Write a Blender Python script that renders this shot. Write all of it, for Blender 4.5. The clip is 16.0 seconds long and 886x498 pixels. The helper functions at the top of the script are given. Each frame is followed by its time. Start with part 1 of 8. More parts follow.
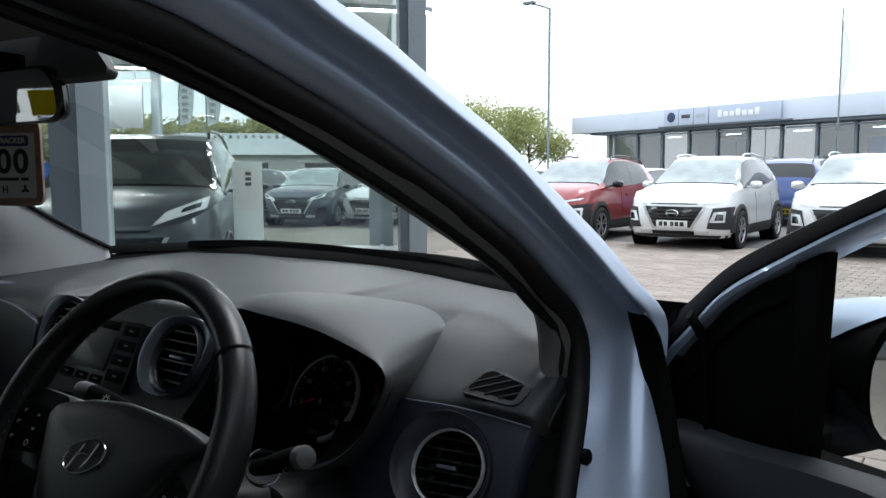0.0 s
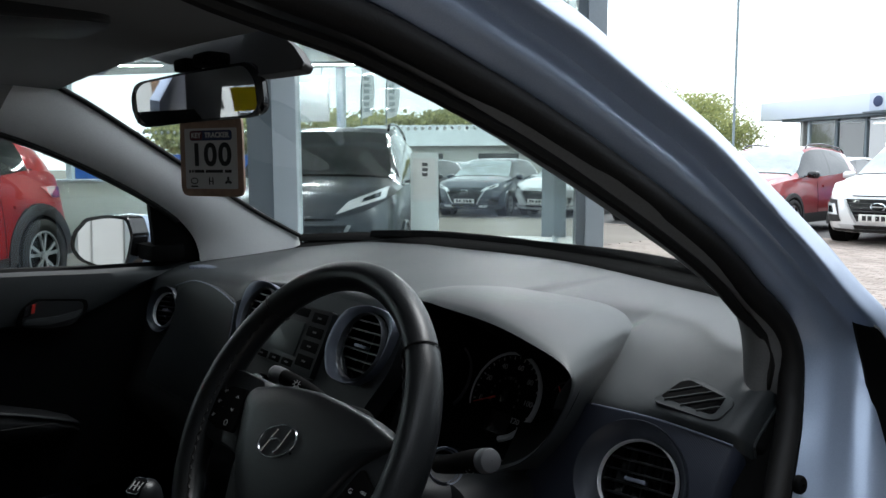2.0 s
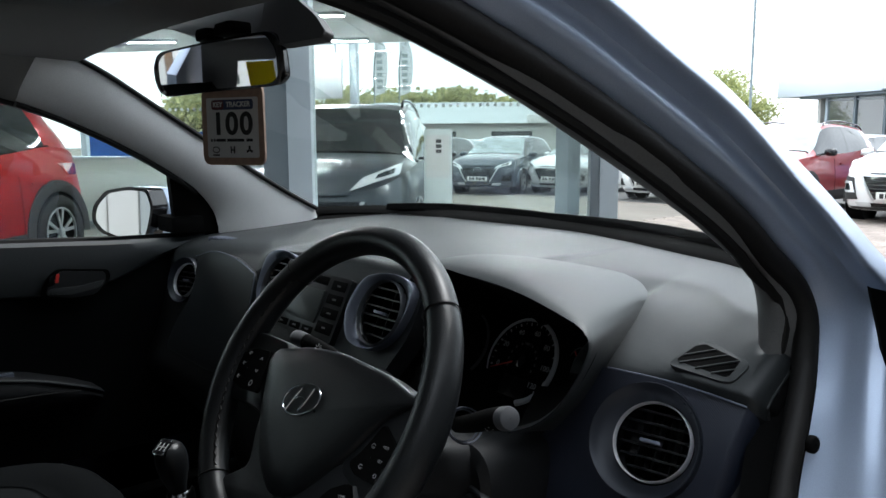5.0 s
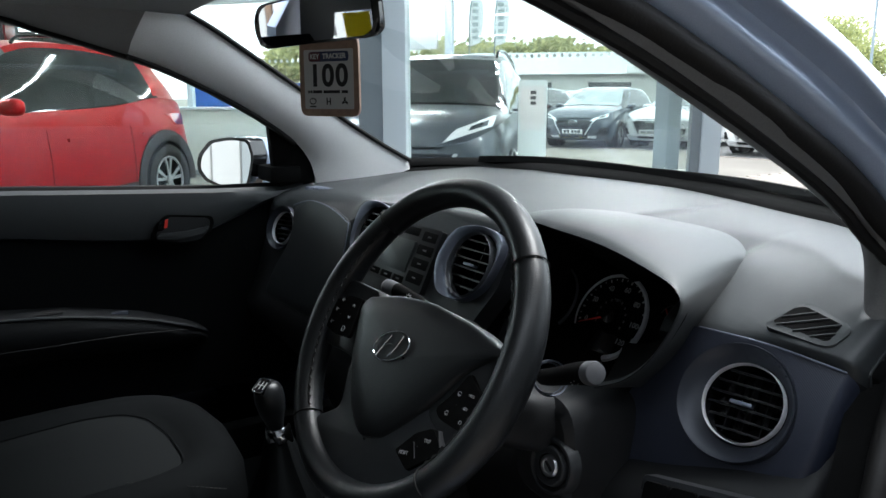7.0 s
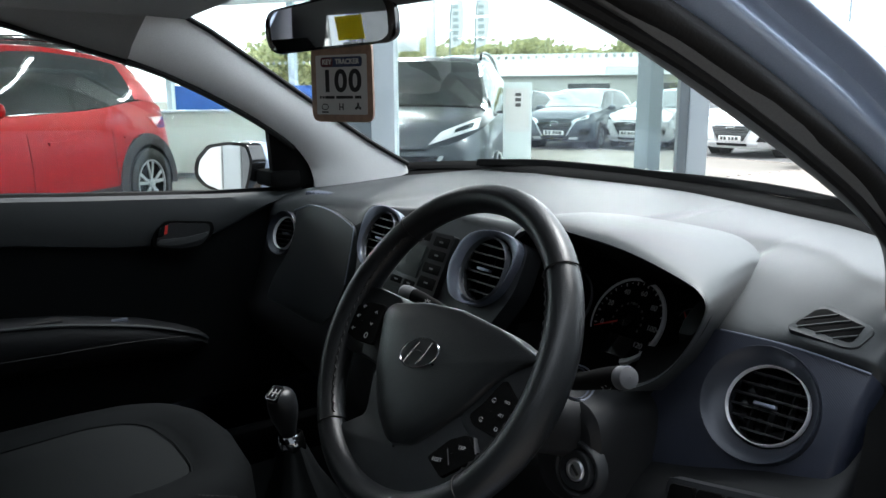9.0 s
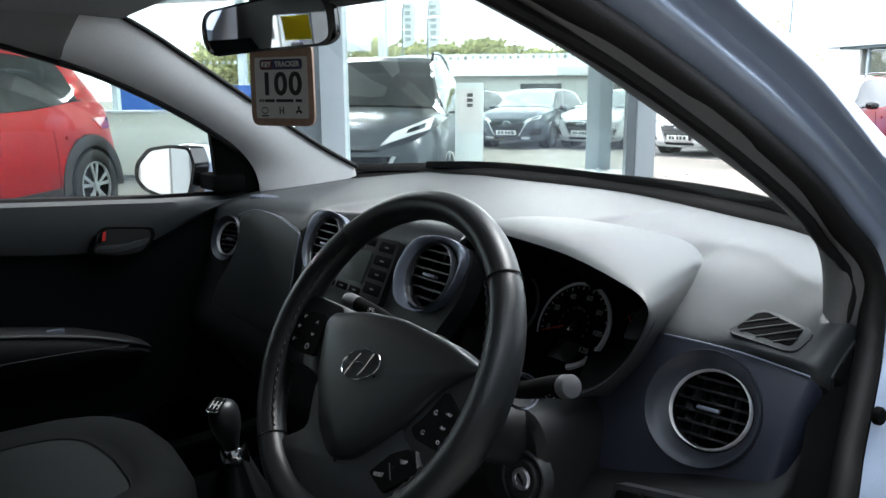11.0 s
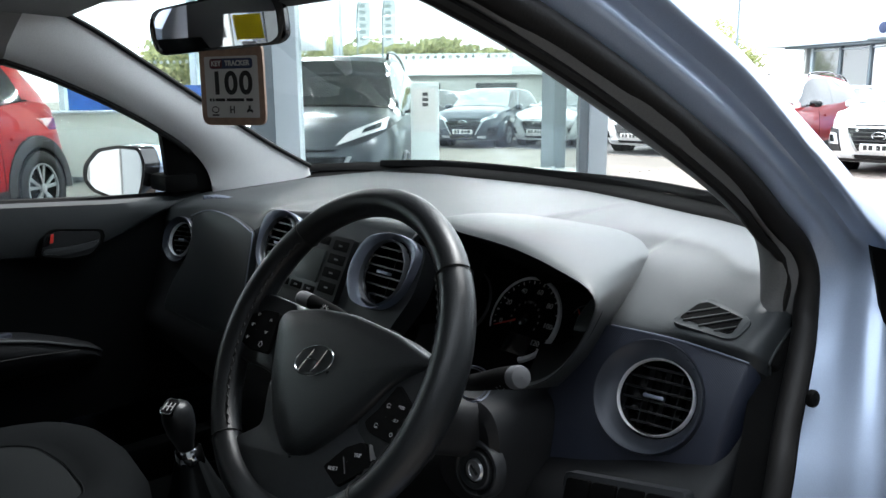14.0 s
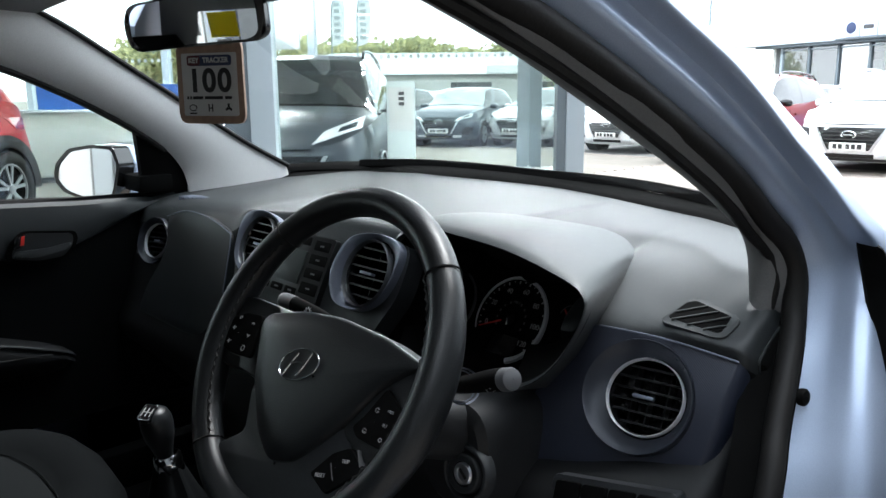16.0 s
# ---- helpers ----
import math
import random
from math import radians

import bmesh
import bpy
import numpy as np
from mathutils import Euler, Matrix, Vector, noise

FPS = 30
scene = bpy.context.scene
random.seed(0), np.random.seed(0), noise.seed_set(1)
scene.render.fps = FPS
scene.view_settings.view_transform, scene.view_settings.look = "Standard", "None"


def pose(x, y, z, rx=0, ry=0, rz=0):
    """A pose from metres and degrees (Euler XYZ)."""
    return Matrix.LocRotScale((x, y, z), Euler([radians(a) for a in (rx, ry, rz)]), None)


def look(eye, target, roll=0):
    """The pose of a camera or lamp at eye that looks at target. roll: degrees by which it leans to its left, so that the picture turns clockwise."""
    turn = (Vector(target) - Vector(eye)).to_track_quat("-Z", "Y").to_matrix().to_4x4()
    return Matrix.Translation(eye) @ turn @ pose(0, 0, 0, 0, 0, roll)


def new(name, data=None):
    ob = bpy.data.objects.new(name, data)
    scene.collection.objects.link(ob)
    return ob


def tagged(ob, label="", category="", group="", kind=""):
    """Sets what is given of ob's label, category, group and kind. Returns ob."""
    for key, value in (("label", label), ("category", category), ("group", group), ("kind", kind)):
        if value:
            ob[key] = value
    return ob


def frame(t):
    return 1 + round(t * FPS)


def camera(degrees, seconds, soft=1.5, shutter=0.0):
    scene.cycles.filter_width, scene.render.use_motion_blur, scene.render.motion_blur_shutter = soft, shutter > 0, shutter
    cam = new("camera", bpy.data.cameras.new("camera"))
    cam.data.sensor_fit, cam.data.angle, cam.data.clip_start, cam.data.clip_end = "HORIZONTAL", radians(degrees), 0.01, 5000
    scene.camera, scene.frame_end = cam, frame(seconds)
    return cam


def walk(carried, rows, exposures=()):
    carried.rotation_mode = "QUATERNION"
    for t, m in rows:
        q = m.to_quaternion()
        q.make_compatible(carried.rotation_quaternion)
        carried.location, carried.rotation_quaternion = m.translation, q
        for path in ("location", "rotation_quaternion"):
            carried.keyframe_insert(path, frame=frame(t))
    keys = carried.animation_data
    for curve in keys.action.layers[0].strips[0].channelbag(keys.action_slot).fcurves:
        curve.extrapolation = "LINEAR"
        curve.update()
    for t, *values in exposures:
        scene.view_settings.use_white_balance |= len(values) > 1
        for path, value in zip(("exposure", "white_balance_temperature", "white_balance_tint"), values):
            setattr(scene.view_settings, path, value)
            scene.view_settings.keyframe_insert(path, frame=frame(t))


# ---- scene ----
cam = camera(60.7, 16.0)
PATH = [
    (0, (1.054, -0.371, 1.252), (-0.128, 1.231, 1.06), -0.1),
    (0.5, (1.028, -0.388, 1.256), (-0.294, 1.1, 1.057), -0.2),
    (1, (1.002, -0.383, 1.249), (-0.263, 1.152, 1.042), -0.3),
    (1.5, (1.002, -0.368, 1.253), (-0.335, 1.105, 1.04), -0.3),
    (2, (1.015, -0.356, 1.254), (-0.494, 0.94, 1.038), -0.2),
    (2.5, (1.022, -0.352, 1.25), (-0.503, 0.925, 1.036), -0.2),
    (3, (1.022, -0.349, 1.248), (-0.491, 0.941, 1.034), -0.3),
    (3.5, (1.022, -0.355, 1.249), (-0.487, 0.94, 1.032), -0.2),
    (4, (1.022, -0.36, 1.25), (-0.49, 0.931, 1.031), -0.2),
    (4.2, (1.02, -0.377, 1.243), (-0.495, 0.911, 1.026), -0.1),
    (6.3, (1.027, -0.362, 1.241), (-0.495, 0.875, 0.85), -0.5),
    (6.5, (1.027, -0.363, 1.241), (-0.492, 0.877, 0.847), -0.3),
    (7, (1.027, -0.373, 1.242), (-0.623, 0.685, 0.847), -0.1),
    (7.5, (1.029, -0.37, 1.246), (-0.632, 0.674, 0.854), -0.2),
    (8, (1.023, -0.379, 1.246), (-0.628, 0.681, 0.855), -0.2),
    (8.5, (1.011, -0.404, 1.247), (-0.629, 0.672, 0.856), -0.2),
    (9, (1.0, -0.413, 1.247), (-0.623, 0.688, 0.856), -0.3),
    (9.5, (0.995, -0.41, 1.252), (-0.604, 0.726, 0.861), -0.3),
    (10, (0.997, -0.399, 1.252), (-0.585, 0.76, 0.861), -0.3),
    (12.5, (0.988, -0.389, 1.252), (-0.526, 0.858, 0.859), -0.3),
    (13, (0.995, -0.39, 1.251), (-0.508, 0.87, 0.858), -0.4),
    (13.5, (1.002, -0.387, 1.248), (-0.492, 0.883, 0.854), -0.4),
    (14, (1.009, -0.394, 1.251), (-0.474, 0.888, 0.857), -0.4),
    (14.5, (1.006, -0.397, 1.25), (-0.466, 0.899, 0.856), -0.4),
    (15, (0.997, -0.397, 1.252), (-0.464, 0.91, 0.857), -0.4),
    (15.5, (0.99, -0.394, 1.253), (-0.46, 0.925, 0.857), -0.5),
    (16, (0.99, -0.393, 1.249), (-0.45, 0.936, 0.853), -0.4),
]
walk(cam, [(t, look(eye, aim, roll)) for t, eye, aim, roll in PATH],
     [(0, 0.32, 6050, 10), (1.0, 0.42, 6050, 10), (2.0, 0.67, 6050, 10), (4.2, 0.83, 6050, 10), (6.3, 1.3, 6050, 10), (7.5, 1.63, 6050, 10), (9.0, 1.73, 6050, 10), (12.3, 1.76, 6050, 10), (16.0, 1.7, 6050, 10)])

# ---- light: bright overcast sky with a broad soft sun ----
world = bpy.data.worlds.new("sky")
scene.world = world
world.use_nodes = True
wn, wl = world.node_tree.nodes, world.node_tree.links
wn.clear()
w_out = wn.new("ShaderNodeOutputWorld")
w_sky = wn.new("ShaderNodeTexSky")
w_sky.sky_type = "NISHITA"
w_sky.sun_disc = False
w_sky.sun_elevation, w_sky.sun_rotation = radians(62), radians(3.4)
w_blue = wn.new("ShaderNodeBackground")
w_blue.inputs["Strength"].default_value = 0.11
w_cloud = wn.new("ShaderNodeBackground")
w_cloud.inputs["Strength"].default_value = 1.7
w_cloud.inputs["Color"].default_value = (0.935, 0.98, 1.0, 1)
w_co = wn.new("ShaderNodeTexCoord")
w_map = wn.new("ShaderNodeMapping")
w_map.inputs["Scale"].default_value = (1.0, 1.0, 2.6)
w_noise = wn.new("ShaderNodeTexNoise")
w_noise.inputs["Scale"].default_value = 2.3
w_noise.inputs["Detail"].default_value = 5
w_ramp = wn.new("ShaderNodeValToRGB")
w_ramp.color_ramp.elements[0].position, w_ramp.color_ramp.elements[0].color = 0.30, (0.72, 0.72, 0.72, 1)
w_ramp.color_ramp.elements[1].position, w_ramp.color_ramp.elements[1].color = 0.60, (1, 1, 1, 1)
w_mix = wn.new("ShaderNodeMixShader")
wl.new(w_co.outputs["Generated"], w_map.inputs["Vector"])
wl.new(w_map.outputs["Vector"], w_noise.inputs["Vector"])
wl.new(w_noise.outputs["Fac"], w_ramp.inputs["Fac"])
wl.new(w_ramp.outputs["Color"], w_mix.inputs["Fac"])
wl.new(w_sky.outputs["Color"], w_blue.inputs["Color"])
wl.new(w_blue.outputs["Background"], w_mix.inputs[1])
wl.new(w_cloud.outputs["Background"], w_mix.inputs[2])
wl.new(w_mix.outputs["Shader"], w_out.inputs["Surface"])

sun = new("sun", bpy.data.lights.new("sun", "SUN"))
sun.data.energy, sun.data.angle, sun.data.color = 1.9, radians(20), (1.0, 0.97, 0.92)
sun.matrix_basis = look((0.5, 8.5, 16), (0, 0, 0))

# ---- materials ----
def mat(name, color, rough=0.5, metal=0.0, grain=0.0, grain_scale=60.0, blotch=0.0, blotch_scale=3.0, bump=0.0, bump_scale=400.0,
        coat=0.0, spec=0.5, vary=0.0, island=0.0, emit=0.0):
    """A principled surface: fine grain and broad blotches in the colour, small relief, optional clear coat and change per object."""
    m = bpy.data.materials.new(name)
    m.use_nodes = True
    n, l = m.node_tree.nodes, m.node_tree.links
    p = n["Principled BSDF"]
    p.inputs["Base Color"].default_value = (*color, 1)
    p.inputs["Roughness"].default_value = rough
    p.inputs["Metallic"].default_value = metal
    p.inputs["Coat Weight"].default_value = coat
    p.inputs["Coat Roughness"].default_value = 0.05
    p.inputs["Specular IOR Level"].default_value = spec
    if emit:
        p.inputs["Emission Color"].default_value = (*color, 1)
        p.inputs["Emission Strength"].default_value = emit
    co = n.new("ShaderNodeTexCoord")
    last = None
    for amount, size, detail in ((grain, grain_scale, 3), (blotch, blotch_scale, 5)):
        if not amount:
            continue
        tex = n.new("ShaderNodeTexNoise")
        tex.inputs["Scale"].default_value = size
        tex.inputs["Detail"].default_value = detail
        l.new(co.outputs["Object"], tex.inputs["Vector"])
        ramp = n.new("ShaderNodeMapRange")
        ramp.inputs["From Min"].default_value, ramp.inputs["From Max"].default_value = 0.3, 0.7
        ramp.inputs["To Min"].default_value, ramp.inputs["To Max"].default_value = 1 - amount, 1 + amount
        l.new(tex.outputs["Fac"], ramp.inputs["Value"])
        if last is None:
            last = ramp.outputs["Result"]
        else:
            mul = n.new("ShaderNodeMath")
            mul.operation = "MULTIPLY"
            l.new(last, mul.inputs[0])
            l.new(ramp.outputs["Result"], mul.inputs[1])
            last = mul.outputs["Value"]
    if vary or island:
        amount = vary or island
        info = n.new("ShaderNodeObjectInfo" if vary else "ShaderNodeNewGeometry")
        rng = n.new("ShaderNodeMapRange")
        rng.inputs["To Min"].default_value, rng.inputs["To Max"].default_value = 1 - amount, 1 + amount
        l.new(info.outputs["Random" if vary else "Random Per Island"], rng.inputs["Value"])
        if last is None:
            last = rng.outputs["Result"]
        else:
            mul = n.new("ShaderNodeMath")
            mul.operation = "MULTIPLY"
            l.new(last, mul.inputs[0])
            l.new(rng.outputs["Result"], mul.inputs[1])
            last = mul.outputs["Value"]
    if last is not None:
        sc = n.new("ShaderNodeVectorMath")
        sc.operation = "SCALE"
        sc.inputs[0].default_value = color
        l.new(last, sc.inputs["Scale"])
        l.new(sc.outputs["Vector"], p.inputs["Base Color"])
    if bump:
        tex = n.new("ShaderNodeTexNoise")
        tex.inputs["Scale"].default_value = bump_scale
        tex.inputs["Detail"].default_value = 2
        l.new(co.outputs["Object"], tex.inputs["Vector"])
        b = n.new("ShaderNodeBump")
        b.inputs["Strength"].default_value = bump
        b.inputs["Distance"].default_value = 0.4 / bump_scale
        l.new(tex.outputs["Fac"], b.inputs["Height"])
        l.new(b.outputs["Normal"], p.inputs["Normal"])
    return m


def glass(name, tint, gloss=1.0, rough=0.0, base=0.05):
    """Thin clear sheet: light passes straight through with a tint, and the surface mirrors by its angle."""
    m = bpy.data.materials.new(name)
    m.use_nodes = True
    n, l = m.node_tree.nodes, m.node_tree.links
    n.clear()
    out = n.new("ShaderNodeOutputMaterial")
    tr = n.new("ShaderNodeBsdfTransparent")
    tr.inputs["Color"].default_value = (*tint, 1)
    gl = n.new("ShaderNodeBsdfGlossy")
    gl.inputs["Roughness"].default_value = rough
    lw = n.new("ShaderNodeLayerWeight")
    lw.inputs["Blend"].default_value = 0.5
    fr = n.new("ShaderNodeMath")
    fr.operation = "POWER"
    fr.inputs[1].default_value = 4.0
    l.new(lw.outputs["Facing"], fr.inputs[0])
    k = n.new("ShaderNodeMath")
    k.operation = "MULTIPLY_ADD"
    k.inputs[1].default_value = gloss
    k.inputs[2].default_value = base
    k.use_clamp = True
    mix = n.new("ShaderNodeMixShader")
    l.new(fr.outputs["Value"], k.inputs[0])
    l.new(k.outputs["Value"], mix.inputs["Fac"])
    l.new(tr.outputs["BSDF"], mix.inputs[1])
    l.new(gl.outputs["BSDF"], mix.inputs[2])
    l.new(mix.outputs["Shader"], out.inputs["Surface"])
    return m


M = {}
M["paint_blue"] = mat("metallic_ice_blue_paint", (0.31, 0.37, 0.48), 0.35, 0.40, grain=0.06, grain_scale=900, coat=0.25)
M["audio"] = mat("black_audio_plastic", (0.0052, 0.0056, 0.0062), 0.3, spec=0.3, grain=0.05, grain_scale=300)
M["seal"] = mat("black_rubber_seal", (0.0065, 0.006, 0.0058), 0.6, bump=0.2, bump_scale=300, spec=0.22)
M["trim_dark"] = mat("dark_grained_plastic", (0.0135, 0.0142, 0.0155), 0.5, spec=0.28, grain=0.12, grain_scale=350, bump=0.35, bump_scale=900)
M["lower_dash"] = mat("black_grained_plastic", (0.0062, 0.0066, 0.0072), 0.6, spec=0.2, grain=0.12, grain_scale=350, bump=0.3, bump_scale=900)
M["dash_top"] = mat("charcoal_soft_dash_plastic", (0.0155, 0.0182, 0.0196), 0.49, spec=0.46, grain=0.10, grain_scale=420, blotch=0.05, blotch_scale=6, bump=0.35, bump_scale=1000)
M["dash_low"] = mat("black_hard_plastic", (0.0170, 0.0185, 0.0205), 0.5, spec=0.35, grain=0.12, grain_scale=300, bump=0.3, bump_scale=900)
M["trim_blue"] = mat("slate_blue_patterned_trim", (0.013, 0.0165, 0.0290), 0.42, 0.2, grain=0.18, grain_scale=900, bump=0.2, bump_scale=2500)
M["silver"] = mat("satin_silver_bezel", (0.165, 0.182, 0.230), 0.36, 0.5, grain=0.05, grain_scale=700)
M["dish"] = mat("satin_slate_vent_dish", (0.019, 0.0225, 0.032), 0.40, 0.3)
M["ring_dim"] = mat("dull_satin_ring", (0.10, 0.105, 0.115), 0.35, 0.5)
M["chrome"] = mat("chrome", (0.75, 0.76, 0.78), 0.12, 1.0)
M["ring"] = mat("satin_chrome_ring", (0.75, 0.77, 0.80), 0.28, 0.35)
M["leather"] = mat("black_wheel_leather", (0.0085, 0.0095, 0.0105), 0.36, spec=0.36, grain=0.15, grain_scale=500, bump=0.45, bump_scale=700)
# lining tones carry the light: bright far pillar, dimmer rail, roof and near pillar
M["liner"] = mat("woven_lining_painted_bright", (0.70, 0.695, 0.69), 0.85, grain=0.06, grain_scale=500, bump=0.3, bump_scale=900)
M["liner_dark"] = mat("roof_lining_painted_dim", (0.13, 0.128, 0.125), 0.9, grain=0.06, grain_scale=500, bump=0.3, bump_scale=900)
M["liner_mid"] = mat("woven_lining_painted_half_dim", (0.24, 0.235, 0.23), 0.88, grain=0.06, grain_scale=500, bump=0.3, bump_scale=900)
M["liner_pillar"] = mat("grained_lining_painted_shade", (0.095, 0.096, 0.097), 0.6, spec=0.4, grain=0.08, grain_scale=500, bump=0.3, bump_scale=900)
M["chrome_dim"] = mat("dull_chrome", (0.30, 0.31, 0.33), 0.22, 1.0)
M["fabric"] = mat("black_woven_seat_fabric", (0.0045, 0.0052, 0.0056), 0.9, spec=0.06, grain=0.25, grain_scale=900, bump=0.6, bump_scale=1200)
M["fabric_grey"] = mat("dark_grey_seat_fabric", (0.0085, 0.0096, 0.0100), 0.92, spec=0.06, grain=0.25, grain_scale=900, bump=0.6, bump_scale=1200)
M["black_gloss"] = mat("gloss_black_plastic", (0.008, 0.008, 0.009), 0.12)
M["black_matt"] = mat("matt_black_plastic", (0.002, 0.002, 0.002), 0.8, spec=0.06)
M["white_mark"] = mat("white_printed_mark", (0.30, 0.30, 0.30), 0.6)
M["dial_white"] = mat("pale_dial_ring", (0.42, 0.43, 0.45), 0.5)
M["grey_mark"] = mat("grey_printed_mark", (0.06, 0.06, 0.063), 0.6)
M["thread"] = mat("charcoal_thread", (0.014, 0.014, 0.014), 0.8)
M["red_mark"] = mat("red_plastic", (0.55, 0.03, 0.02), 0.4)
M["mirror"] = mat("silvered_mirror", (0.86, 0.87, 0.88), 0.02, 1.0)
M["screen"] = mat("grey_lcd_screen", (0.020, 0.025, 0.024), 0.35, spec=0.3)
M["stalk_end"] = mat("grey_plastic_knob", (0.055, 0.056, 0.060), 0.5)
M["glass_ws"] = glass("windscreen_glass", (0.90, 0.92, 0.90), 0.4, base=0.035)
M["glass_side"] = glass("side_window_glass", (0.88, 0.91, 0.89), 0.4, base=0.02)
M["glass_shop"] = glass("showroom_glass", (0.80, 0.86, 0.84), 0.7, base=0.075)
M["glass_dealer"] = glass("dealership_glass", (0.70, 0.78, 0.76), 0.5, base=0.16)
M["glass_sky"] = glass("sky_reflecting_dealership_glass", (0.66, 0.74, 0.73), 0.5, base=0.34)
M["sign_white"] = mat("white_sign_letters", (0.85, 0.86, 0.88), 0.4)
M["dealer_light"] = mat("dealership_light_tube", (1.0, 1.0, 0.97), 0.4, emit=5.0)
M["rubber"] = mat("tyre_rubber", (0.014, 0.014, 0.014), 0.8, grain=0.1, grain_scale=90)
M["alloy"] = mat("machined_alloy", (0.55, 0.56, 0.58), 0.3, 0.85)
M["clad"] = mat("black_textured_cladding", (0.022, 0.022, 0.023), 0.65, bump=0.3, bump_scale=300)
M["car_glass"] = mat("dark_car_window", (0.012, 0.016, 0.017), 0.05, spec=0.7)
# pale blotchy base paints the sky's reflection into the windscreen colour
M["car_screen"] = mat("windscreen_painted_sky_sheen", (0.30, 0.34, 0.34), 0.08, 0.7, blotch=0.25, blotch_scale=2.5, coat=1.0)
M["lamp"] = mat("clear_headlamp", (0.74, 0.76, 0.78), 0.12, 0.2, coat=1.0)
M["tail"] = mat("red_tail_lamp", (0.35, 0.01, 0.012), 0.1, coat=1.0)
M["plate"] = mat("white_number_plate", (0.75, 0.75, 0.73), 0.4)
for key, col in (("white", (0.78, 0.79, 0.80)), ("red", (0.26, 0.018, 0.020)), ("bright_red", (0.33, 0.004, 0.005)), ("navy", (0.016, 0.05, 0.20)),
                 ("black", (0.030, 0.036, 0.040)), ("grey", (0.030, 0.038, 0.046)), ("slate", (0.030, 0.042, 0.060)), ("silver", (0.45, 0.47, 0.49))):
    M["car_" + key] = mat(key + "_car_paint", col, 0.28, 0.15, grain=0.04, grain_scale=700, coat=0.35 if key == "grey" else 0.12 if key == "bright_red" else 1.0, spec=0.18 if key == "bright_red" else 0.5)
M["mullion"] = mat("pale_grey_powder_coat", (0.40, 0.46, 0.50), 0.4, grain=0.04, grain_scale=80, blotch=0.05)
M["mullion_dark"] = mat("slate_coat_and_post_shade", (0.13, 0.16, 0.18), 0.4, grain=0.04, grain_scale=80)
M["shop_floor"] = mat("pale_polished_tile", (0.84, 0.84, 0.82), 0.18, grain=0.04, grain_scale=8, blotch=0.05, blotch_scale=0.7)
M["shop_grey"] = mat("grey_brown_polished_tile", (0.15, 0.14, 0.13), 0.25, grain=0.06, grain_scale=8, blotch=0.08, blotch_scale=0.7)
M["totem"] = mat("pale_blue_grey_acrylic", (0.60, 0.66, 0.66), 0.3, blotch=0.04, blotch_scale=1.5)
M["panel_pale"] = mat("pale_green_grey_laminate", (0.42, 0.46, 0.43), 0.4, blotch=0.05, blotch_scale=0.6)
M["panel_ceiling"] = mat("pale_ceiling_panel", (0.52, 0.55, 0.54), 0.8, blotch=0.04, blotch_scale=0.8)
M["panel_blue"] = mat("royal_blue_panel", (0.02, 0.09, 0.34), 0.4, blotch=0.1, blotch_scale=1.2)
M["paver"] = mat("buff_block_paver", (0.255, 0.213, 0.186), 0.85, grain=0.2, grain_scale=60, blotch=0.12, blotch_scale=1.2, vary=0.16, bump=0.5, bump_scale=120)
M["paver_field"] = mat("buff_block_paving", (0.255, 0.213, 0.186), 0.85, grain=0.2, grain_scale=60, blotch=0.12, blotch_scale=1.2, island=0.16, bump=0.5, bump_scale=120)
M["sand"] = mat("paver_joint_sand", (0.17, 0.15, 0.13), 0.95, grain=0.2, grain_scale=40, blotch=0.2, blotch_scale=0.6)
M["asphalt"] = mat("worn_asphalt", (0.085, 0.083, 0.082), 0.9, grain=0.3, grain_scale=80, blotch=0.2, blotch_scale=0.5, bump=0.4, bump_scale=90)
M["sign_panel"] = mat("pale_blue_sign_panel", (0.50, 0.55, 0.65), 0.4, 0.1)
M["fascia"] = mat("pale_aluminium_fascia", (0.64, 0.69, 0.78), 0.45, 0.1, blotch=0.04, blotch_scale=0.3)
M["wall_grey"] = mat("grey_wall_panel", (0.36, 0.39, 0.40), 0.7, blotch=0.05, blotch_scale=0.4)
M["wall_dull"] = mat("dull_grey_cladding", (0.10, 0.105, 0.11), 0.8, blotch=0.1, blotch_scale=0.5, grain=0.1, grain_scale=12)
M["wall_brown"] = mat("brown_timber_cladding", (0.19, 0.125, 0.08), 0.8, blotch=0.1, blotch_scale=0.5, grain=0.15, grain_scale=12)
M["render_white"] = mat("off_white_render", (0.60, 0.60, 0.57), 0.8, blotch=0.06, blotch_scale=0.5)
# dimness inside the shops is put into this dark blotchy colour
M["dark_int"] = mat("painted_shop_dimness", (0.16, 0.17, 0.17), 0.4, blotch=0.3, blotch_scale=0.5)
M["trunk"] = mat("brown_bark", (0.10, 0.075, 0.055), 0.9, grain=0.3, grain_scale=30)
M["pole"] = mat("galvanised_steel", (0.20, 0.24, 0.25), 0.5, 0.6)
M["tag_wood"] = mat("plywood_key_fob", (0.33, 0.22, 0.16), 0.6, grain=0.15, grain_scale=90)
M["paper"] = mat("white_printed_card", (0.60, 0.60, 0.59), 0.6)
M["ink"] = mat("black_ink", (0.012, 0.012, 0.012), 0.6)
M["ink_blue"] = mat("navy_ink", (0.03, 0.045, 0.11), 0.6)
M["ink_red"] = mat("red_ink", (0.10, 0.02, 0.03), 0.6)
M["ceil_light"] = mat("ceiling_light_tube", (1.0, 1.0, 0.97), 0.4, emit=80.0)


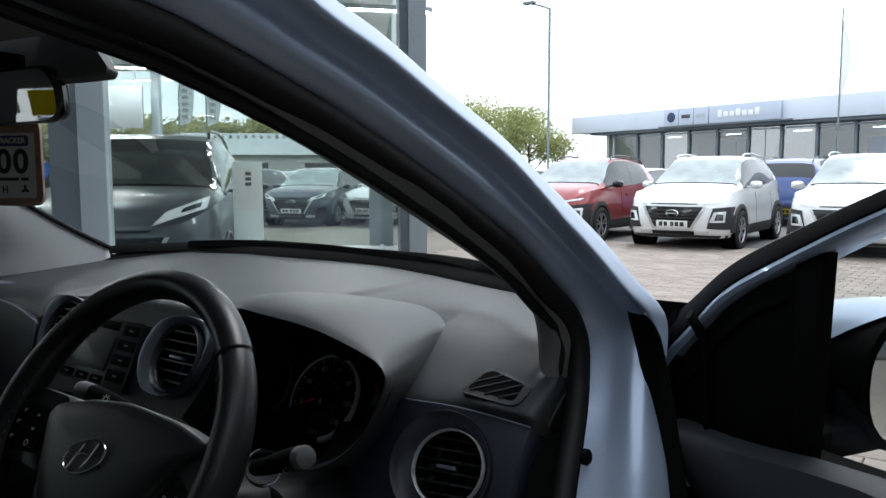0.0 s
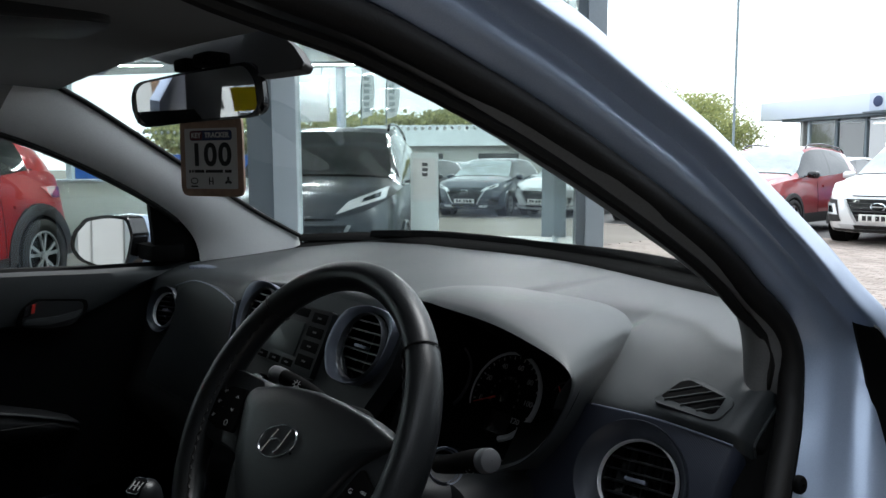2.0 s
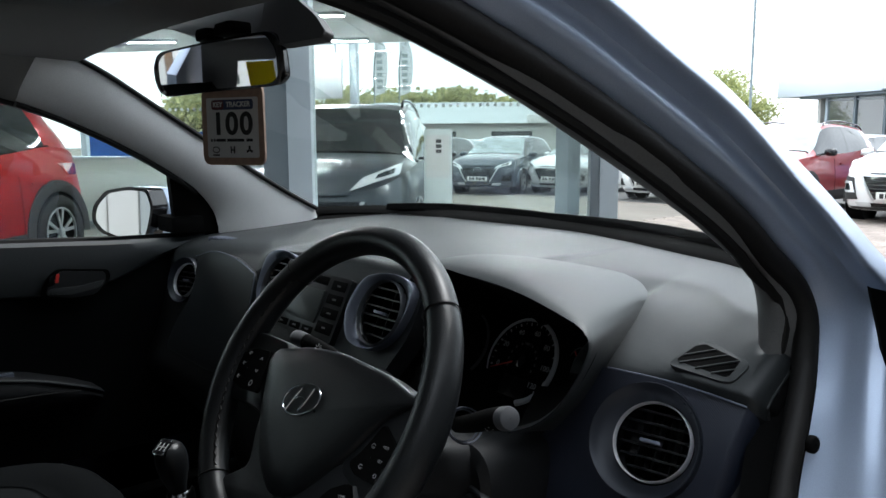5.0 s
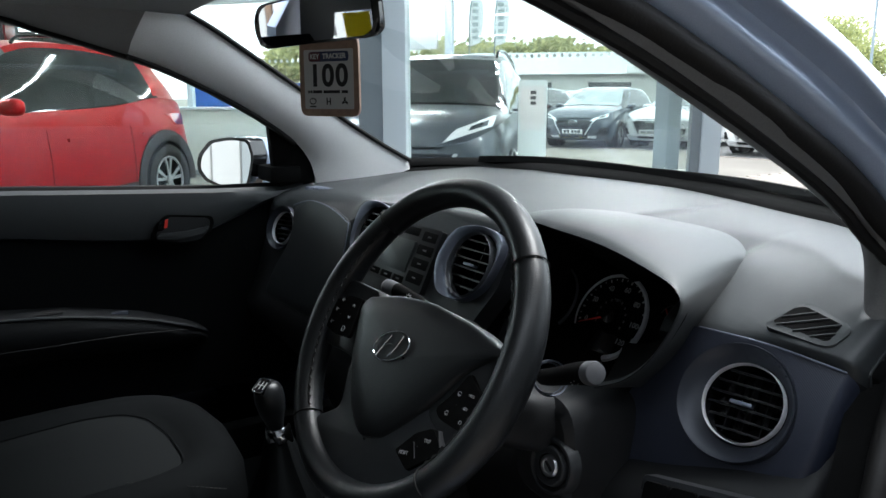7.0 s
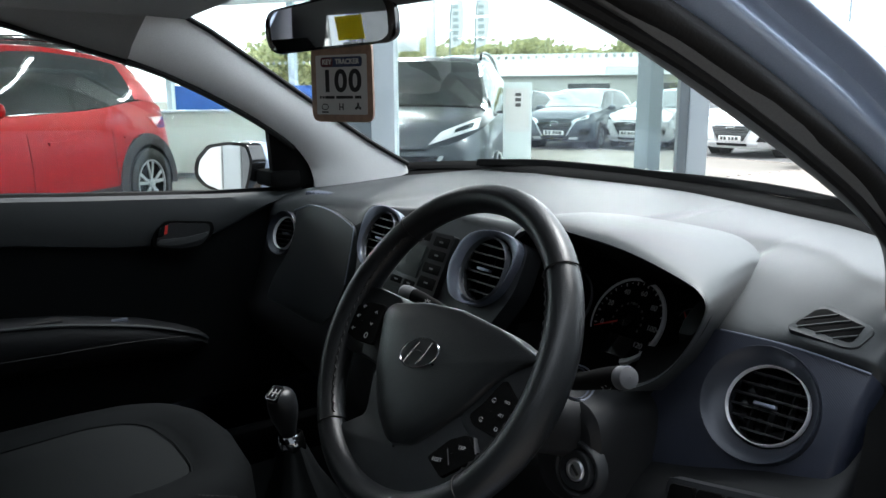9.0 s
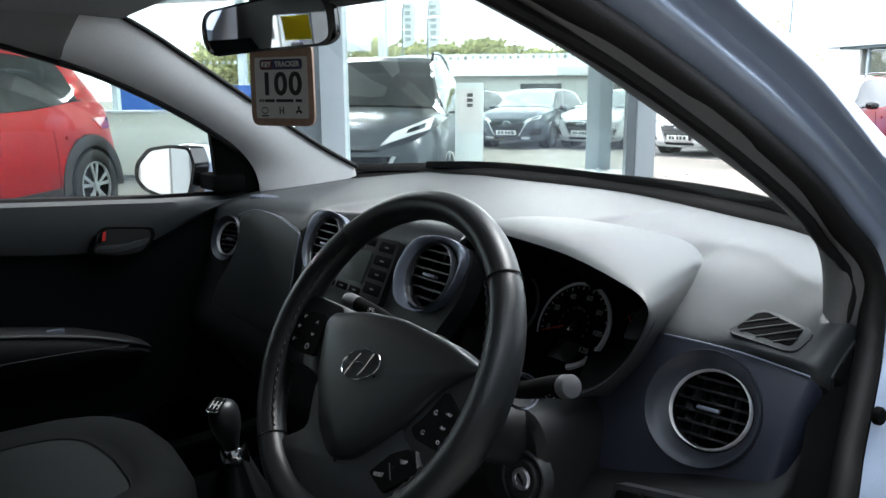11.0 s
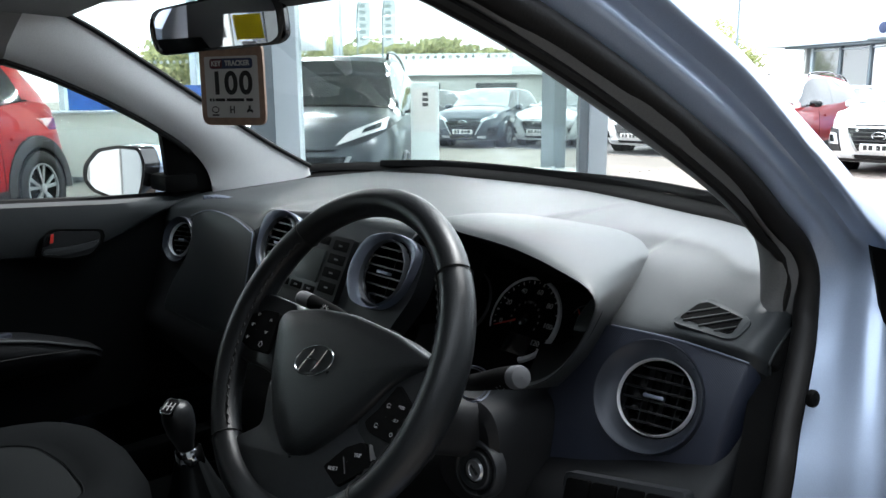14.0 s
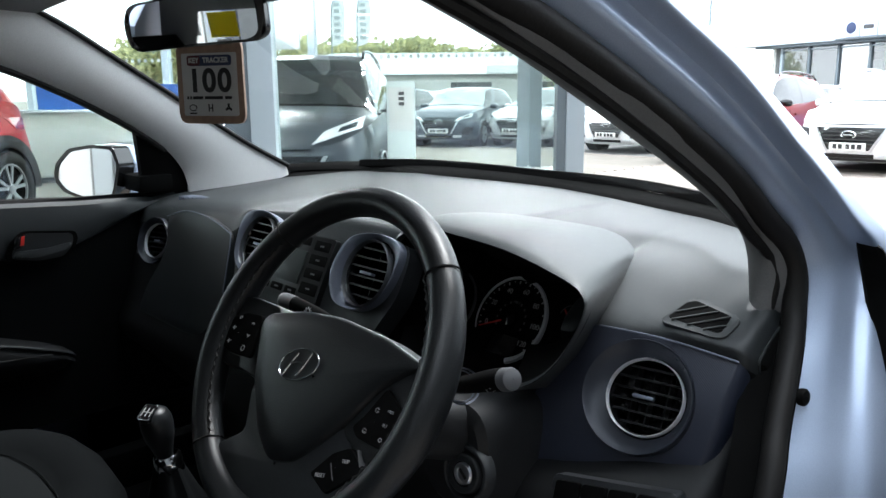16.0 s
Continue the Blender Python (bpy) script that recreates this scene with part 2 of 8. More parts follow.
def foliage(name, color):
    """Leaves that also pass light: half reflected, half let through, each leaf a little different."""
    m = bpy.data.materials.new(name)
    m.use_nodes = True
    n, l = m.node_tree.nodes, m.node_tree.links
    n.clear()
    out = n.new("ShaderNodeOutputMaterial")
    di, tr, mx = n.new("ShaderNodeBsdfDiffuse"), n.new("ShaderNodeBsdfTranslucent"), n.new("ShaderNodeMixShader")
    mx.inputs["Fac"].default_value = 0.45
    geo = n.new("ShaderNodeNewGeometry")
    ramp = n.new("ShaderNodeValToRGB")
    ramp.color_ramp.elements[0].color = (color[0] * 0.62, color[1] * 0.66, color[2] * 0.7, 1)
    ramp.color_ramp.elements[1].color = (color[0] * 1.3, color[1] * 1.25, color[2] * 1.1, 1)
    l.new(geo.outputs["Random Per Island"], ramp.inputs["Fac"])
    for b in (di, tr):
        l.new(ramp.outputs["Color"], b.inputs["Color"])
    l.new(di.outputs["BSDF"], mx.inputs[1])
    l.new(tr.outputs["BSDF"], mx.inputs[2])
    l.new(mx.outputs["Shader"], out.inputs["Surface"])
    return m


# fine diagonal weave on the trim panel
tn, tl = M["trim_blue"].node_tree.nodes, M["trim_blue"].node_tree.links
t_co, t_wave, t_bump = tn.new("ShaderNodeTexCoord"), tn.new("ShaderNodeTexWave"), tn.new("ShaderNodeBump")
t_wave.bands_direction = "DIAGONAL"
t_wave.inputs["Scale"].default_value = 190.0
t_bump.inputs["Strength"].default_value, t_bump.inputs["Distance"].default_value = 0.35, 0.0004
tl.new(t_co.outputs["Object"], t_wave.inputs["Vector"])
tl.new(t_wave.outputs["Fac"], t_bump.inputs["Height"])
tl.new(t_bump.outputs["Normal"], tn["Principled BSDF"].inputs["Normal"])
M["yellow"] = foliage("yellow_card", (0.80, 0.66, 0.02))
M["leaf"] = foliage("spring_leaves", (0.37, 0.40, 0.19))
M["flag"] = foliage("pale_flag_cloth", (0.78, 0.80, 0.84))
M["leaf_far"] = foliage("distant_foliage", (0.42, 0.42, 0.24))

# ---- mesh helpers ----
def part(name, bm, material, parent, label="", smooth=True):
    """Links a bmesh as one mesh object under a thing or under a part."""
    me = bpy.data.meshes.new(name)
    bmesh.ops.recalc_face_normals(bm, faces=bm.faces[:])
    bm.to_mesh(me)
    bm.free()
    me.materials.append(material)
    if smooth:
        me.polygons.foreach_set("use_smooth", [True] * len(me.polygons))
        me.set_sharp_from_angle(angle=radians(38))
    ob = new(name, me)
    ob.parent = parent
    if label:
        ob["label"] = label
    return ob


def thing(name, label, category, at=(0, 0, 0), turn=0.0, group="", kind=""):
    ob = new(name)
    ob.matrix_basis = pose(*at, 0, 0, turn)
    ob.empty_display_size = 0.1
    return tagged(ob, label, category, group, kind)


def solid(name, bm, material, label, category="", kind="", group="", smooth=True):
    return tagged(part(name, bm, material, None, "", smooth), label, category, group, kind)


def box(bm, lo, hi, bevel=0.0, m=None, seg=2):
    """A block between two corners, with rounded edges."""
    lo, hi = Vector(lo), Vector(hi)
    made = bmesh.ops.create_cube(bm, size=1.0)["verts"]
    for v in made:
        v.co = Vector((lo[i] + (v.co[i] + 0.5) * (hi[i] - lo[i]) for i in range(3)))
    if bevel:
        edges = list({e for v in made for e in v.link_edges})
        res = bmesh.ops.bevel(bm, geom=edges, offset=bevel, segments=seg, affect="EDGES", profile=0.6)
        made = list({v for f in res["faces"] for v in f.verts} | {v for v in made if v.is_valid})
    if m is not None:
        bmesh.ops.transform(bm, matrix=m, verts=made)
    return made


def smooth_line(points, n):
    """A smooth curve of n points through the given ones."""
    pts = [Vector(p) for p in points]
    out = []
    for i in range(n):
        t = i / (n - 1) * (len(pts) - 1)
        k = min(int(t), len(pts) - 2)
        f = t - k
        a, b, c, d = pts[max(k - 1, 0)], pts[k], pts[k + 1], pts[min(k + 2, len(pts) - 1)]
        out.append(0.5 * ((2 * b) + (c - a) * f + (2 * a - 5 * b + 4 * c - d) * f * f + (3 * b - a - 3 * c + d) * f ** 3))
    return out


def grid(bm, rows, close_u=False, close_v=False, caps=False):
    """A sheet over rows of points."""
    vs = [[bm.verts.new(p) for p in row] for row in rows]
    nu, nv = len(vs), len(vs[0])
    for i in range(nu - (0 if close_u else 1)):
        for j in range(nv - (0 if close_v else 1)):
            a, b = vs[i], vs[(i + 1) % nu]
            bm.faces.new((a[j], a[(j + 1) % nv], b[(j + 1) % nv], b[j]))
    if caps:
        bm.faces.new(vs[0][::-1])
        bm.faces.new(vs[-1])
    return vs


def sweep(bm, path, section, up=(0, 0, 1), caps=True, closed=False, scale=None):
    """Runs a closed section (list of side, up offsets) along a path."""
    path = [Vector(p) for p in path]
    rows = []
    n = len(path)
    for i, p in enumerate(path):
        a = path[(i - 1) % n] if closed else path[max(i - 1, 0)]
        b = path[(i + 1) % n] if closed else path[min(i + 1, n - 1)]
        d = (b - a).normalized()
        s = d.cross(Vector(up))
        s = s.normalized() if s.length > 1e-6 else Vector((1, 0, 0))
        w = s.cross(d)
        k = scale(i / max(n - 1, 1)) if scale else 1.0
        rows.append([p + s * (x * k) + w * (y * k) for x, y in section])
    return grid(bm, rows, close_u=closed, close_v=True, caps=caps and not closed)


def ring(n, r, ry=None):
    return [(r * math.cos(2 * math.pi * i / n), (ry or r) * math.sin(2 * math.pi * i / n)) for i in range(n)]


def tube(bm, path, r, n=10, caps=True, closed=False, scale=None):
    return sweep(bm, path, ring(n, r), up=(0.03, 0.05, 1), caps=caps, closed=closed, scale=scale)


def lathe(bm, profile, m=None, n=32, closed=False):
    """Turns a profile of (radius, height) round the local z axis."""
    rows = [[Vector((r * math.cos(2 * math.pi * j / n), r * math.sin(2 * math.pi * j / n), h)) for j in range(n)] for r, h in profile]
    if m is not None:
        rows = [[m @ p for p in row] for row in rows]
    return grid(bm, rows, close_u=closed, close_v=True)


def prism(bm, outline, m, depth, bevel=0.0, holes=()):
    """A plate with the given outline (x, y) and depth along local -z, front at z 0; holes are outlines too."""
    if holes:
        loops = []
        for z in (0, -depth):
            rings = [[bm.verts.new(m @ Vector((x, y, z))) for x, y in o] for o in (outline, *holes)]
            edges = [bm.edges.new((r[i], r[(i + 1) % len(r)])) for r in rings for i in range(len(r))]
            bmesh.ops.triangle_fill(bm, edges=edges, use_beauty=True)
            loops.append(rings)
        for a, b in zip(*loops):
            for i in range(len(a)):
                bm.faces.new((a[i], b[i], b[(i + 1) % len(a)], a[(i + 1) % len(a)]))
        return
    k = len(outline)
    front = [bm.verts.new(m @ Vector((x, y, 0))) for x, y in outline]
    back = [bm.verts.new(m @ Vector((x, y, -depth))) for x, y in outline]
    f = bm.faces.new(front)
    bm.faces.new(back[::-1])
    for i in range(k):
        bm.faces.new((front[i], back[i], back[(i + 1) % k], front[(i + 1) % k]))
    if bevel:
        bmesh.ops.bevel(bm, geom=list(f.edges), offset=bevel, segments=2, affect="EDGES", profile=0.6)


def rounded(points, r, n=4):
    """An outline with its corners rounded."""
    out = []
    k = len(points)
    for i in range(k):
        a, b, c = Vector(points[i - 1]), Vector(points[i]), Vector(points[(i + 1) % k])
        ra = min(r, (a - b).length * 0.45, (c - b).length * 0.45)
        p, q = b + (a - b).normalized() * ra, b + (c - b).normalized() * ra
        for j in range(n + 1):
            t = j / n
            out.append(tuple((1 - t) ** 2 * p + 2 * t * (1 - t) * b + t * t * q))
    return out


def frame_of(at, normal, up=(0, 0, 1)):
    """A pose whose z axis is the normal and whose y axis leans to up."""
    z = Vector(normal).normalized()
    x = Vector(up).cross(z).normalized()
    y = z.cross(x)
    return Matrix.Translation(at) @ Matrix((x, y, z)).transposed().to_4x4()


def words(name, text, size, m, material, parent, label="", bold=0.0):
    """Lettering as a thin mesh, centred on the pose."""
    cu = bpy.data.curves.new(name, "FONT")
    cu.body, cu.size, cu.align_x, cu.align_y, cu.extrude, cu.offset = text, size, "CENTER", "CENTER", 0.0002, bold
    tmp = bpy.data.objects.new(name + "_tmp", cu)
    scene.collection.objects.link(tmp)
    me = bpy.data.meshes.new_from_object(tmp.evaluated_get(bpy.context.evaluated_depsgraph_get()))
    bpy.data.objects.remove(tmp)
    bpy.data.curves.remove(cu)
    me.materials.clear()
    me.materials.append(material)
    ob = new(name, me)
    ob.matrix_basis = m
    ob.parent = parent
    if label:
        ob["label"] = label
    return ob


def lerp(a, b, t):
    return a + (b - a) * t


def interp(x, table):
    """Smooth reading of a table of (x, value...)."""
    if x <= table[0][0]:
        return table[0][1:]
    for a, b in zip(table, table[1:]):
        if x <= b[0]:
            t = (x - a[0]) / (b[0] - a[0])
            t = t * t * (3 - 2 * t)
            return tuple(lerp(p, q, t) for p, q in zip(a[1:], b[1:]))
    return table[-1][1:]

# ---- parked cars ----
def make_wheel(parent, x, y, r, side, rim_mat, spokes=5):
    """Tyre, rim and spokes at one corner; side is +1 for the car's right."""
    hub = new("wheel")
    hub.parent = parent
    hub.matrix_basis = pose(x, y, r, 0, 90 * side, 0)
    bm = bmesh.new()
    lathe(bm, [(r * 0.66, 0.0), (r * 0.72, 0.02), (r * 0.86, 0.026), (r * 0.96, 0.012), (r, -0.03), (r, -0.16), (r * 0.95, -0.20), (r * 0.66, -0.20)], n=28)
    part("tyre", bm, M["rubber"], hub)
    bm = bmesh.new()
    lathe(bm, [(r * 0.67, 0.008), (r * 0.64, 0.012), (r * 0.61, -0.01), (r * 0.60, -0.07), (r * 0.10, -0.07), (0.002, -0.07)], n=28)
    part("rim_barrel", bm, M["black_matt"], hub)
    bm = bmesh.new()
    lathe(bm, [(r * 0.67, 0.004), (r * 0.66, 0.014), (r * 0.62, 0.012), (r * 0.61, -0.004)], n=28)
    lathe(bm, [(r * 0.15, -0.03), (r * 0.14, 0.008), (r * 0.08, 0.014), (0.002, 0.014)], n=14)
    for k in range(spokes):
        for off in (-0.13, 0.13):
            a0 = 2 * math.pi * k / spokes
            a, b = a0 + off * 0.5, a0 + off * 1.7
            p, q = Vector((math.cos(a), math.sin(a), 0)) * r * 0.12, Vector((math.cos(b), math.sin(b), 0)) * r * 0.635
            d = (q - p).normalized()
            s = Vector((-d.y, d.x, 0)) * r * 0.045
            vs = [bm.verts.new(v) for v in (p + s * 0.8 + Vector((0, 0, 0.006)), q + s + Vector((0, 0, 0.004)), q - s + Vector((0, 0, 0.004)), p - s * 0.8 + Vector((0, 0, 0.006)),
                                            p + s + Vector((0, 0, -0.04)), q + s * 1.2 + Vector((0, 0, -0.04)), q - s * 1.2 + Vector((0, 0, -0.04)), p - s + Vector((0, 0, -0.04)))]
            for f in ((0, 1, 2, 3), (0, 4, 5, 1), (1, 5, 6, 2), (2, 6, 7, 3), (3, 7, 4, 0)):
                bm.faces.new([vs[i] for i in f])
    part("rim", bm, rim_mat, hub, "machined alloy rim")
    return hub


def curve(table):
    """A smooth, monotone reading of a table of (x, value)."""
    xs_, vs_ = [p[0] for p in table], [p[1] for p in table]
    sl = [(vs_[k + 1] - vs_[k]) / (xs_[k + 1] - xs_[k]) for k in range(len(xs_) - 1)]
    tg = [sl[0]] + [0.0 if a * b <= 0 else 2 * a * b / (a + b) for a, b in zip(sl, sl[1:])] + [sl[-1]]

    def read(x):
        if x <= xs_[0]:
            return vs_[0]
        if x >= xs_[-1]:
            return vs_[-1]
        k = max(q for q in range(len(xs_) - 1) if xs_[q] <= x)
        h = xs_[k + 1] - xs_[k]
        t = (x - xs_[k]) / h
        return (2 * t ** 3 - 3 * t * t + 1) * vs_[k] + (t ** 3 - 2 * t * t + t) * h * tg[k] + (3 * t * t - 2 * t ** 3) * vs_[k + 1] + (t ** 3 - t * t) * h * tg[k + 1]
    return read


# one compact car shape, 4.2 m long: heights of roofline and belt, half widths of body and roof, along its length
CAR_TOP = curve([(-2.10, 0.80), (-2.07, 0.88), (-2.02, 1.00), (-1.93, 1.09), (-1.62, 1.40), (-1.45, 1.462), (-1.0, 1.512), (-0.35, 1.54), (0.05, 1.530), (0.33, 1.475), (0.70, 1.265), (1.04, 1.075), (1.12, 1.050), (1.5, 1.005), (1.8, 0.940), (1.95, 0.885), (2.04, 0.825), (2.08, 0.79), (2.10, 0.77)])
CAR_BELT = curve([(-2.10, 0.76), (-2.0, 0.95), (-1.8, 1.055), (-1.4, 1.095), (-0.6, 1.02), (0.4, 0.985), (1.0, 0.970), (1.5, 0.935), (1.8, 0.885), (1.95, 0.835), (2.04, 0.785), (2.10, 0.74)])
CAR_WIDE = curve([(-2.10, 0.0), (-2.09, 0.40), (-2.05, 0.64), (-1.95, 0.775), (-1.6, 0.865), (-1.2, 0.892), (-0.3, 0.885), (0.6, 0.885), (1.2, 0.895), (1.6, 0.880), (1.82, 0.825), (1.96, 0.735), (2.04, 0.600), (2.075, 0.45), (2.092, 0.26), (2.10, 0.0)])
CAR_ROOF = curve([(-2.10, 0.50), (-1.95, 0.66), (-1.55, 0.575), (-0.4, 0.595), (0.33, 0.600), (1.05, 0.735), (2.0, 0.60)])
CAR_SIDE = curve([(0.19, 0.90), (0.22, 0.945), (0.30, 0.985), (0.42, 1.0), (0.58, 1.0), (0.72, 0.988), (0.85, 0.972), (1.0, 0.945), (1.15, 0.93)])
CAR_NOSE = curve([(0.20, 0.13), (0.30, 0.045), (0.42, 0.0), (0.58, 0.008), (0.72, 0.045), (0.80, 0.085), (0.90, 0.13), (1.05, 0.16)])


def make_car(name, label, paint, at, turn, L=4.17, W=1.80, H=1.56, clad=True, nose="slim", rails=True, group="parked cars", rim="alloy", roof=None, suv=True, wheel_r=0.335, screen="car_screen", lamp_up=0.0):
    """A parked car: nose along local +y, wheels on the ground."""
    car = thing(name, label, "car", at, turn, group)
    P = M[paint]
    a, b = L / 2, W / 2
    ky, kx, kz = L / 4.20, W / 1.80, H / 1.56

    def put(x, y, z):
        lean = CAR_NOSE(z) * min(1.0, max(0.0, (abs(y) - 1.40) / 0.62)) ** 2 * (1.0 if y > 0 else -0.6)
        return (x * kx, (y - lean) * ky, z * kz)

    def face_y(x, z, end=1):
        """Where nose or tail stands at a place across and a height, in metres."""
        want, zz = abs(x) / kx / CAR_SIDE(z / kz), z / kz
        lo, hi = 1.2, 2.10
        for _ in range(24):
            mid = (lo + hi) / 2
            if CAR_WIDE(end * mid) > want:
                lo = mid
            else:
                hi = mid
        return put(0, end * lo, zz)[1]

    def side_x(y, z):
        return CAR_WIDE(y / ky) * CAR_SIDE(z / kz) * kx

    def section(y):
        T, w = CAR_TOP(y), CAR_WIDE(y)
        B = min(CAR_BELT(y), T - 0.012)
        g = min(1.0, max(0.0, (T - B) / 0.40))
        wr = min(CAR_ROOF(y), w * 0.80)
        row = [(w * 0.5, 0.20), (w * 0.90, 0.20), (w * 0.945, 0.22), (w * 0.985, 0.30), (w, 0.42)]
        row += [(w * CAR_SIDE(z), z) for z in (lerp(0.42, B, 0.33), lerp(0.42, B, 0.62), lerp(0.42, B, 0.86))]
        row.append((w * 0.945 * min(1.0, CAR_SIDE(B) / 0.945), B))
        lo, hi = Vector((w * 0.915, B + 0.012 * g + 0.002)), Vector((lerp(w * 0.84, wr + 0.035, g), lerp(B + 0.5 * (T - B), T - 0.062, g)))
        row += [tuple(lo.lerp(hi, k) + Vector((0.022 * g * math.sin(math.pi * k), 0))) for k in (0, 0.33, 0.67, 1.0)]
        row += [(hi.x - 0.040, lerp(hi.y, T, 0.66)), (hi.x * 0.74, T - 0.007), (hi.x * 0.42, T), (0.0, T + 0.003)]
        return row

    sts = sorted(set([round(-2.10 + 0.12 * k, 3) for k in range(36)] + [-2.095, -2.08, -2.05, -2.0, -1.93, -1.62, -1.30, -0.45, -0.38, 0.33, 0.88, 1.04, 1.09, 1.95, 2.0, 2.04, 2.06, 2.08, 2.09, 2.097]))
    secs = [section(y) for y in sts]
    n = len(secs[0])
    sheets = {}

    def where(ym, j):
        if j >= 12 and 0.33 < ym < 1.04:
            return "windscreen"
        if j >= 12 and -1.93 < ym < -1.62:
            return "rear_window"
        if j in (9, 10, 11) and -1.30 < ym < 0.88:
            return "door_pillar" if -0.45 < ym < -0.38 else ("front_window" if ym > -0.4 else "rear_side_window")
        if j >= 11 and -1.62 < ym < 1.04:
            return "roof"
        if j >= 12 and 1.04 < ym < 1.09:
            return "scuttle"
        return "bonnet" if j >= 8 and ym > 1.09 else "body"

    for s in (1, -1):
        for i in range(len(sts) - 1):
            for j in range(n - 1):
                key = where((sts[i] + sts[i + 1]) / 2, j)
                if key.endswith("window") and key != "rear_window" or key == "door_pillar":
                    key += "+" if s > 0 else "-"
                quad = [put(s * x, y, z) for (x, z), y in ((secs[i][j], sts[i]), (secs[i][j + 1], sts[i]), (secs[i + 1][j + 1], sts[i + 1]), (secs[i + 1][j], sts[i + 1]))]
                sheets.setdefault(key, []).append(quad)
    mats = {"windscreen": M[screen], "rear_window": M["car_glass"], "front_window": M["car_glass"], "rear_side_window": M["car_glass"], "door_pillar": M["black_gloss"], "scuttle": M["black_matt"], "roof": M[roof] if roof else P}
    for key, quads in sheets.items():
        bm = bmesh.new()
        for q in quads:
            vs = []
            for p in q:
                if not vs or (Vector(p) - vs[-1].co).length > 1e-5:
                    vs.append(bm.verts.new(p))
            if len(vs) > 2:
                bm.faces.new(vs)
        bmesh.ops.remove_doubles(bm, verts=bm.verts[:], dist=0.0008)
        nm = key.rstrip("+-")
        part(nm, bm, mats.get(nm, P), car, {"windscreen": "raked windscreen, pale ones with the sky's reflection painted in", "front_window": "dark side window", "rear_side_window": "dark side window"}.get(nm, ""))

    def patch(nm, quad, material, off=0.012, end=1, nx=8, nz=4, owner=None, lab="", thick=0.03):
        """A curved plate on the nose (end 1) or tail (end -1); quad is four (x, z) corners."""
        q = [Vector(p) for p in quad]
        bm = bmesh.new()
        rows = []
        for i in range(nx + 1):
            ra, rb = [], []
            for j in range(nz + 1):
                p = q[0].lerp(q[1], i / nx).lerp(q[3].lerp(q[2], i / nx), j / nz)
                x, z = p.x * kx, p.y * kz
                yy = face_y(x, z, end)
                spread = 1.0 + off * max(0.0, abs(p.x) - 0.55) * 1.6
                ra.append((x * spread, yy + end * off, z))
                rb.append((x * 0.99, yy - end * thick, z))
            rows.append(ra + rb[::-1])
        grid(bm, rows, close_v=True, caps=True)
        return part(nm, bm, material, owner or car, lab)

    def flank(nm, quad, material, off=0.008, sides=(1, -1), ny=10, nz=3, lab=""):
        q = [Vector(p) for p in quad]
        for s in sides:
            bm = bmesh.new()
            rows = []
            for i in range(ny + 1):
                ra, rb = [], []
                for j in range(nz + 1):
                    p = q[0].lerp(q[1], i / ny).lerp(q[3].lerp(q[2], i / ny), j / nz)
                    xx = side_x(p.x, p.y)
                    ra.append((s * (xx + off), p.x, p.y))
                    rb.append((s * (xx - 0.03), p.x, p.y))
                rows.append(ra + rb[::-1])
            grid(bm, rows, close_v=True, caps=True)
            part(nm, bm, material, car, lab)

    for s in (1, -1):
        # door mirror on a short arm
        bm = bmesh.new()
        ym, zm = 0.66 * ky, (CAR_BELT(0.66) + 0.055) * kz
        xm = CAR_WIDE(0.66) * kx * 0.93
        dome(bm, [(0.105 * math.copysign(abs(math.cos(t)) ** 0.7, math.cos(t)), 0.068 * math.copysign(abs(math.sin(t)) ** 0.7, math.sin(t))) for t in [2 * math.pi * k / 20 for k in range(20)]], (0, 0),
             [(0.02, 0.0), (0.93, 0.0), (1.0, 0.012), (0.98, 0.05), (0.85, 0.085), (0.5, 0.11), (0.02, 0.118)], Matrix.Translation((s * (xm + 0.155), ym, zm)) @ pose(0, 0, 0, -90, 0, 0))
        box(bm, (min(s * xm, s * (xm + 0.10)), ym + 0.02, zm - 0.045), (max(s * xm, s * (xm + 0.10)), ym + 0.07, zm - 0.015), 0.008)
        part("door_mirror", bm, M["black_gloss"] if paint == "car_red" else P, car)
        # dark strip along the belt
        bm = bmesh.new()
        sweep(bm, [put(s * (CAR_WIDE(y) * 0.925), y, CAR_BELT(y) + 0.006) for y in (0.95, 0.7, 0.4, 0.0, -0.4, -0.8, -1.2, -1.35)], ring(6, 0.012))
        part("belt_strip", bm, M["black_gloss"], car)
        if rails:
            bm = bmesh.new()
            tube(bm, smooth_line([put(s * CAR_ROOF(y) * 1.0, y, CAR_TOP(y) + up) for y, up in ((0.22, -0.01), (0.08, 0.025), (-0.5, 0.035), (-1.2, 0.03), (-1.42, 0.02), (-1.55, -0.01))], 20), 0.016, 8)
            part("roof_rail", bm, M["black_gloss"] if paint != "car_white" else M["alloy"], car)

    # wheels, arches, sills
    r = wheel_r if suv else 0.31
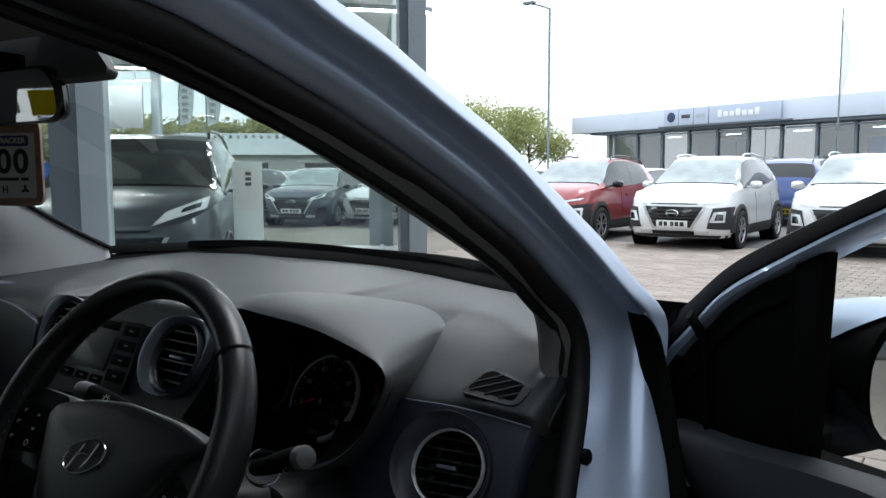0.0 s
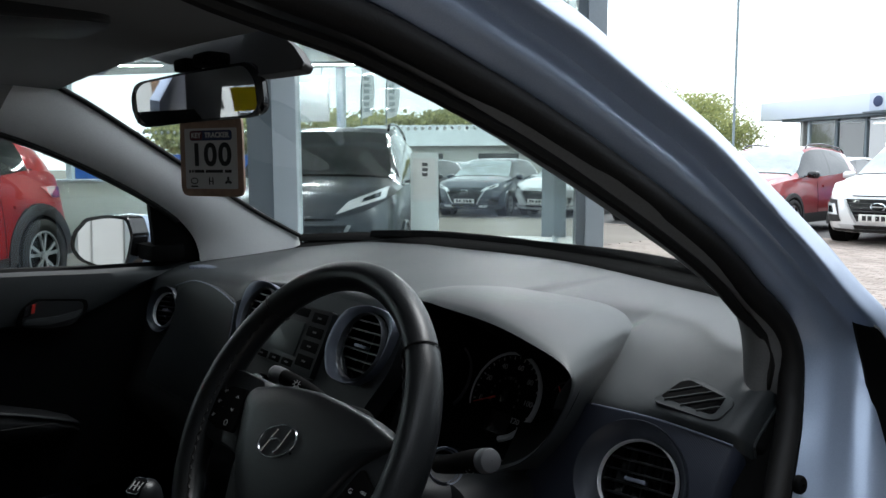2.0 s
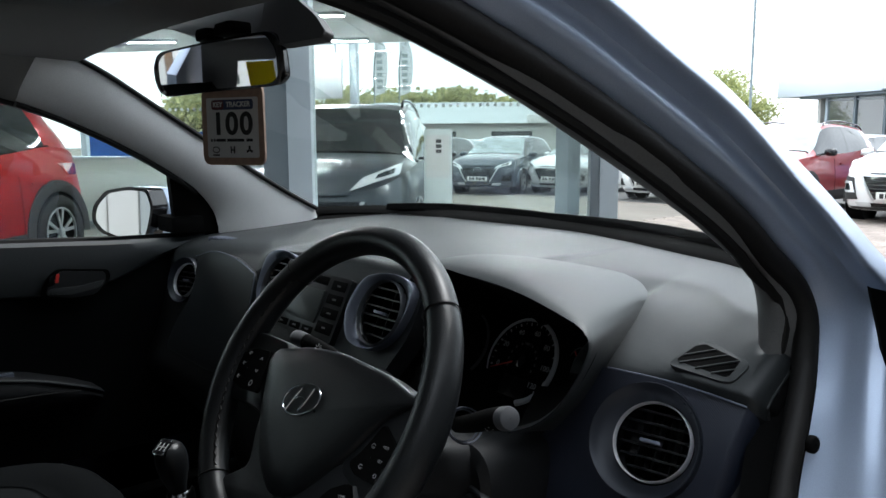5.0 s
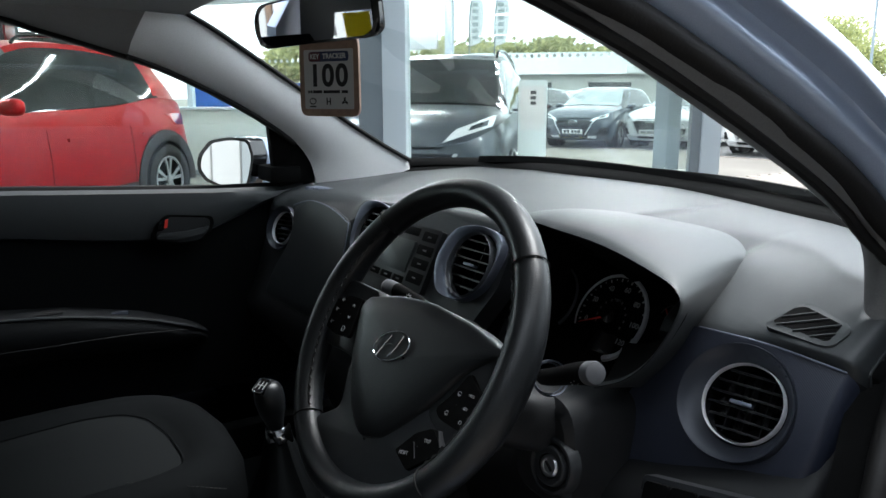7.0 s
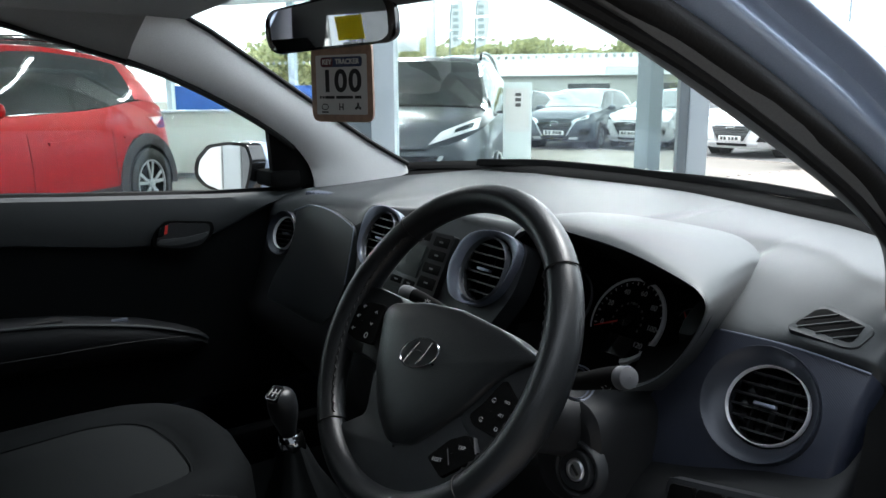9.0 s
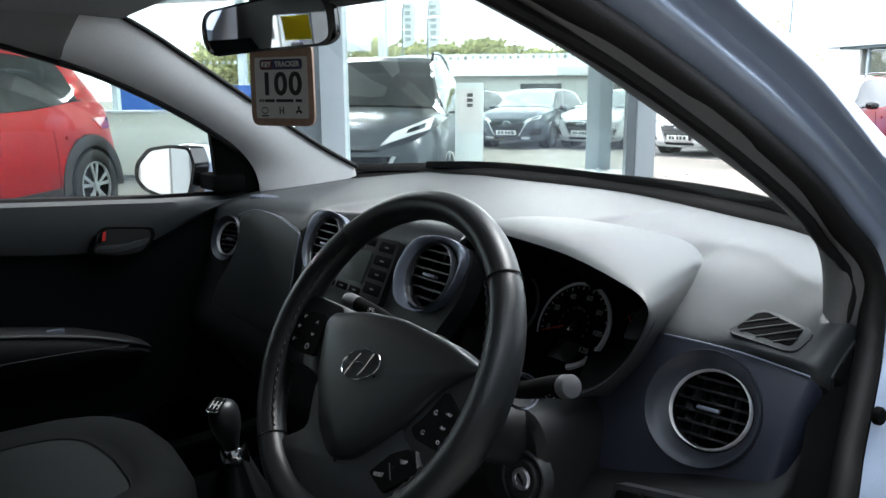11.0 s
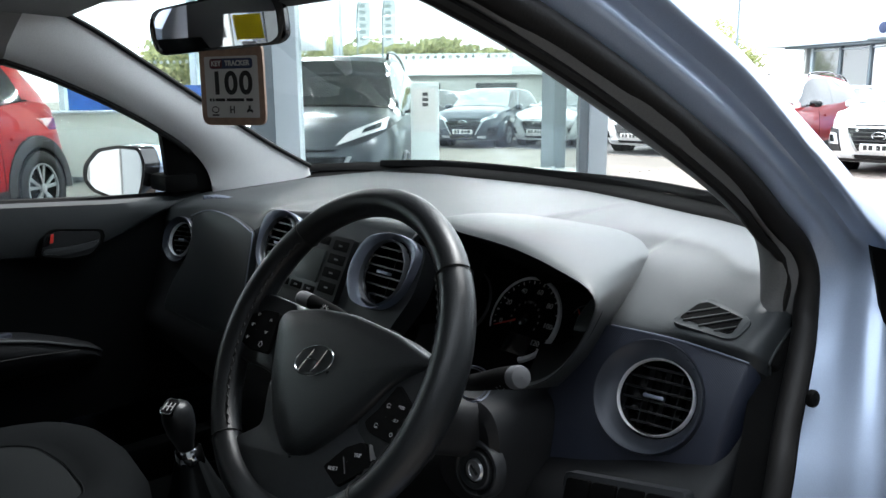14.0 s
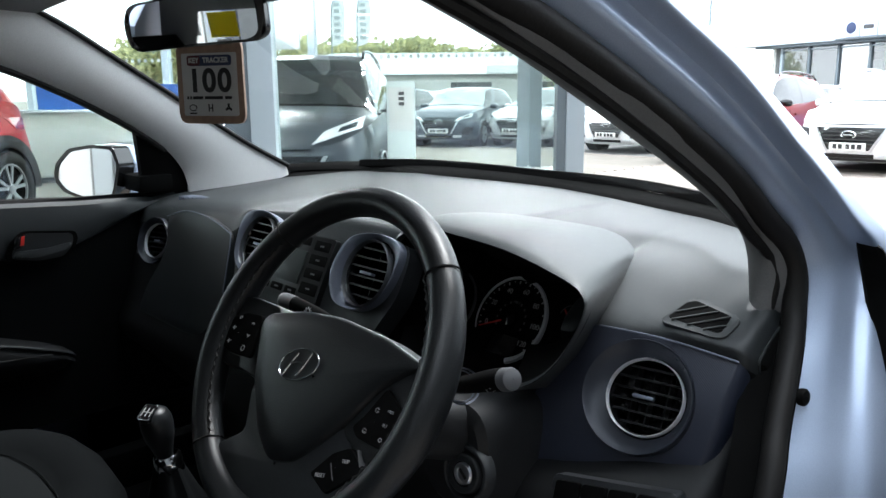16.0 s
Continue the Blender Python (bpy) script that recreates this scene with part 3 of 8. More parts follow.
    for y in (a - 0.83, -a + 0.80):
        for s in (1, -1):
            # black disc laid over the flank paints in the shaded wheel hollow
            bm = bmesh.new()
            lathe(bm, [(0.01, 0.0), (r + 0.035, 0.0), (r + 0.035, -0.25)], pose(s * (side_x(y, 0.5) + 0.006), y, r, 0, 90 * s, 0), n=36)
            part("wheel_well", bm, M["black_matt"], car)
            bm = bmesh.new()
            m = pose(s * (side_x(y, 0.5) + 0.004), y, r, 0, 90 * s, 0)
            w_arch = (0.115 if L > 4.4 else 0.075) if clad else 0.02
            rows = []
            for i in range(25):
                th = math.pi * (-0.02 + 1.04 * i / 24)
                c, sn = math.cos(th), math.sin(th)
                rows.append([m @ Vector((-sn * q * s * s if False else -sn * q, c * q, h)) for q, h in ((r + 0.03, -0.05), (r + 0.03, 0.012), (r + 0.04, 0.018), (r + 0.03 + w_arch, 0.010), (r + 0.035 + w_arch, -0.05))])
            if s < 0:
                rows = [[Vector((p.x, p.y, 2 * r - p.z)) for p in row] for row in rows]
            grid(bm, rows)
            part("wheel_arch", bm, M["clad"] if clad else P, car)
            make_wheel(car, s * (side_x(y, 0.5) + 0.012), y, r, s, M[rim])
    flank("sill", [(-a + 1.15, 0.23), (a - 1.15, 0.23), (a - 1.18, 0.40 if clad else 0.30), (-a + 1.12, 0.42 if clad else 0.30)], M["clad"] if clad else P)
    flank("door_seam", [(0.055 * L, 0.40), (0.0562 * L, 0.40), (0.0562 * L, 0.97), (0.055 * L, 0.97)], M["black_matt"], 0.003, ny=1, nz=6)
    flank("door_seam", [(-0.20 * L, 0.40), (-0.1988 * L, 0.40), (-0.1988 * L, 0.97), (-0.20 * L, 0.97)], M["black_matt"], 0.003, ny=1, nz=6)
    flank("door_handle", [(-0.04 * L, 0.86), (0.005 * L, 0.86), (0.005 * L, 0.89), (-0.04 * L, 0.89)], P, 0.025, ny=3, nz=2)
    flank("door_handle", [(-0.28 * L, 0.87), (-0.235 * L, 0.87), (-0.235 * L, 0.90), (-0.28 * L, 0.90)], P, 0.025, ny=3, nz=2)
    # nose
    g = patch("grille", [(-0.30, 0.37), (0.30, 0.37), (0.49, 0.70), (-0.49, 0.70)], M["black_gloss"], 0.012, nx=12)
    for k in range(5):
        z = 0.40 + 0.058 * k
        w = lerp(0.31, 0.46, k / 4)
        patch("grille_bar", [(-w, z), (w, z), (w + 0.01, z + 0.014), (-w - 0.01, z + 0.014)], M["clad"], 0.022, nx=10, nz=1, owner=g)
    for s in (1, -1):
        patch("grille_trim", [(s * 0.31, 0.35), (s * 0.335, 0.35), (s * 0.535, 0.70), (s * 0.50, 0.70)], M["alloy"], 0.024, nx=2, owner=g)
    bm = bmesh.new()
    ey = face_y(0.05, 0.62) + 0.030
    em = Matrix.Translation((0, ey, 0.625)) @ pose(0, 0, 0, -90, 0, 0) @ Matrix.Diagonal((1, 0.56, 1, 1))
    lathe(bm, [(0.090, 0.0), (0.100, 0.012), (0.112, 0.0)], em, n=24)
    box(bm, (-0.07, ey - 0.004, 0.617), (0.07, ey + 0.008, 0.633), 0.003)
    part("emblem", bm, M["chrome"], car, "oval chrome emblem")
    pl = patch("number_plate", [(-0.26, 0.37), (0.26, 0.37), (0.26, 0.48), (-0.26, 0.48)], M["plate"], 0.036, lab="white number plate with dark bars")
    for x0, x1 in ((-0.21, -0.14), (-0.12, -0.06), (-0.04, 0.02), (0.07, 0.13), (0.15, 0.21)):
        patch("plate_mark", [(x0, 0.39), (x1, 0.39), (x1, 0.46), (x0, 0.46)], M["ink"], 0.0385, nx=2, nz=1, owner=pl)
    for s in (1, -1):
        if nose == "slim":
            patch("driving_lamp", [(s * 0.46, 0.725), (s * 0.76, 0.765), (s * 0.80, 0.805), (s * 0.50, 0.755)], M["lamp"], 0.014, lab="slim white running lamp")
            patch("bumper_cladding", [(s * 0.56, 0.36), (s * 0.875, 0.34), (s * 0.875, 0.70), (s * 0.64, 0.68)], M["clad"], 0.016)
            patch("headlamp", [(s * 0.60, 0.46), (s * 0.80, 0.46), (s * 0.81, 0.63), (s * 0.66, 0.62)], M["lamp"], 0.030, lab="square headlamp in black cladding")
            patch("headlamp_lens", [(s * 0.67, 0.49), (s * 0.78, 0.49), (s * 0.78, 0.59), (s * 0.70, 0.59)], M["car_glass"], 0.034, nx=3)
        else:
            u = lamp_up
            patch("headlamp", [(s * 0.40, 0.66 + u), (s * 0.78, 0.78 + u), (s * 0.80, 0.87 + u), (s * 0.50, 0.76 + u)], M["lamp"], 0.016, lab="long slanted headlamp")
            patch("headlamp_lens", [(s * 0.60, 0.75 + u), (s * 0.74, 0.79 + u), (s * 0.75, 0.83 + u), (s * 0.62, 0.785 + u)], M["car_glass"], 0.020, nx=4)
            patch("air_intake", [(s * 0.58, 0.36), (s * 0.80, 0.36), (s * 0.82, 0.52), (s * 0.66, 0.52)], M["black_gloss"], 0.014)
        patch("fog_lamp", [(s * 0.36, 0.255), (s * 0.56, 0.255), (s * 0.60, 0.32), (s * 0.38, 0.32)], M["lamp"], 0.024)
    patch("lower_grille", [(-0.35, 0.255), (0.35, 0.255), (0.36, 0.315), (-0.36, 0.315)], M["black_gloss"], 0.010, nx=10)
    patch("bumper_skirt", [(-0.80, 0.205), (0.80, 0.205), (0.82, 0.25), (-0.82, 0.25)], M["clad"] if clad else P, 0.012, nx=14)
    patch("bonnet_seam", [(-0.39, 0.735), (0.39, 0.735), (0.40, 0.750), (-0.40, 0.750)], M["black_matt"], 0.006, nx=8, nz=1)
    # tail
    patch("bumper_skirt", [(-0.80, 0.22), (0.80, 0.22), (0.82, 0.48), (-0.82, 0.48)], M["clad"] if clad else P, 0.012, end=-1, nx=14)
    pl = patch("number_plate", [(-0.26, 0.29), (0.26, 0.29), (0.26, 0.40), (-0.26, 0.40)], M["yellow"], 0.016, end=-1, lab="yellow number plate with dark bars")
    for x0, x1 in ((-0.21, -0.13), (-0.11, -0.03), (0.04, 0.12), (0.14, 0.21)):
        patch("plate_mark", [(x0, 0.31), (x1, 0.31), (x1, 0.38), (x0, 0.38)], M["ink"], 0.0185, end=-1, nx=2, nz=1, owner=pl)
    for s in (1, -1):
        patch("tail_lamp", [(s * 0.52, 0.84), (s * 0.84, 0.84), (s * 0.84, 0.95), (s * 0.56, 0.93)], M["tail"], 0.016, end=-1)
    return car

# ---- the small hatchback whose cabin is seen ----
hatch = thing("hatchback_car", "ice-blue metallic hatchback with its driver door open on paving", "car")


def plate(name, points, normal, depth, material, parent, label="", bevel=0.002, round_by=0.0, off=0.0, holes=()):
    """A plate whose outline is given by points in space, flat across the normal, rounded at its corners."""
    c = sum((Vector(p) for p in points), Vector()) / len(points)
    m = frame_of(c + Vector(normal).normalized() * off, normal)
    inv = m.inverted()
    outline = [tuple((inv @ Vector(p)).xy) for p in points]
    area = sum(a[0] * b[1] - b[0] * a[1] for a, b in zip(outline, outline[1:] + outline[:1]))
    if area < 0:
        outline = outline[::-1]
    if round_by:
        outline = rounded(outline, round_by)
    cut = []
    for at, r in holes:
        h = (inv @ Vector(at)).xy
        cut.append([(h.x + x, h.y + y) for x, y in ring(40, r)])
    bm = bmesh.new()
    prism(bm, outline, m, depth, bevel, cut)
    return part(name, bm, material, parent, label)


def dome(bm, outline, centre, levels, m=None):
    """A pillow over an outline: levels of (scale, height)."""
    c = Vector(centre)
    rows = []
    for k, h in levels:
        rows.append([(m or Matrix()) @ Vector((c.x + (x - c.x) * k, c.y + (y - c.y) * k, h)) for x, y in outline])
    grid(bm, rows, close_v=True)


# dashboard skin: cross-sections (y, z) from the windscreen foot over the top and down the face, at stations across the car
DASH = [
    (-0.72, [(0.58, 1.048), (0.46, 1.040), (0.34, 1.030), (0.275, 1.012), (0.255, 0.985), (0.240, 0.920), (0.210, 0.820), (0.185, 0.740), (0.26, 0.66)]),
    (-0.58, [(0.78, 1.062), (0.56, 1.052), (0.36, 1.040), (0.290, 1.028), (0.268, 1.003), (0.246, 0.940), (0.210, 0.830), (0.185, 0.750), (0.26, 0.64)]),
    (-0.32, [(0.85, 1.064), (0.60, 1.058), (0.38, 1.050), (0.300, 1.040), (0.268, 1.012), (0.240, 0.930), (0.205, 0.830), (0.180, 0.740), (0.26, 0.60)]),
    (-0.22, [(0.85, 1.064), (0.62, 1.060), (0.40, 1.056), (0.290, 1.054), (0.262, 1.044), (0.275, 0.960), (0.240, 0.870), (0.160, 0.740), (0.22, 0.58)]),
    (0.00, [(0.85, 1.064), (0.62, 1.062), (0.42, 1.062), (0.310, 1.064), (0.268, 1.057), (0.275, 0.960), (0.230, 0.870), (0.140, 0.720), (0.20, 0.56)]),
    (0.19, [(0.81, 1.062), (0.62, 1.060), (0.44, 1.060), (0.330, 1.062), (0.275, 1.057), (0.280, 0.960), (0.240, 0.870), (0.150, 0.730), (0.20, 0.58)]),
    (0.215, [(0.80, 1.062), (0.62, 1.056), (0.50, 1.050), (0.440, 1.040), (0.405, 1.020), (0.370, 0.960), (0.310, 0.860), (0.180, 0.760), (0.22, 0.62)]),
    (0.400, [(0.73, 1.058), (0.585, 1.0530), (0.53, 1.042), (0.460, 1.020), (0.410, 0.990), (0.360, 0.940), (0.290, 0.850), (0.220, 0.780), (0.25, 0.64)]),
    (0.430, [(0.720, 1.057), (0.575, 1.0535), (0.525, 1.046), (0.425, 1.026), (0.325, 0.974), (0.330, 0.920), (0.280, 0.838), (0.205, 0.790), (0.25, 0.66)]),
    (0.470, [(0.705, 1.056), (0.565, 1.0530), (0.515, 1.045), (0.425, 1.026), (0.325, 0.980), (0.340, 0.920), (0.290, 0.850), (0.205, 0.790), (0.25, 0.66)]),
    (0.60, [(0.63, 1.052), (0.475, 1.0500), (0.425, 1.0365), (0.346, 0.9975), (0.338, 0.981), (0.360, 0.930), (0.310, 0.870), (0.240, 0.820), (0.26, 0.66)]),
    (0.640, [(0.585, 1.048), (0.465, 1.0465), (0.415, 1.0325), (0.348, 0.9955), (0.343, 0.977), (0.360, 0.930), (0.317, 0.877), (0.247, 0.820), (0.267, 0.66)]),
]

# the driver's end of the dash rolls over towards the door opening
for x, back in ((0.650, 0.0015), (0.654, 0.006), (0.6575, 0.013), (0.6595, 0.024)):
    DASH.append((x, [(y + 0.85 * back, z - 0.5 * back - 0.15 * (x - 0.64)) for y, z in DASH[11][1]]))


def dash_section(x, n=45):
    for a, b in zip(DASH, DASH[1:]):
        if x <= b[0]:
            t = (x - a[0]) / (b[0] - a[0])
            t = t * t * (3 - 2 * t)
            return smooth_line([(x, lerp(p[0], q[0], t), lerp(p[1], q[1], t)) for p, q in zip(a[1], b[1])], n)
    return smooth_line([(x, *p) for p in DASH[-1][1]], n)


xs = sorted(set([round(-0.72 + 0.02 * i, 3) for i in range(70) if -0.72 + 0.02 * i < 0.66] + [s[0] for s in DASH] + [0.198, 0.206, 0.408, 0.416, 0.423]))
LV, LVN = Vector((-0.604, 0.240, 0.949)), Vector((0.22, -0.91, 0.35)).normalized()


def open_round(bm, c, n, r):
    """Cuts a round opening through a skin."""
    n = Vector(n).normalized()
    hit = []
    for f in bm.faces:
        d = f.calc_center_median() - Vector(c)
        if abs(d.dot(n)) < 0.07 and (d - n * d.dot(n)).length < r:
            hit.append(f)
    bmesh.ops.delete(bm, geom=hit, context="FACES")


bm = bmesh.new()
grid(bm, [dash_section(x)[:24] for x in xs])
open_round(bm, LV, LVN, 0.044)
dash = part("dashboard", bm, M["dash_top"], hatch, "charcoal grained plastic dashboard")
bm = bmesh.new()
grid(bm, [dash_section(x)[23:] for x in xs])
open_round(bm, LV, LVN, 0.044)
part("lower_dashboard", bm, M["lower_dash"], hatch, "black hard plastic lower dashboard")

# cluster hood: a smooth cowl that rises from the dash top round the instruments
RIM = [(0.185, 0.225, 0.930), (0.186, 0.240, 1.010), (0.193, 0.256, 1.058), (0.246, 0.262, 1.078), (0.291, 0.260, 1.078), (0.390, 0.257, 1.071), (0.478, 0.251, 1.054),
       (0.514, 0.247, 1.041), (0.523, 0.239, 1.020), (0.509, 0.219, 0.973), (0.483, 0.207, 0.942), (0.445, 0.200, 0.922)]
BACK = [(0.183, 0.330, 0.930), (0.178, 0.360, 1.000), (0.110, 0.420, 1.060), (0.130, 0.520, 1.058), (0.200, 0.555, 1.056), (0.330, 0.560, 1.052), (0.414, 0.500, 1.043),
        (0.443, 0.448, 1.036), (0.462, 0.400, 1.020), (0.476, 0.345, 0.994), (0.470, 0.315, 0.950), (0.446, 0.285, 0.905)]
r_line, b_line = smooth_line(RIM, 56), smooth_line(BACK, 56)
rc = Vector((0.345, 0.25, 0.99))
bm = bmesh.new()
rows = []
for i, (p, q) in enumerate(zip(r_line, b_line)):
    inn = (rc - p)
    inn.y = 0
    inn.normalize()
    out = (-inn + Vector((0, 0.35, 0.75))).normalized() * lerp(0.35, 1.0, math.sin(math.pi * min(1, max(0, (i - 6) / 44)))) * lerp(1.0, 0.15, min(1.0, max(0.0, (i - 24) / 12)))
    rows.append([p + inn * 0.060 + Vector((0, 0.100, -0.012)), p + inn * 0.012 + Vector((0, 0.03, -0.004)), p + inn * 0.005 + Vector((0, 0.008, 0)), p + inn * 0.001 + Vector((0, 0.0005, 0))]
                + [p.lerp(q, f) + out * h for f, h in ((0.015, 0.0032), (0.05, 0.0072), (0.10, 0.0108), (0.17, 0.0138), (0.27, 0.0158), (0.40, 0.0156), (0.55, 0.0125), (0.70, 0.0080), (0.85, 0.0030))] + [q - Vector((0, 0, 0.004))])
grid(bm, [r[2:] for r in rows])
hood_ob = part("cluster_hood", bm, M["dash_top"], dash)
bm = bmesh.new()
grid(bm, [r[:3] for r in rows])
part("hood_lining", bm, M["black_matt"], dash, "matt black inside of the instrument hood")
hood_ob.data.set_sharp_from_angle(angle=radians(80))

# instruments
CN = Vector((0, -0.87, 0.5)).normalized()
CM = frame_of((0.335, 0.335, 0.955), CN)
cluster = new("instrument_cluster")
cluster.parent = hatch
cluster["label"] = "dark instrument cluster with a white-ringed speedometer"
bm = bmesh.new()
prism(bm, rounded([(-0.165, -0.085), (0.125, -0.085), (0.135, 0.05), (-0.165, 0.075)], 0.02), CM @ Matrix.Translation((0, 0, -0.004)), 0.01)
part("dial_panel", bm, M["black_matt"], cluster)
for cx, r0, a0, a1, w in ((0.0, 0.058, -72, 204, 0.0035), (-0.12, 0.050, -40, 204, 0.002)):
    bm = bmesh.new()
    sweep(bm, [CM @ Vector((cx + r0 * math.cos(radians(lerp(a0, a1, i / 40))), r0 * math.sin(radians(lerp(a0, a1, i / 40))), 0.003)) for i in range(41)], ring(6, w), up=CN, scale=lambda t: 1.25 - 0.95 * t)
    part("dial_ring", bm, M["dial_white"] if cx == 0.0 else M["grey_mark"], cluster)
bm = bmesh.new()
for k in range(25):
    a = radians(lerp(196, -42, k / 24))
    d = Vector((math.cos(a), math.sin(a), 0))
    s = Vector((-d.y, d.x, 0)) * (0.0008 if k % 2 else 0.0011)
    r0, r1 = (0.050, 0.0545) if k % 2 == 0 else (0.052, 0.0545)
    bm.faces.new([bm.verts.new(CM @ (v + Vector((0, 0, 0.001)))) for v in (d * r0 + s, d * r1 + s, d * r1 - s, d * r0 - s)])
part("dial_ticks", bm, M["white_mark"], cluster, smooth=False)
for k, text in enumerate(("0", "20", "40", "60", "80", "100", "120")):
    a = radians(lerp(196, -42, k / 6))
    words("dial_number", text, 0.0105, CM @ Matrix.Translation((0.0415 * math.cos(a), 0.0415 * math.sin(a), 0.001)), M["white_mark"], cluster)
words("dial_word", "MPH", 0.006, CM @ Matrix.Translation((0.0, 0.024, 0.001)), M["grey_mark"], cluster)
bm = bmesh.new()
for k in range(11):
    a = radians(lerp(205, -25, k / 10))
    box(bm, (-0.0012, -0.0018, 0), (0.0012, 0.0018, 0.0006), 0, CM @ Matrix.Translation((0.024 * math.cos(a), 0.024 * math.sin(a), 0.001)))
part("inner_scale", bm, M["grey_mark"], cluster, smooth=False)
bm = bmesh.new()
a = radians(204)
d = Vector((math.cos(a), math.sin(a), 0))
s = Vector((-d.y, d.x, 0))
bm.faces.new([bm.verts.new(CM @ (v + Vector((0, 0, 0.006)))) for v in (d * 0.012 + s * 0.0014, d * 0.050 + s * 0.0006, d * 0.050 - s * 0.0006, d * 0.012 - s * 0.0014)])
part("needle", bm, M["red_mark"], cluster, "red needle at zero", smooth=False)
bm = bmesh.new()
lathe(bm, [(0.011, 0.0), (0.010, 0.006), (0.001, 0.008)], CM, n=20)
part("needle_hub", bm, M["black_gloss"], cluster)
for cx, cy, t0 in ((0.090, 0.022, 120), (0.092, -0.026, 110)):
    bm = bmesh.new()
    sweep(bm, [CM @ Vector((cx + 0.016 * math.cos(radians(lerp(40, 170, i / 12))), cy + 0.016 * math.sin(radians(lerp(40, 170, i / 12))), 0.001)) for i in range(13)], ring(4, 0.0008), up=CN)
    part("gauge_scale", bm, M["grey_mark"], cluster)
    bm = bmesh.new()
    a = radians(t0 + 20)
    sweep(bm, [CM @ Vector((cx, cy - 0.004, 0.002)), CM @ Vector((cx + 0.014 * math.cos(a), cy + 0.014 * math.sin(a), 0.002))], ring(4, 0.0010), up=CN)
    part("gauge_needle", bm, M["red_mark"], cluster)
bm = bmesh.new()
box(bm, (-0.022, -0.050, 0.0), (0.024, -0.022, 0.0012), 0.0004, CM)
part("trip_display", bm, M["black_gloss"], cluster)


def air_vent(at, normal, r, parent, dish=None, tab=0.35, name="air_vent", dish_mat="dish", ring_mat="ring"):
    """A round vent: bezel dish, chrome ring, dark throat, slats and a small chrome tab."""
    m = frame_of(at, normal)
    v = new(name)
    v.parent = parent
    v["label"] = "round air vent with a thin chrome ring and black slats"
    if dish:
        bm = bmesh.new()
        off = Vector((-0.0080, -0.001, 0))
        rows = []
        fall = lambda y: 0.012 * max(0.0, 0.43 - y / 0.155) ** 2
        for q, h, w in ((dish * 1.012, -0.016, 1.0), (dish * 1.012, 0.0015, 1.0), (dish, 0.0035, 1.0), (dish * 0.975, 0.0030, 1.0), (dish * 0.93, -0.001, 0.9), (lerp(r, dish, 0.5), -0.006, 0.5), (r * 1.06, -0.010, 0.0), (r * 0.98, -0.018, 0.0)):
            rows.append([m @ (Vector((q * math.cos(a), q * math.sin(a), h - w * fall(q * math.sin(a)))) + off * w) for a in [2 * math.pi * j / 48 for j in range(48)]])
        grid(bm, rows, close_v=True)
        part("bezel", bm, M[dish_mat], v)
    bm = bmesh.new()
    lathe(bm, [(r * 0.975, -0.012), (r * 0.980, -0.002), (r * 0.992, -0.0005), (r * 1.006, -0.002), (r * 1.010, -0.012)], m, n=48)
    part("chrome_ring", bm, M[ring_mat], v)
    bm = bmesh.new()
    lathe(bm, [(r * 0.965, -0.008), (r * 0.92, -0.012), (r * 0.90, -0.040), (0.001, -0.042)], m, n=40)
    part("throat", bm, M["black_gloss"], v)
    for k in range(6):
        y = lerp(-0.72, 0.72, k / 5) * r
        hw = math.sqrt(max(0.0, (r * 0.92) ** 2 - y * y))
        bm = bmesh.new()
        box(bm, (-hw, y - 0.0012, -0.030), (hw, y + 0.0012, -0.012 + 0.002 * math.cos(y / r)), 0.0005, m @ pose(0, 0, 0, 6, 0, 0), 1)
        part("slat", bm, M["audio"], v)
    for x in (-0.45, 0.0, 0.45):
        bm = bmesh.new()
        box(bm, (x * r - 0.0008, -r * 0.78, -0.036), (x * r + 0.0008, r * 0.78, -0.022), 0, m)
        part("vane", bm, M["audio"], v, smooth=False)
    bm = bmesh.new()
    box(bm, (-r * tab, -0.0020, -0.014), (r * tab * 0.6, 0.0020, -0.006), 0.001, m)
    part("vent_tab", bm, M["silver"], v)
    return v


# driver's side trim panel with its vents
RN = Vector((0.15, -0.85, 0.5)).normalized()
TOP = smooth_line([(0.478, 0.318, 0.984), (0.530, 0.328, 0.983), (0.570, 0.334, 0.982), (0.646, 0.343, 0.974)], 50)
LOW = smooth_line([(0.400, 0.214, 0.836), (0.470, 0.230, 0.836), (0.562, 0.254, 0.848), (0.634, 0.276, 0.864)], 50)
bm = bmesh.new()
rows = []
for a, b in zip(TOP, LOW):
    rows.append([a - RN * 0.012] + [a.lerp(b, v) + RN * (-0.001 - 0.026 * v * v) for v in [i / 40 for i in range(41)]] + [b - RN * 0.05])
side = rows[-1]
for dx, dy, back in ((0.0035, 0.001, 0.0015), (0.008, 0.002, 0.006), (0.0115, 0.003, 0.013), (0.0135, 0.005, 0.024)):
    rows.append([p + Vector((dx, dy, 0)) - RN * back for p in side])
grid(bm, rows)
open_round(bm, (0.5550, 0.2965, 0.9235), RN, 0.0612)
part("trim_panel", bm, M["trim_blue"], dash, "slate-blue patterned trim panel")
bm = bmesh.new()
tube(bm, smooth_line([(0.489, 0.3185, 0.9850), (0.570, 0.3305, 0.9840), (0.648, 0.3415, 0.9750)], 10), 0.0010, 6)
part("trim_strip", bm, M["silver"], dash)
air_vent(Vector((0.5625, 0.2985, 0.9245)) - RN * 0.002, RN, 0.0435, dash, 0.0635)
SN = Vector((0.05, -0.5, 0.87)).normalized()
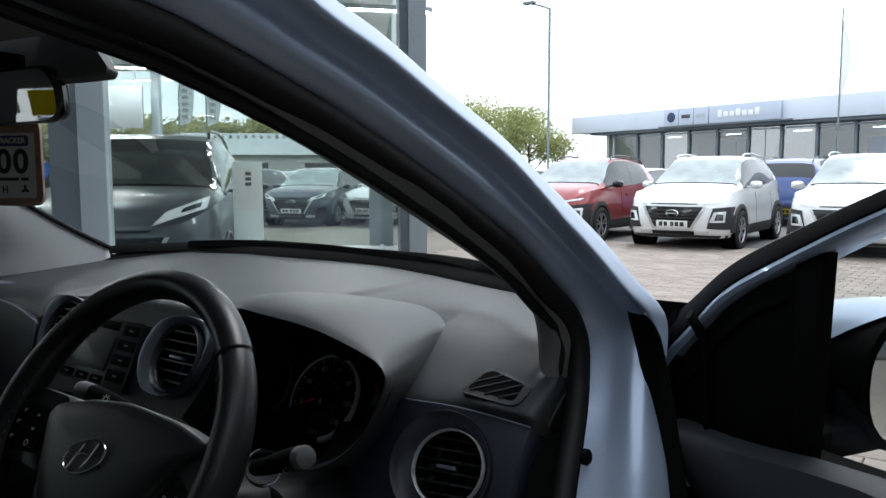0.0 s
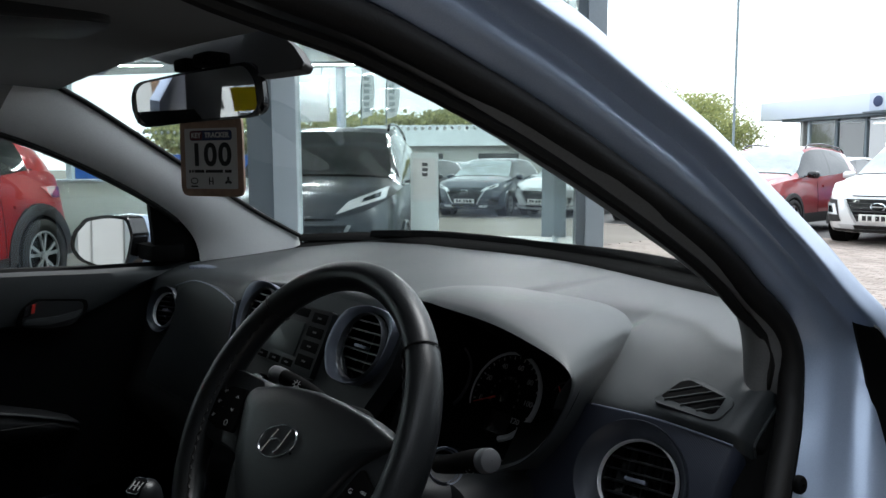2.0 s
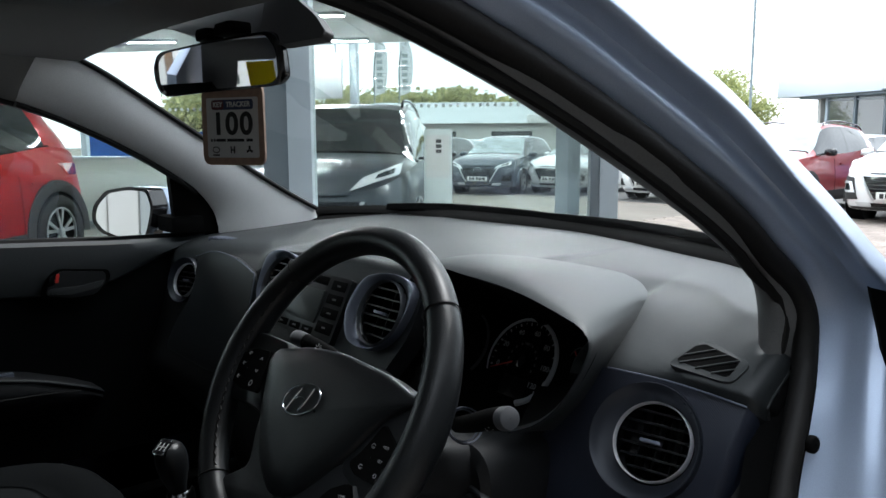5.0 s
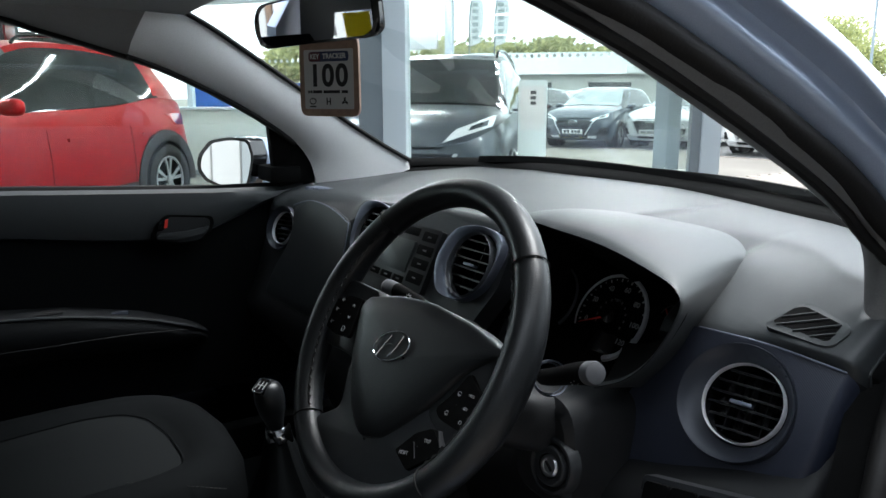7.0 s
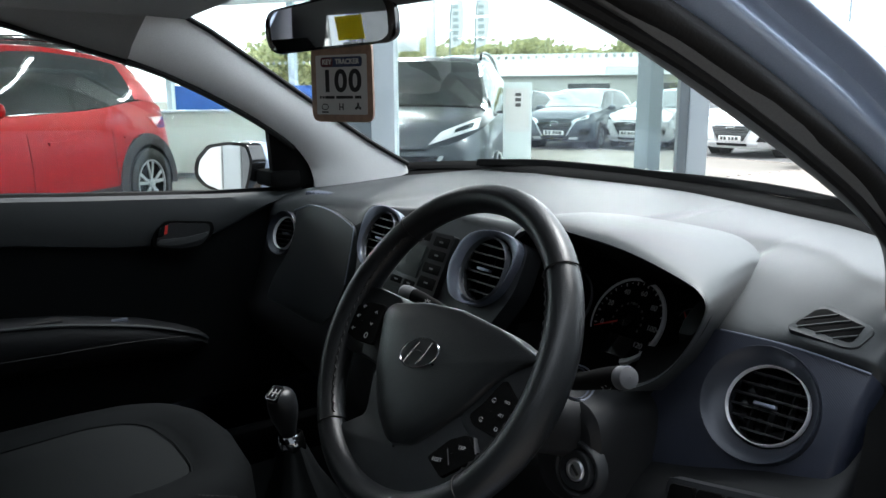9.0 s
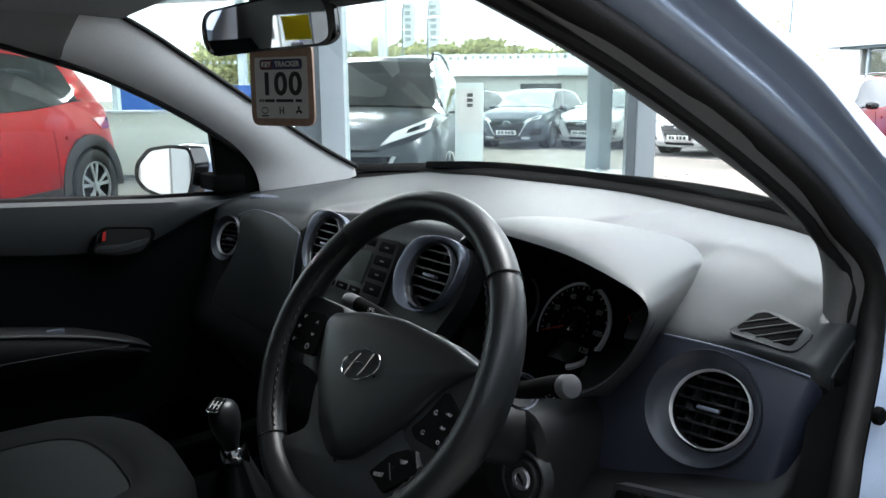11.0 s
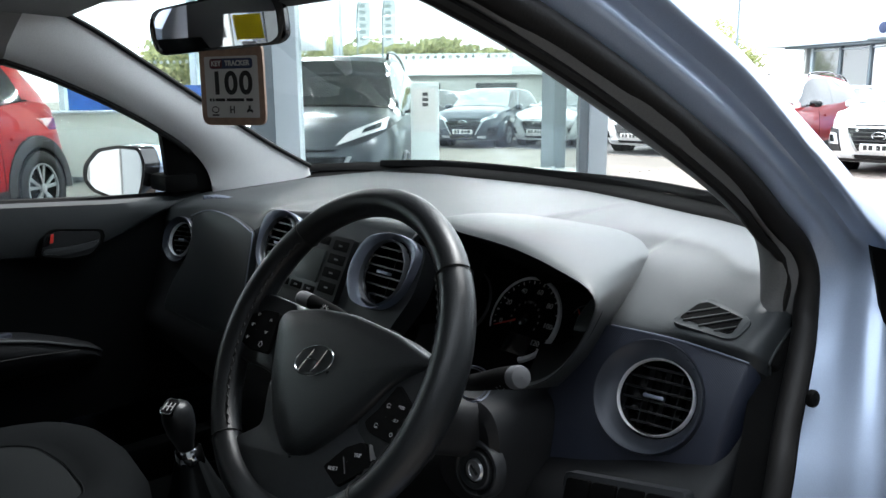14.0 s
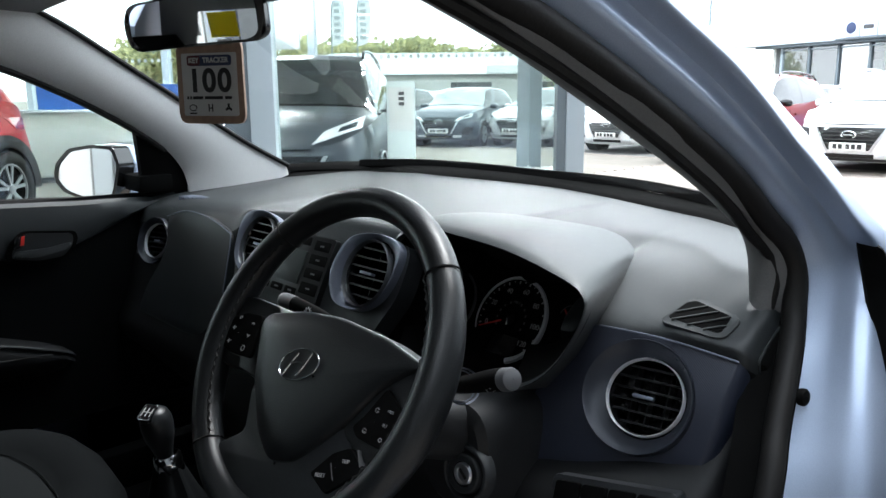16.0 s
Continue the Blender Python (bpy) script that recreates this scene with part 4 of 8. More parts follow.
SP = [(0.553, 0.345, 1.001), (0.570, 0.381, 1.020), (0.580, 0.384, 1.022), (0.629, 0.374, 1.013), (0.635, 0.367, 1.008), (0.630, 0.345, 0.996), (0.619, 0.341, 0.994), (0.559, 0.341, 0.998)]
SI = [(0.559, 0.349, 1.003), (0.568, 0.374, 1.016), (0.577, 0.379, 1.019), (0.623, 0.371, 1.011), (0.623, 0.350, 0.999), (0.619, 0.347, 0.998)]
sp_mid = sum((Vector(p) for p in SP), Vector()) / len(SP)
flat = lambda p: Vector(p) - SN * (Vector(p) - sp_mid).dot(SN) + SN * 0.0026
slit = plate("demister_vent", SP, SN, 0.012, M["dash_top"], dash, "hexagonal demister vent with slanted slats", 0.0018, 0.006, 0.0012)
# flat black plate, proud of the frame, paints in the dark slot
plate("vent_recess", SI, SN, 0.002, M["black_matt"], slit, "", 0.0, 0.004, 0.0019)
for p, q in (((0.564, 0.358, 1.007), (0.593, 0.376, 1.016)), ((0.565, 0.347, 1.001), (0.608, 0.373, 1.013)), ((0.585, 0.346, 0.999), (0.623, 0.370, 1.011)), ((0.604, 0.346, 0.998), (0.624, 0.358, 1.004))):
    bm = bmesh.new()
    sweep(bm, [flat(p), flat(q)], [(-0.0008, -0.001), (0.0008, -0.001), (0.0006, 0.0007), (-0.0006, 0.0007)], up=SN)
    part("slat", bm, M["dash_top"], slit)

# lower dash switches and ignition
sw = plate("switch_panel", [(0.497, 0.231, 0.832), (0.640, 0.250, 0.858), (0.650, 0.240, 0.800), (0.500, 0.222, 0.778)], (0.05, -0.95, 0.25), 0.02, M["dash_low"], dash, "", 0.002, 0.006, 0.006)
for k in range(4):
    x = 0.505 + 0.032 * k
    plate("switch", [(x, 0.2315 + 0.004 * k, 0.828 + 0.0055 * k), (x + 0.029, 0.235 + 0.004 * k, 0.833 + 0.0055 * k), (x + 0.029, 0.2275 + 0.004 * k, 0.800 + 0.0055 * k), (x, 0.2240 + 0.004 * k, 0.795 + 0.0055 * k)], (0.05, -0.95, 0.25), 0.01, M["black_matt"], sw, "", 0.0015, 0.003, 0.009)
plate("switch_mark", [(0.511, 0.2330, 0.822), (0.520, 0.2335, 0.823), (0.520, 0.2315, 0.812), (0.511, 0.2310, 0.811)], (0.05, -0.95, 0.25), 0.001, M["white_mark"], sw, "", 0.0, 0.002, 0.0098)

shroud = new("column_shroud")
shroud.parent = hatch
shroud["label"] = "black steering column shroud"
bm = bmesh.new()
rows = []
for y, zc, w, h in ((0.035, 0.918, 0.045, 0.028), (0.07, 0.908, 0.056, 0.034), (0.14, 0.886, 0.064, 0.040), (0.22, 0.862, 0.068, 0.046), (0.30, 0.84, 0.070, 0.046)):
    rows.append([(0.375 + w * math.copysign(abs(math.cos(a)) ** 0.6, math.cos(a)), y, zc + h * math.copysign(abs(math.sin(a)) ** 0.6, math.sin(a))) for a in [2 * math.pi * i / 28 for i in range(28)]])
grid(bm, rows, close_v=True, caps=True)
part("shell", bm, M["trim_dark"], shroud)
bm = bmesh.new()
rows = []
for y, zc, w, h in ((0.150, 0.850, 0.044, 0.056), (0.158, 0.850, 0.052, 0.066), (0.20, 0.84, 0.050, 0.070), (0.28, 0.83, 0.040, 0.07)):
    rows.append([(0.412 + w * math.copysign(abs(math.cos(a)) ** 0.6, math.cos(a)), y, zc + h * math.copysign(abs(math.sin(a)) ** 0.6, math.sin(a))) for a in [2 * math.pi * i / 28 for i in range(28)]])
grid(bm, rows, close_v=True, caps=True)
part("lock_housing", bm, M["trim_dark"], shroud)
im = frame_of((0.4425, 0.143, 0.8430), (0.10, -0.97, 0.2))
ign = new("ignition_lock")
ign.parent = hatch
ign["label"] = "silver ignition barrel in a black surround"
bm = bmesh.new()
lathe(bm, [(0.0335, -0.012), (0.0325, -0.001), (0.0300, 0.0025), (0.0275, 0.0030), (0.0250, 0.0005), (0.0235, -0.0015), (0.0225, 0.0005), (0.0215, 0.0045), (0.0200, 0.0055), (0.0140, 0.0050), (0.0125, 0.0)], im, n=40)
part("surround", bm, M["dash_low"], ign)
bm = bmesh.new()
lathe(bm, [(0.0125, -0.004), (0.0125, 0.004), (0.0105, 0.006), (0.008, 0.0055), (0.0075, 0.004), (0.0005, 0.004)], im, n=28)
part("barrel", bm, M["alloy"], ign)
bm = bmesh.new()
box(bm, (-0.0065, -0.0016, 0.0035), (0.0065, 0.0016, 0.0052), 0.0004, im @ pose(0, 0, 0, 0, 0, -40))
part("key_slot", bm, M["ink"], ign)

# stalks
stalk = new("indicator_stalk")
stalk.parent = hatch
stalk["label"] = "black indicator stalk with a grey end knob"
sp = smooth_line([(0.435, 0.135, 0.945), (0.470, 0.122, 0.960), (0.510, 0.110, 0.978), (0.536, 0.104, 0.988)], 12)
bm = bmesh.new()
tube(bm, sp, 0.0118, 16, scale=lambda t: 0.72 + 0.28 * t)
part("arm", bm, M["black_matt"], stalk)
sm2 = frame_of((0.536, 0.104, 0.988), (sp[-1] - sp[-2])) @ Matrix.Diagonal((0.76, 0.76, 0.9, 1))
bm = bmesh.new()
lathe(bm, [(0.0138, -0.003), (0.0150, 0.0), (0.0150, 0.010), (0.0136, 0.0135), (0.009, 0.015), (0.0005, 0.0155)], sm2, n=28)
part("end_knob", bm, M["stalk_end"], stalk)
bm = bmesh.new()
lathe(bm, [(0.0148, -0.0065), (0.0152, -0.005), (0.0152, -0.0042), (0.0145, -0.003)], sm2, n=28)
part("collar", bm, M["black_matt"], stalk)
bm = bmesh.new()
for a, h in ((235, -0.013), (250, -0.020), (225, -0.026), (245, -0.030), (255, -0.010), (215, -0.016)):
    box(bm, (-0.0012, -0.0007, -0.0003), (0.0012, 0.0007, 0.0004), 0, sm2 @ pose(0, 0, 0, 0, 0, a) @ Matrix.Translation((0.0142, 0, h)) @ pose(0, 0, 0, 0, 90, 0))
part("stalk_marks", bm, M["white_mark"], stalk, smooth=False)
stalk2 = new("wiper_stalk")
stalk2.parent = hatch
bm = bmesh.new()
tube(bm, smooth_line([(0.300, 0.125, 0.945), (0.240, 0.110, 0.977), (0.198, 0.102, 0.988), (0.164, 0.099, 0.991)], 12), 0.0105, 14, scale=lambda t: 0.75 + 0.25 * t)
part("arm", bm, M["black_matt"], stalk2)
bm = bmesh.new()
lathe(bm, [(0.0005, 0.012), (0.0065, 0.011), (0.0095, 0.008), (0.0108, 0.002), (0.0108, -0.016), (0.0100, -0.018)], frame_of((0.160, 0.0985, 0.991), (-1, -0.08, 0.08)), n=24)
part("end_knob", bm, M["stalk_end"], stalk2)
wm = frame_of((0.215, 0.0955, 0.990), (0.45, -0.75, 0.5))
bm = bmesh.new()
tube(bm, [wm @ Vector((0.0026 * math.cos(q), 0.0026 * math.sin(q), 0.002)) for q in [2 * math.pi * i / 14 for i in range(14)]], 0.0005, 4, closed=True)
for k in range(8):
    box(bm, (0.0036, -0.0004, 0.0016), (0.0052, 0.0004, 0.0022), 0, wm @ pose(0, 0, 0, 0, 0, 45 * k))
part("lamp_symbol", bm, M["white_mark"], stalk2, smooth=False)
for rr, cc in ((0.019, (0.455, 0.128, 0.952)), (0.017, (0.448, 0.131, 0.949))):
    bm = bmesh.new()
    lathe(bm, [(rr * 0.92, 0.0), (rr, 0.002), (rr * 1.04, -0.003)], frame_of(cc, (0.8, -0.3, 0.4)), n=24)
    part("stalk_ring", bm, M["silver"], stalk)

# centre stack
SNN = Vector((0, -0.9, 0.43)).normalized()
plate("centre_panel", [(-0.225, 0.232, 0.985), (-0.225, 0.258, 1.048), (-0.10, 0.262, 1.058), (0.10, 0.262, 1.058), (0.222, 0.258, 1.048), (0.225, 0.232, 0.985), (0.190, 0.205, 0.915), (0.120, 0.185, 0.865), (-0.12, 0.185, 0.865), (-0.19, 0.205, 0.915)],
              SNN, 0.03, M["dash_low"], dash, "black centre stack", 0.003, 0.02, 0.003, [((0.151, 0.2345, 1.0045), 0.052), ((-0.153, 0.2345, 1.0045), 0.052)])
audio = plate("audio_unit", [(-0.115, 0.2495, 1.036), (0.066, 0.2495, 1.036), (0.066, 0.205, 0.943), (-0.115, 0.205, 0.943)], SNN, 0.01, M["audio"], dash, "black audio unit with a grey screen", 0.0015, 0.004, 0.0065)
plate("screen", [(-0.095, 0.2375, 1.012), (0.006, 0.2375, 1.012), (0.006, 0.2145, 0.964), (-0.095, 0.2145, 0.964)], SNN, 0.003, M["screen"], audio, "", 0.0006, 0.002, 0.0085)
for k, (x0, z0, x1, z1) in enumerate(((0.018, 1.016, 0.058, 1.030), (0.016, 0.996, 0.060, 1.010), (0.014, 0.976, 0.060, 0.990), (0.014, 0.954, 0.060, 0.970), (-0.11, 0.948, -0.07, 0.958), (-0.064, 0.948, -0.03, 0.958), (-0.024, 0.948, 0.008, 0.958), (-0.11, 1.02, -0.06, 1.032), (-0.05, 1.02, 0.006, 1.032))):
    fy = lambda z: 0.2495 - (1.036 - z) * 0.478
    b = plate("button", [(x0, fy(z1), z1), (x1, fy(z1), z1), (x1, fy(z0), z0), (x0, fy(z0), z0)], SNN, 0.003, M["black_matt"], audio, "", 0.0006, 0.0015, 0.0068)
    xm, zm = (x0 + x1) / 2, (z0 + z1) / 2
    if k < 7:
        plate("button_mark", [(xm - 0.005, fy(zm + 0.0012), zm + 0.0012), (xm + 0.005, fy(zm + 0.0012), zm + 0.0012), (xm + 0.005, fy(zm - 0.0012), zm - 0.0012), (xm - 0.005, fy(zm - 0.0012), zm - 0.0012)], SNN, 0.0005, M["grey_mark"], audio, "", 0.0, 0.0, 0.0078)
for s in (1, -1):
    px = 0.151 * s - (0.002 if s < 0 else 0)
    fy = lambda z: 0.2495 - (1.036 - z) * 0.478
    shape = [(px + s * dx, fy(1.005 + dz), 1.005 + dz) for dx, dz in ((-0.070, -0.020), (-0.072, 0.010), (-0.052, 0.040), (0.0, 0.051), (0.046, 0.047), (0.065, 0.032), (0.063, 0.0), (0.048, -0.030), (0.012, -0.049), (-0.042, -0.048))]
    bmm = frame_of((px + 0.004, 0.2345, 1.0045), SNN)
    rim = [bmm.inverted() @ Vector(p) for p in shape]
    rim = smooth_line(rim[-2:] + rim + rim[:3], 14 * 8 + 1)[16:-16]
    rows = []
    for f, h in ((0.0, -0.006), (0.0, 0.0060), (0.03, 0.0085), (0.08, 0.0090), (0.30, 0.0078), (0.60, 0.0050), (0.90, -0.001), (1.0, -0.010)):
        rows.append([])
        for p in rim[:-1]:
            d = Vector((p.x, p.y, 0))
            rows[-1].append(bmm @ (d.lerp(d.normalized() * 0.0495, f) + Vector((0, 0, h))))
    bm = bmesh.new()
    grid(bm, rows, close_v=True)
    part("vent_bezel", bm, M["silver"], dash, "satin silver vent bezel")
    air_vent((px + 0.004, fy(1.004) - 0.0085, 1.004 + 0.004), SNN, 0.048, dash, ring_mat="ring_dim")
for k in range(3):
    km = frame_of((-0.075 + 0.075 * k, 0.196 - 0.002, 0.905), SNN)
    bm = bmesh.new()
    lathe(bm, [(0.020, -0.004), (0.0195, 0.012), (0.017, 0.015), (0.001, 0.0155)], km, n=28)
    part("heater_knob", bm, M["black_gloss"], dash)

# passenger side: glove panel and outer vent
LN = Vector((0, -0.95, 0.3)).normalized()
plate("glove_panel", [(-0.600, 0.215, 0.860), (-0.576, 0.224, 0.890), (-0.560, 0.232, 0.915), (-0.554, 0.242, 0.945), (-0.560, 0.252, 0.975), (-0.574, 0.264, 1.002), (-0.490, 0.2695, 1.022), (-0.390, 0.269, 1.020), (-0.305, 0.264, 1.005), (-0.288, 0.261, 0.994), (-0.272, 0.231, 0.901), (-0.290, 0.210, 0.840), (-0.34, 0.198, 0.80), (-0.62, 0.198, 0.80)],
      LN, 0.02, M["dash_top"], dash, "smooth charcoal glovebox panel", 0.004, 0.02, 0.005)
# silver tube stands in for the highlight on the panel's edge
bm = bmesh.new()
tube(bm, smooth_line([(-0.575, 0.255, 1.003), (-0.490, 0.2595, 1.023), (-0.390, 0.259, 1.021), (-0.303, 0.254, 1.005), (-0.285, 0.250, 0.991), (-0.269, 0.220, 0.898)], 24), 0.0014, 6)
part("panel_edge", bm, M["silver"], dash)
air_vent(LV + LVN * 0.004, LVN, 0.037, dash, 0.050)
bm = bmesh.new()
for k in range(6):
    box(bm, (-0.614 + 0.013 * k, 0.300 + 0.004 * k, 1.030), (-0.608 + 0.013 * k, 0.335 + 0.004 * k, 1.0385), 0.001)
part("side_demister", bm, M["silver"], dash)

# steering wheel, in its own plane: x right, y up, z towards the driver
WC, WN = Vector((0.3605, 0.009, 0.9930)), Vector((0.038, -0.858, 0.512))
wheel = new("steering_wheel")
wheel.matrix_basis = frame_of(WC, WN)
wheel.parent = hatch
wheel["label"] = "black leather three-spoke steering wheel"
RW = 0.1695


def wheel_at(deg, r=RW, z=0.0):
    return Vector((r * math.cos(radians(deg)), r * math.sin(radians(deg)), z))


bm = bmesh.new()
rows = []
for i in range(96):
    d = 360 * i / 96
    thick = 0.0162 + 0.0022 * max(0, math.cos(2 * radians(d))) ** 2
    c = wheel_at(d)
    n = c.normalized()
    rows.append([c + n * (thick * math.cos(a)) + Vector((0, 0, thick * 1.06 * math.sin(a))) for a in [2 * math.pi * j / 18 for j in range(18)]])
grid(bm, rows, close_u=True, close_v=True)
part("rim", bm, M["leather"], wheel)
for d in (137, 39.5, 230.7, 318):
    bm = bmesh.new()
    c = wheel_at(d)
    n = c.normalized()
    r = 0.0172 + 0.0022 * max(0, math.cos(2 * radians(d))) ** 2
    tube(bm, [c + n * (r * math.cos(a)) + Vector((0, 0, r * 1.06 * math.sin(a))) for a in [2 * math.pi * j / 24 for j in range(24)]], 0.0009, 5, closed=True)
    part("rim_seam", bm, M["seal"], wheel)
for d0, d1 in ((139, 229), (41, -40)):
    bm = bmesh.new()
    for k in range(44):
        d = lerp(d0, d1, (k + 0.5) / 44)
        c = wheel_at(d, RW - 0.0150, 0.0100)
        m = Matrix.Translation(c) @ pose(0, 0, 0, 0, 0, d + (28 if k % 2 else -28) + 90)
        box(bm, (-0.0030, -0.0007, -0.0008), (0.0030, 0.0007, 0.0010), 0, m)
    part("stitching", bm, M["thread"], wheel, "dark grey thread stitching", smooth=False)


def lump(name, outline, levels, material, parent, label="", r=0.01):
    bm = bmesh.new()
    o = rounded(outline, r, 5)
    c = sum((Vector(p) for p in o), Vector((0, 0))) / len(o)
    dome(bm, o, c, levels)
    return part(name, bm, material, parent, label)


SP_L = [(1.0, -0.022), (1.0, -0.004), (0.97, 0.000), (0.90, 0.002), (0.02, 0.003)]
lump("spoke", [(-0.172, 0.030), (-0.140, 0.036), (-0.080, 0.034), (-0.060, -0.050), (-0.105, -0.046), (-0.135, -0.048), (-0.172, -0.045)], SP_L, M["leather"], wheel)
lump("spoke", [(0.080, 0.034), (0.150, 0.028), (0.174, 0.022), (0.170, -0.020), (0.168, -0.060), (0.128, -0.078), (0.080, -0.060)], SP_L, M["trim_dark"], wheel)
lump("spoke", [(-0.080, -0.050), (0.080, -0.050), (0.135, -0.088), (0.118, -0.128), (0.040, -0.176), (-0.040, -0.178), (-0.110, -0.135), (-0.060, -0.100)], SP_L, M["dash_low"], wheel)
lump("airbag_cover", [(-0.099, 0.011), (-0.090, 0.024), (-0.034, 0.038), (0.023, 0.043), (0.099, 0.037), (0.156, 0.024), (0.132, 0.008), (0.111, -0.011), (0.094, -0.039), (0.064, -0.076), (0.036, -0.104), (0.002, -0.114), (-0.034, -0.092), (-0.071, -0.049)],
     [(1.0, -0.02), (1.0, 0.002), (0.985, 0.006), (0.94, 0.0085), (0.7, 0.0115), (0.4, 0.0128), (0.02, 0.0132)], M["leather"], wheel, "grained black airbag cover", 0.012)
bm = bmesh.new()
tube(bm, [(0.001 + 0.0285 * math.cos(a), -0.016 + 0.0165 * math.sin(a) + 0.006 * math.cos(a), 0.0145) for a in [2 * math.pi * i / 36 for i in range(36)]], 0.0010, 6, closed=True)
for x0 in (-0.011, 0.009):
    tube(bm, smooth_line([(x0 - 0.006, -0.029 + 0.2 * x0, 0.0145), (x0 - 0.001, -0.020, 0.0148), (x0 + 0.006, -0.003 + 0.2 * x0, 0.0145)], 8), 0.0011, 6)
tube(bm, smooth_line([(-0.010, -0.0175, 0.0148), (0.0, -0.014, 0.015), (0.011, -0.0145, 0.0148)], 8), 0.0010, 6)
part("emblem", bm, M["chrome_dim"], wheel, "oval chrome emblem")
POD = [(1.0, -0.01), (1.0, 0.004), (0.97, 0.006), (0.02, 0.0065)]
lp = lump("button_pod", [(-0.166, 0.0), (-0.130, 0.016), (-0.100, 0.018), (-0.092, -0.030), (-0.132, -0.033), (-0.168, -0.026)], POD, M["black_matt"], wheel, "black button pod with white marks", 0.006)
rp = lump("button_pod", [(0.122, -0.005), (0.149, -0.020), (0.151, -0.058), (0.106, -0.057), (0.096, -0.050), (0.108, -0.034)], POD, M["black_matt"], wheel, "black button pod with white marks", 0.005)
bp = lump("button_pod", [(0.066, -0.104), (0.094, -0.114), (0.130, -0.080), (0.106, -0.066), (0.086, -0.078)], POD, M["black_matt"], wheel, "", 0.004)
for x, y, a, kind in ((-0.137, 0.008, 20, "+"), (-0.141, -0.005, 20, "-"), (-0.141, -0.021, 20, "x"), (-0.110, 0.006, 0, "^"), (-0.110, -0.008, 180, "^"), (-0.111, -0.023, 0, "o")):
    bm = bmesh.new()
    m = Matrix.Translation((x, y, 0.0072)) @ pose(0, 0, 0, 0, 0, a)
    if kind == "^":
        for sgn in (1, -1):
            box(bm, (-0.0004, -0.0005, 0), (0.0034, 0.0005, 0.0004), 0, m @ Matrix.Translation((0, 0.0015, 0)) @ pose(0, 0, 0, 0, 0, -45 if sgn > 0 else -135))
    elif kind == "o":
        tube(bm, [m @ Vector((0.003 * math.cos(q), 0.003 * math.sin(q), 0)) for q in [2 * math.pi * i / 14 for i in range(14)]], 0.0005, 4, closed=True)
    else:
        box(bm, (-0.0028, -0.0007, 0), (-0.001, 0.0007, 0.0004), 0, m)
        box(bm, (-0.0012, -0.0022, 0), (-0.0002, 0.0022, 0.0004), 0, m)
        box(bm, (0.0010, -0.0004, 0), (0.0035, 0.0004, 0.0004), 0, m)
        if kind == "+":
            box(bm, (0.0018, -0.0012, 0), (0.0026, 0.0012, 0.0005), 0, m)
    part("button_mark", bm, M["white_mark"], lp, smooth=False)
for x, y, text in ((0.137, -0.024, "+RES"), (0.136, -0.037, "-SET"), (0.137, -0.050, "O")):
    words("button_mark", text, 0.0038 if text != "O" else 0.0055, Matrix.Translation((x, y, 0.0072)), M["white_mark"], rp)
for x, y in ((0.121, -0.027), (0.115, -0.048)):
    bm = bmesh.new()
    tube(bm, [(x + 0.0024 * math.cos(q), y + 0.0020 * math.sin(q), 0.0072) for q in [math.pi * (0.2 + 1.6 * i / 14) for i in range(15)]], 0.00035, 4)
    box(bm, (x - 0.0004, y - 0.001, 0.0070), (x + 0.0022, y - 0.0004, 0.0076))
    part("button_mark", bm, M["white_mark"], rp, smooth=False)
for x, y, text in ((0.082, -0.1005, "RESET"), (0.107, -0.0795, "TRIP")):
    words("button_word", text, 0.0050, Matrix.Translation((x, y, 0.0073)) @ pose(0, 0, 0, 0, 0, 14), M["white_mark"], bp)
for x, y in ((0.094, -0.093), (0.120, -0.072)):
    bm = bmesh.new()
    box(bm, (-0.0004, -0.008, -0.001), (0.0004, 0.008, 0.0068), 0, Matrix.Translation((x, y, 0)) @ pose(0, 0, 0, 0, 0, 38))
    part("button_gap", bm, M["grey_mark"], bp, smooth=False)
bm = bmesh.new()
lathe(bm, [(0.046, -0.075), (0.042, -0.035), (0.036, -0.018), (0.01, -0.016)], n=28)
part("hub", bm, M["black_matt"], wheel)

# ---- cabin surround and bodywork ----
# driver's door opening: painted pillar, seal, inner lining
SEAL = [(0.592, -0.62, 1.400), (0.596, -0.25, 1.390), (0.600, -0.085, 1.365), (0.604, -0.020, 1.346), (0.608, 0.028, 1.328), (0.613, 0.083, 1.306), (0.622, 0.155, 1.272), (0.632, 0.233, 1.231), (0.644, 0.314, 1.183),
        (0.656, 0.374, 1.135), (0.665, 0.416, 1.098), (0.674, 0.430, 1.056), (0.687, 0.405, 1.008), (0.699, 0.368, 0.966), (0.710, 0.328, 0.919), (0.721, 0.295, 0.872), (0.730, 0.24, 0.75), (0.730, 0.20, 0.55), (0.730, 0.10, 0.42)]
OUTER = [(0.600, -0.62, 1.475), (0.602, -0.17, 1.462), (0.610, -0.045, 1.437), (0.614, 0.014, 1.419), (0.620, 0.072, 1.392), (0.625, 0.126, 1.371), (0.633, 0.194, 1.336), (0.646, 0.282, 1.292), (0.669, 0.352, 1.236),
         (0.688, 0.421, 1.183), (0.706, 0.478, 1.133), (0.726, 0.540, 1.078), (0.741, 0.503, 1.017), (0.757, 0.467, 0.960), (0.773, 0.436, 0.907), (0.785, 0.41, 0.85), (0.790, 0.38, 0.75), (0.790, 0.36, 0.55), (0.790, 0.32, 0.42)]
s_line, o_line = smooth_line(SEAL, 110), smooth_line(OUTER, 110)
bm = bmesh.new()
rows = []
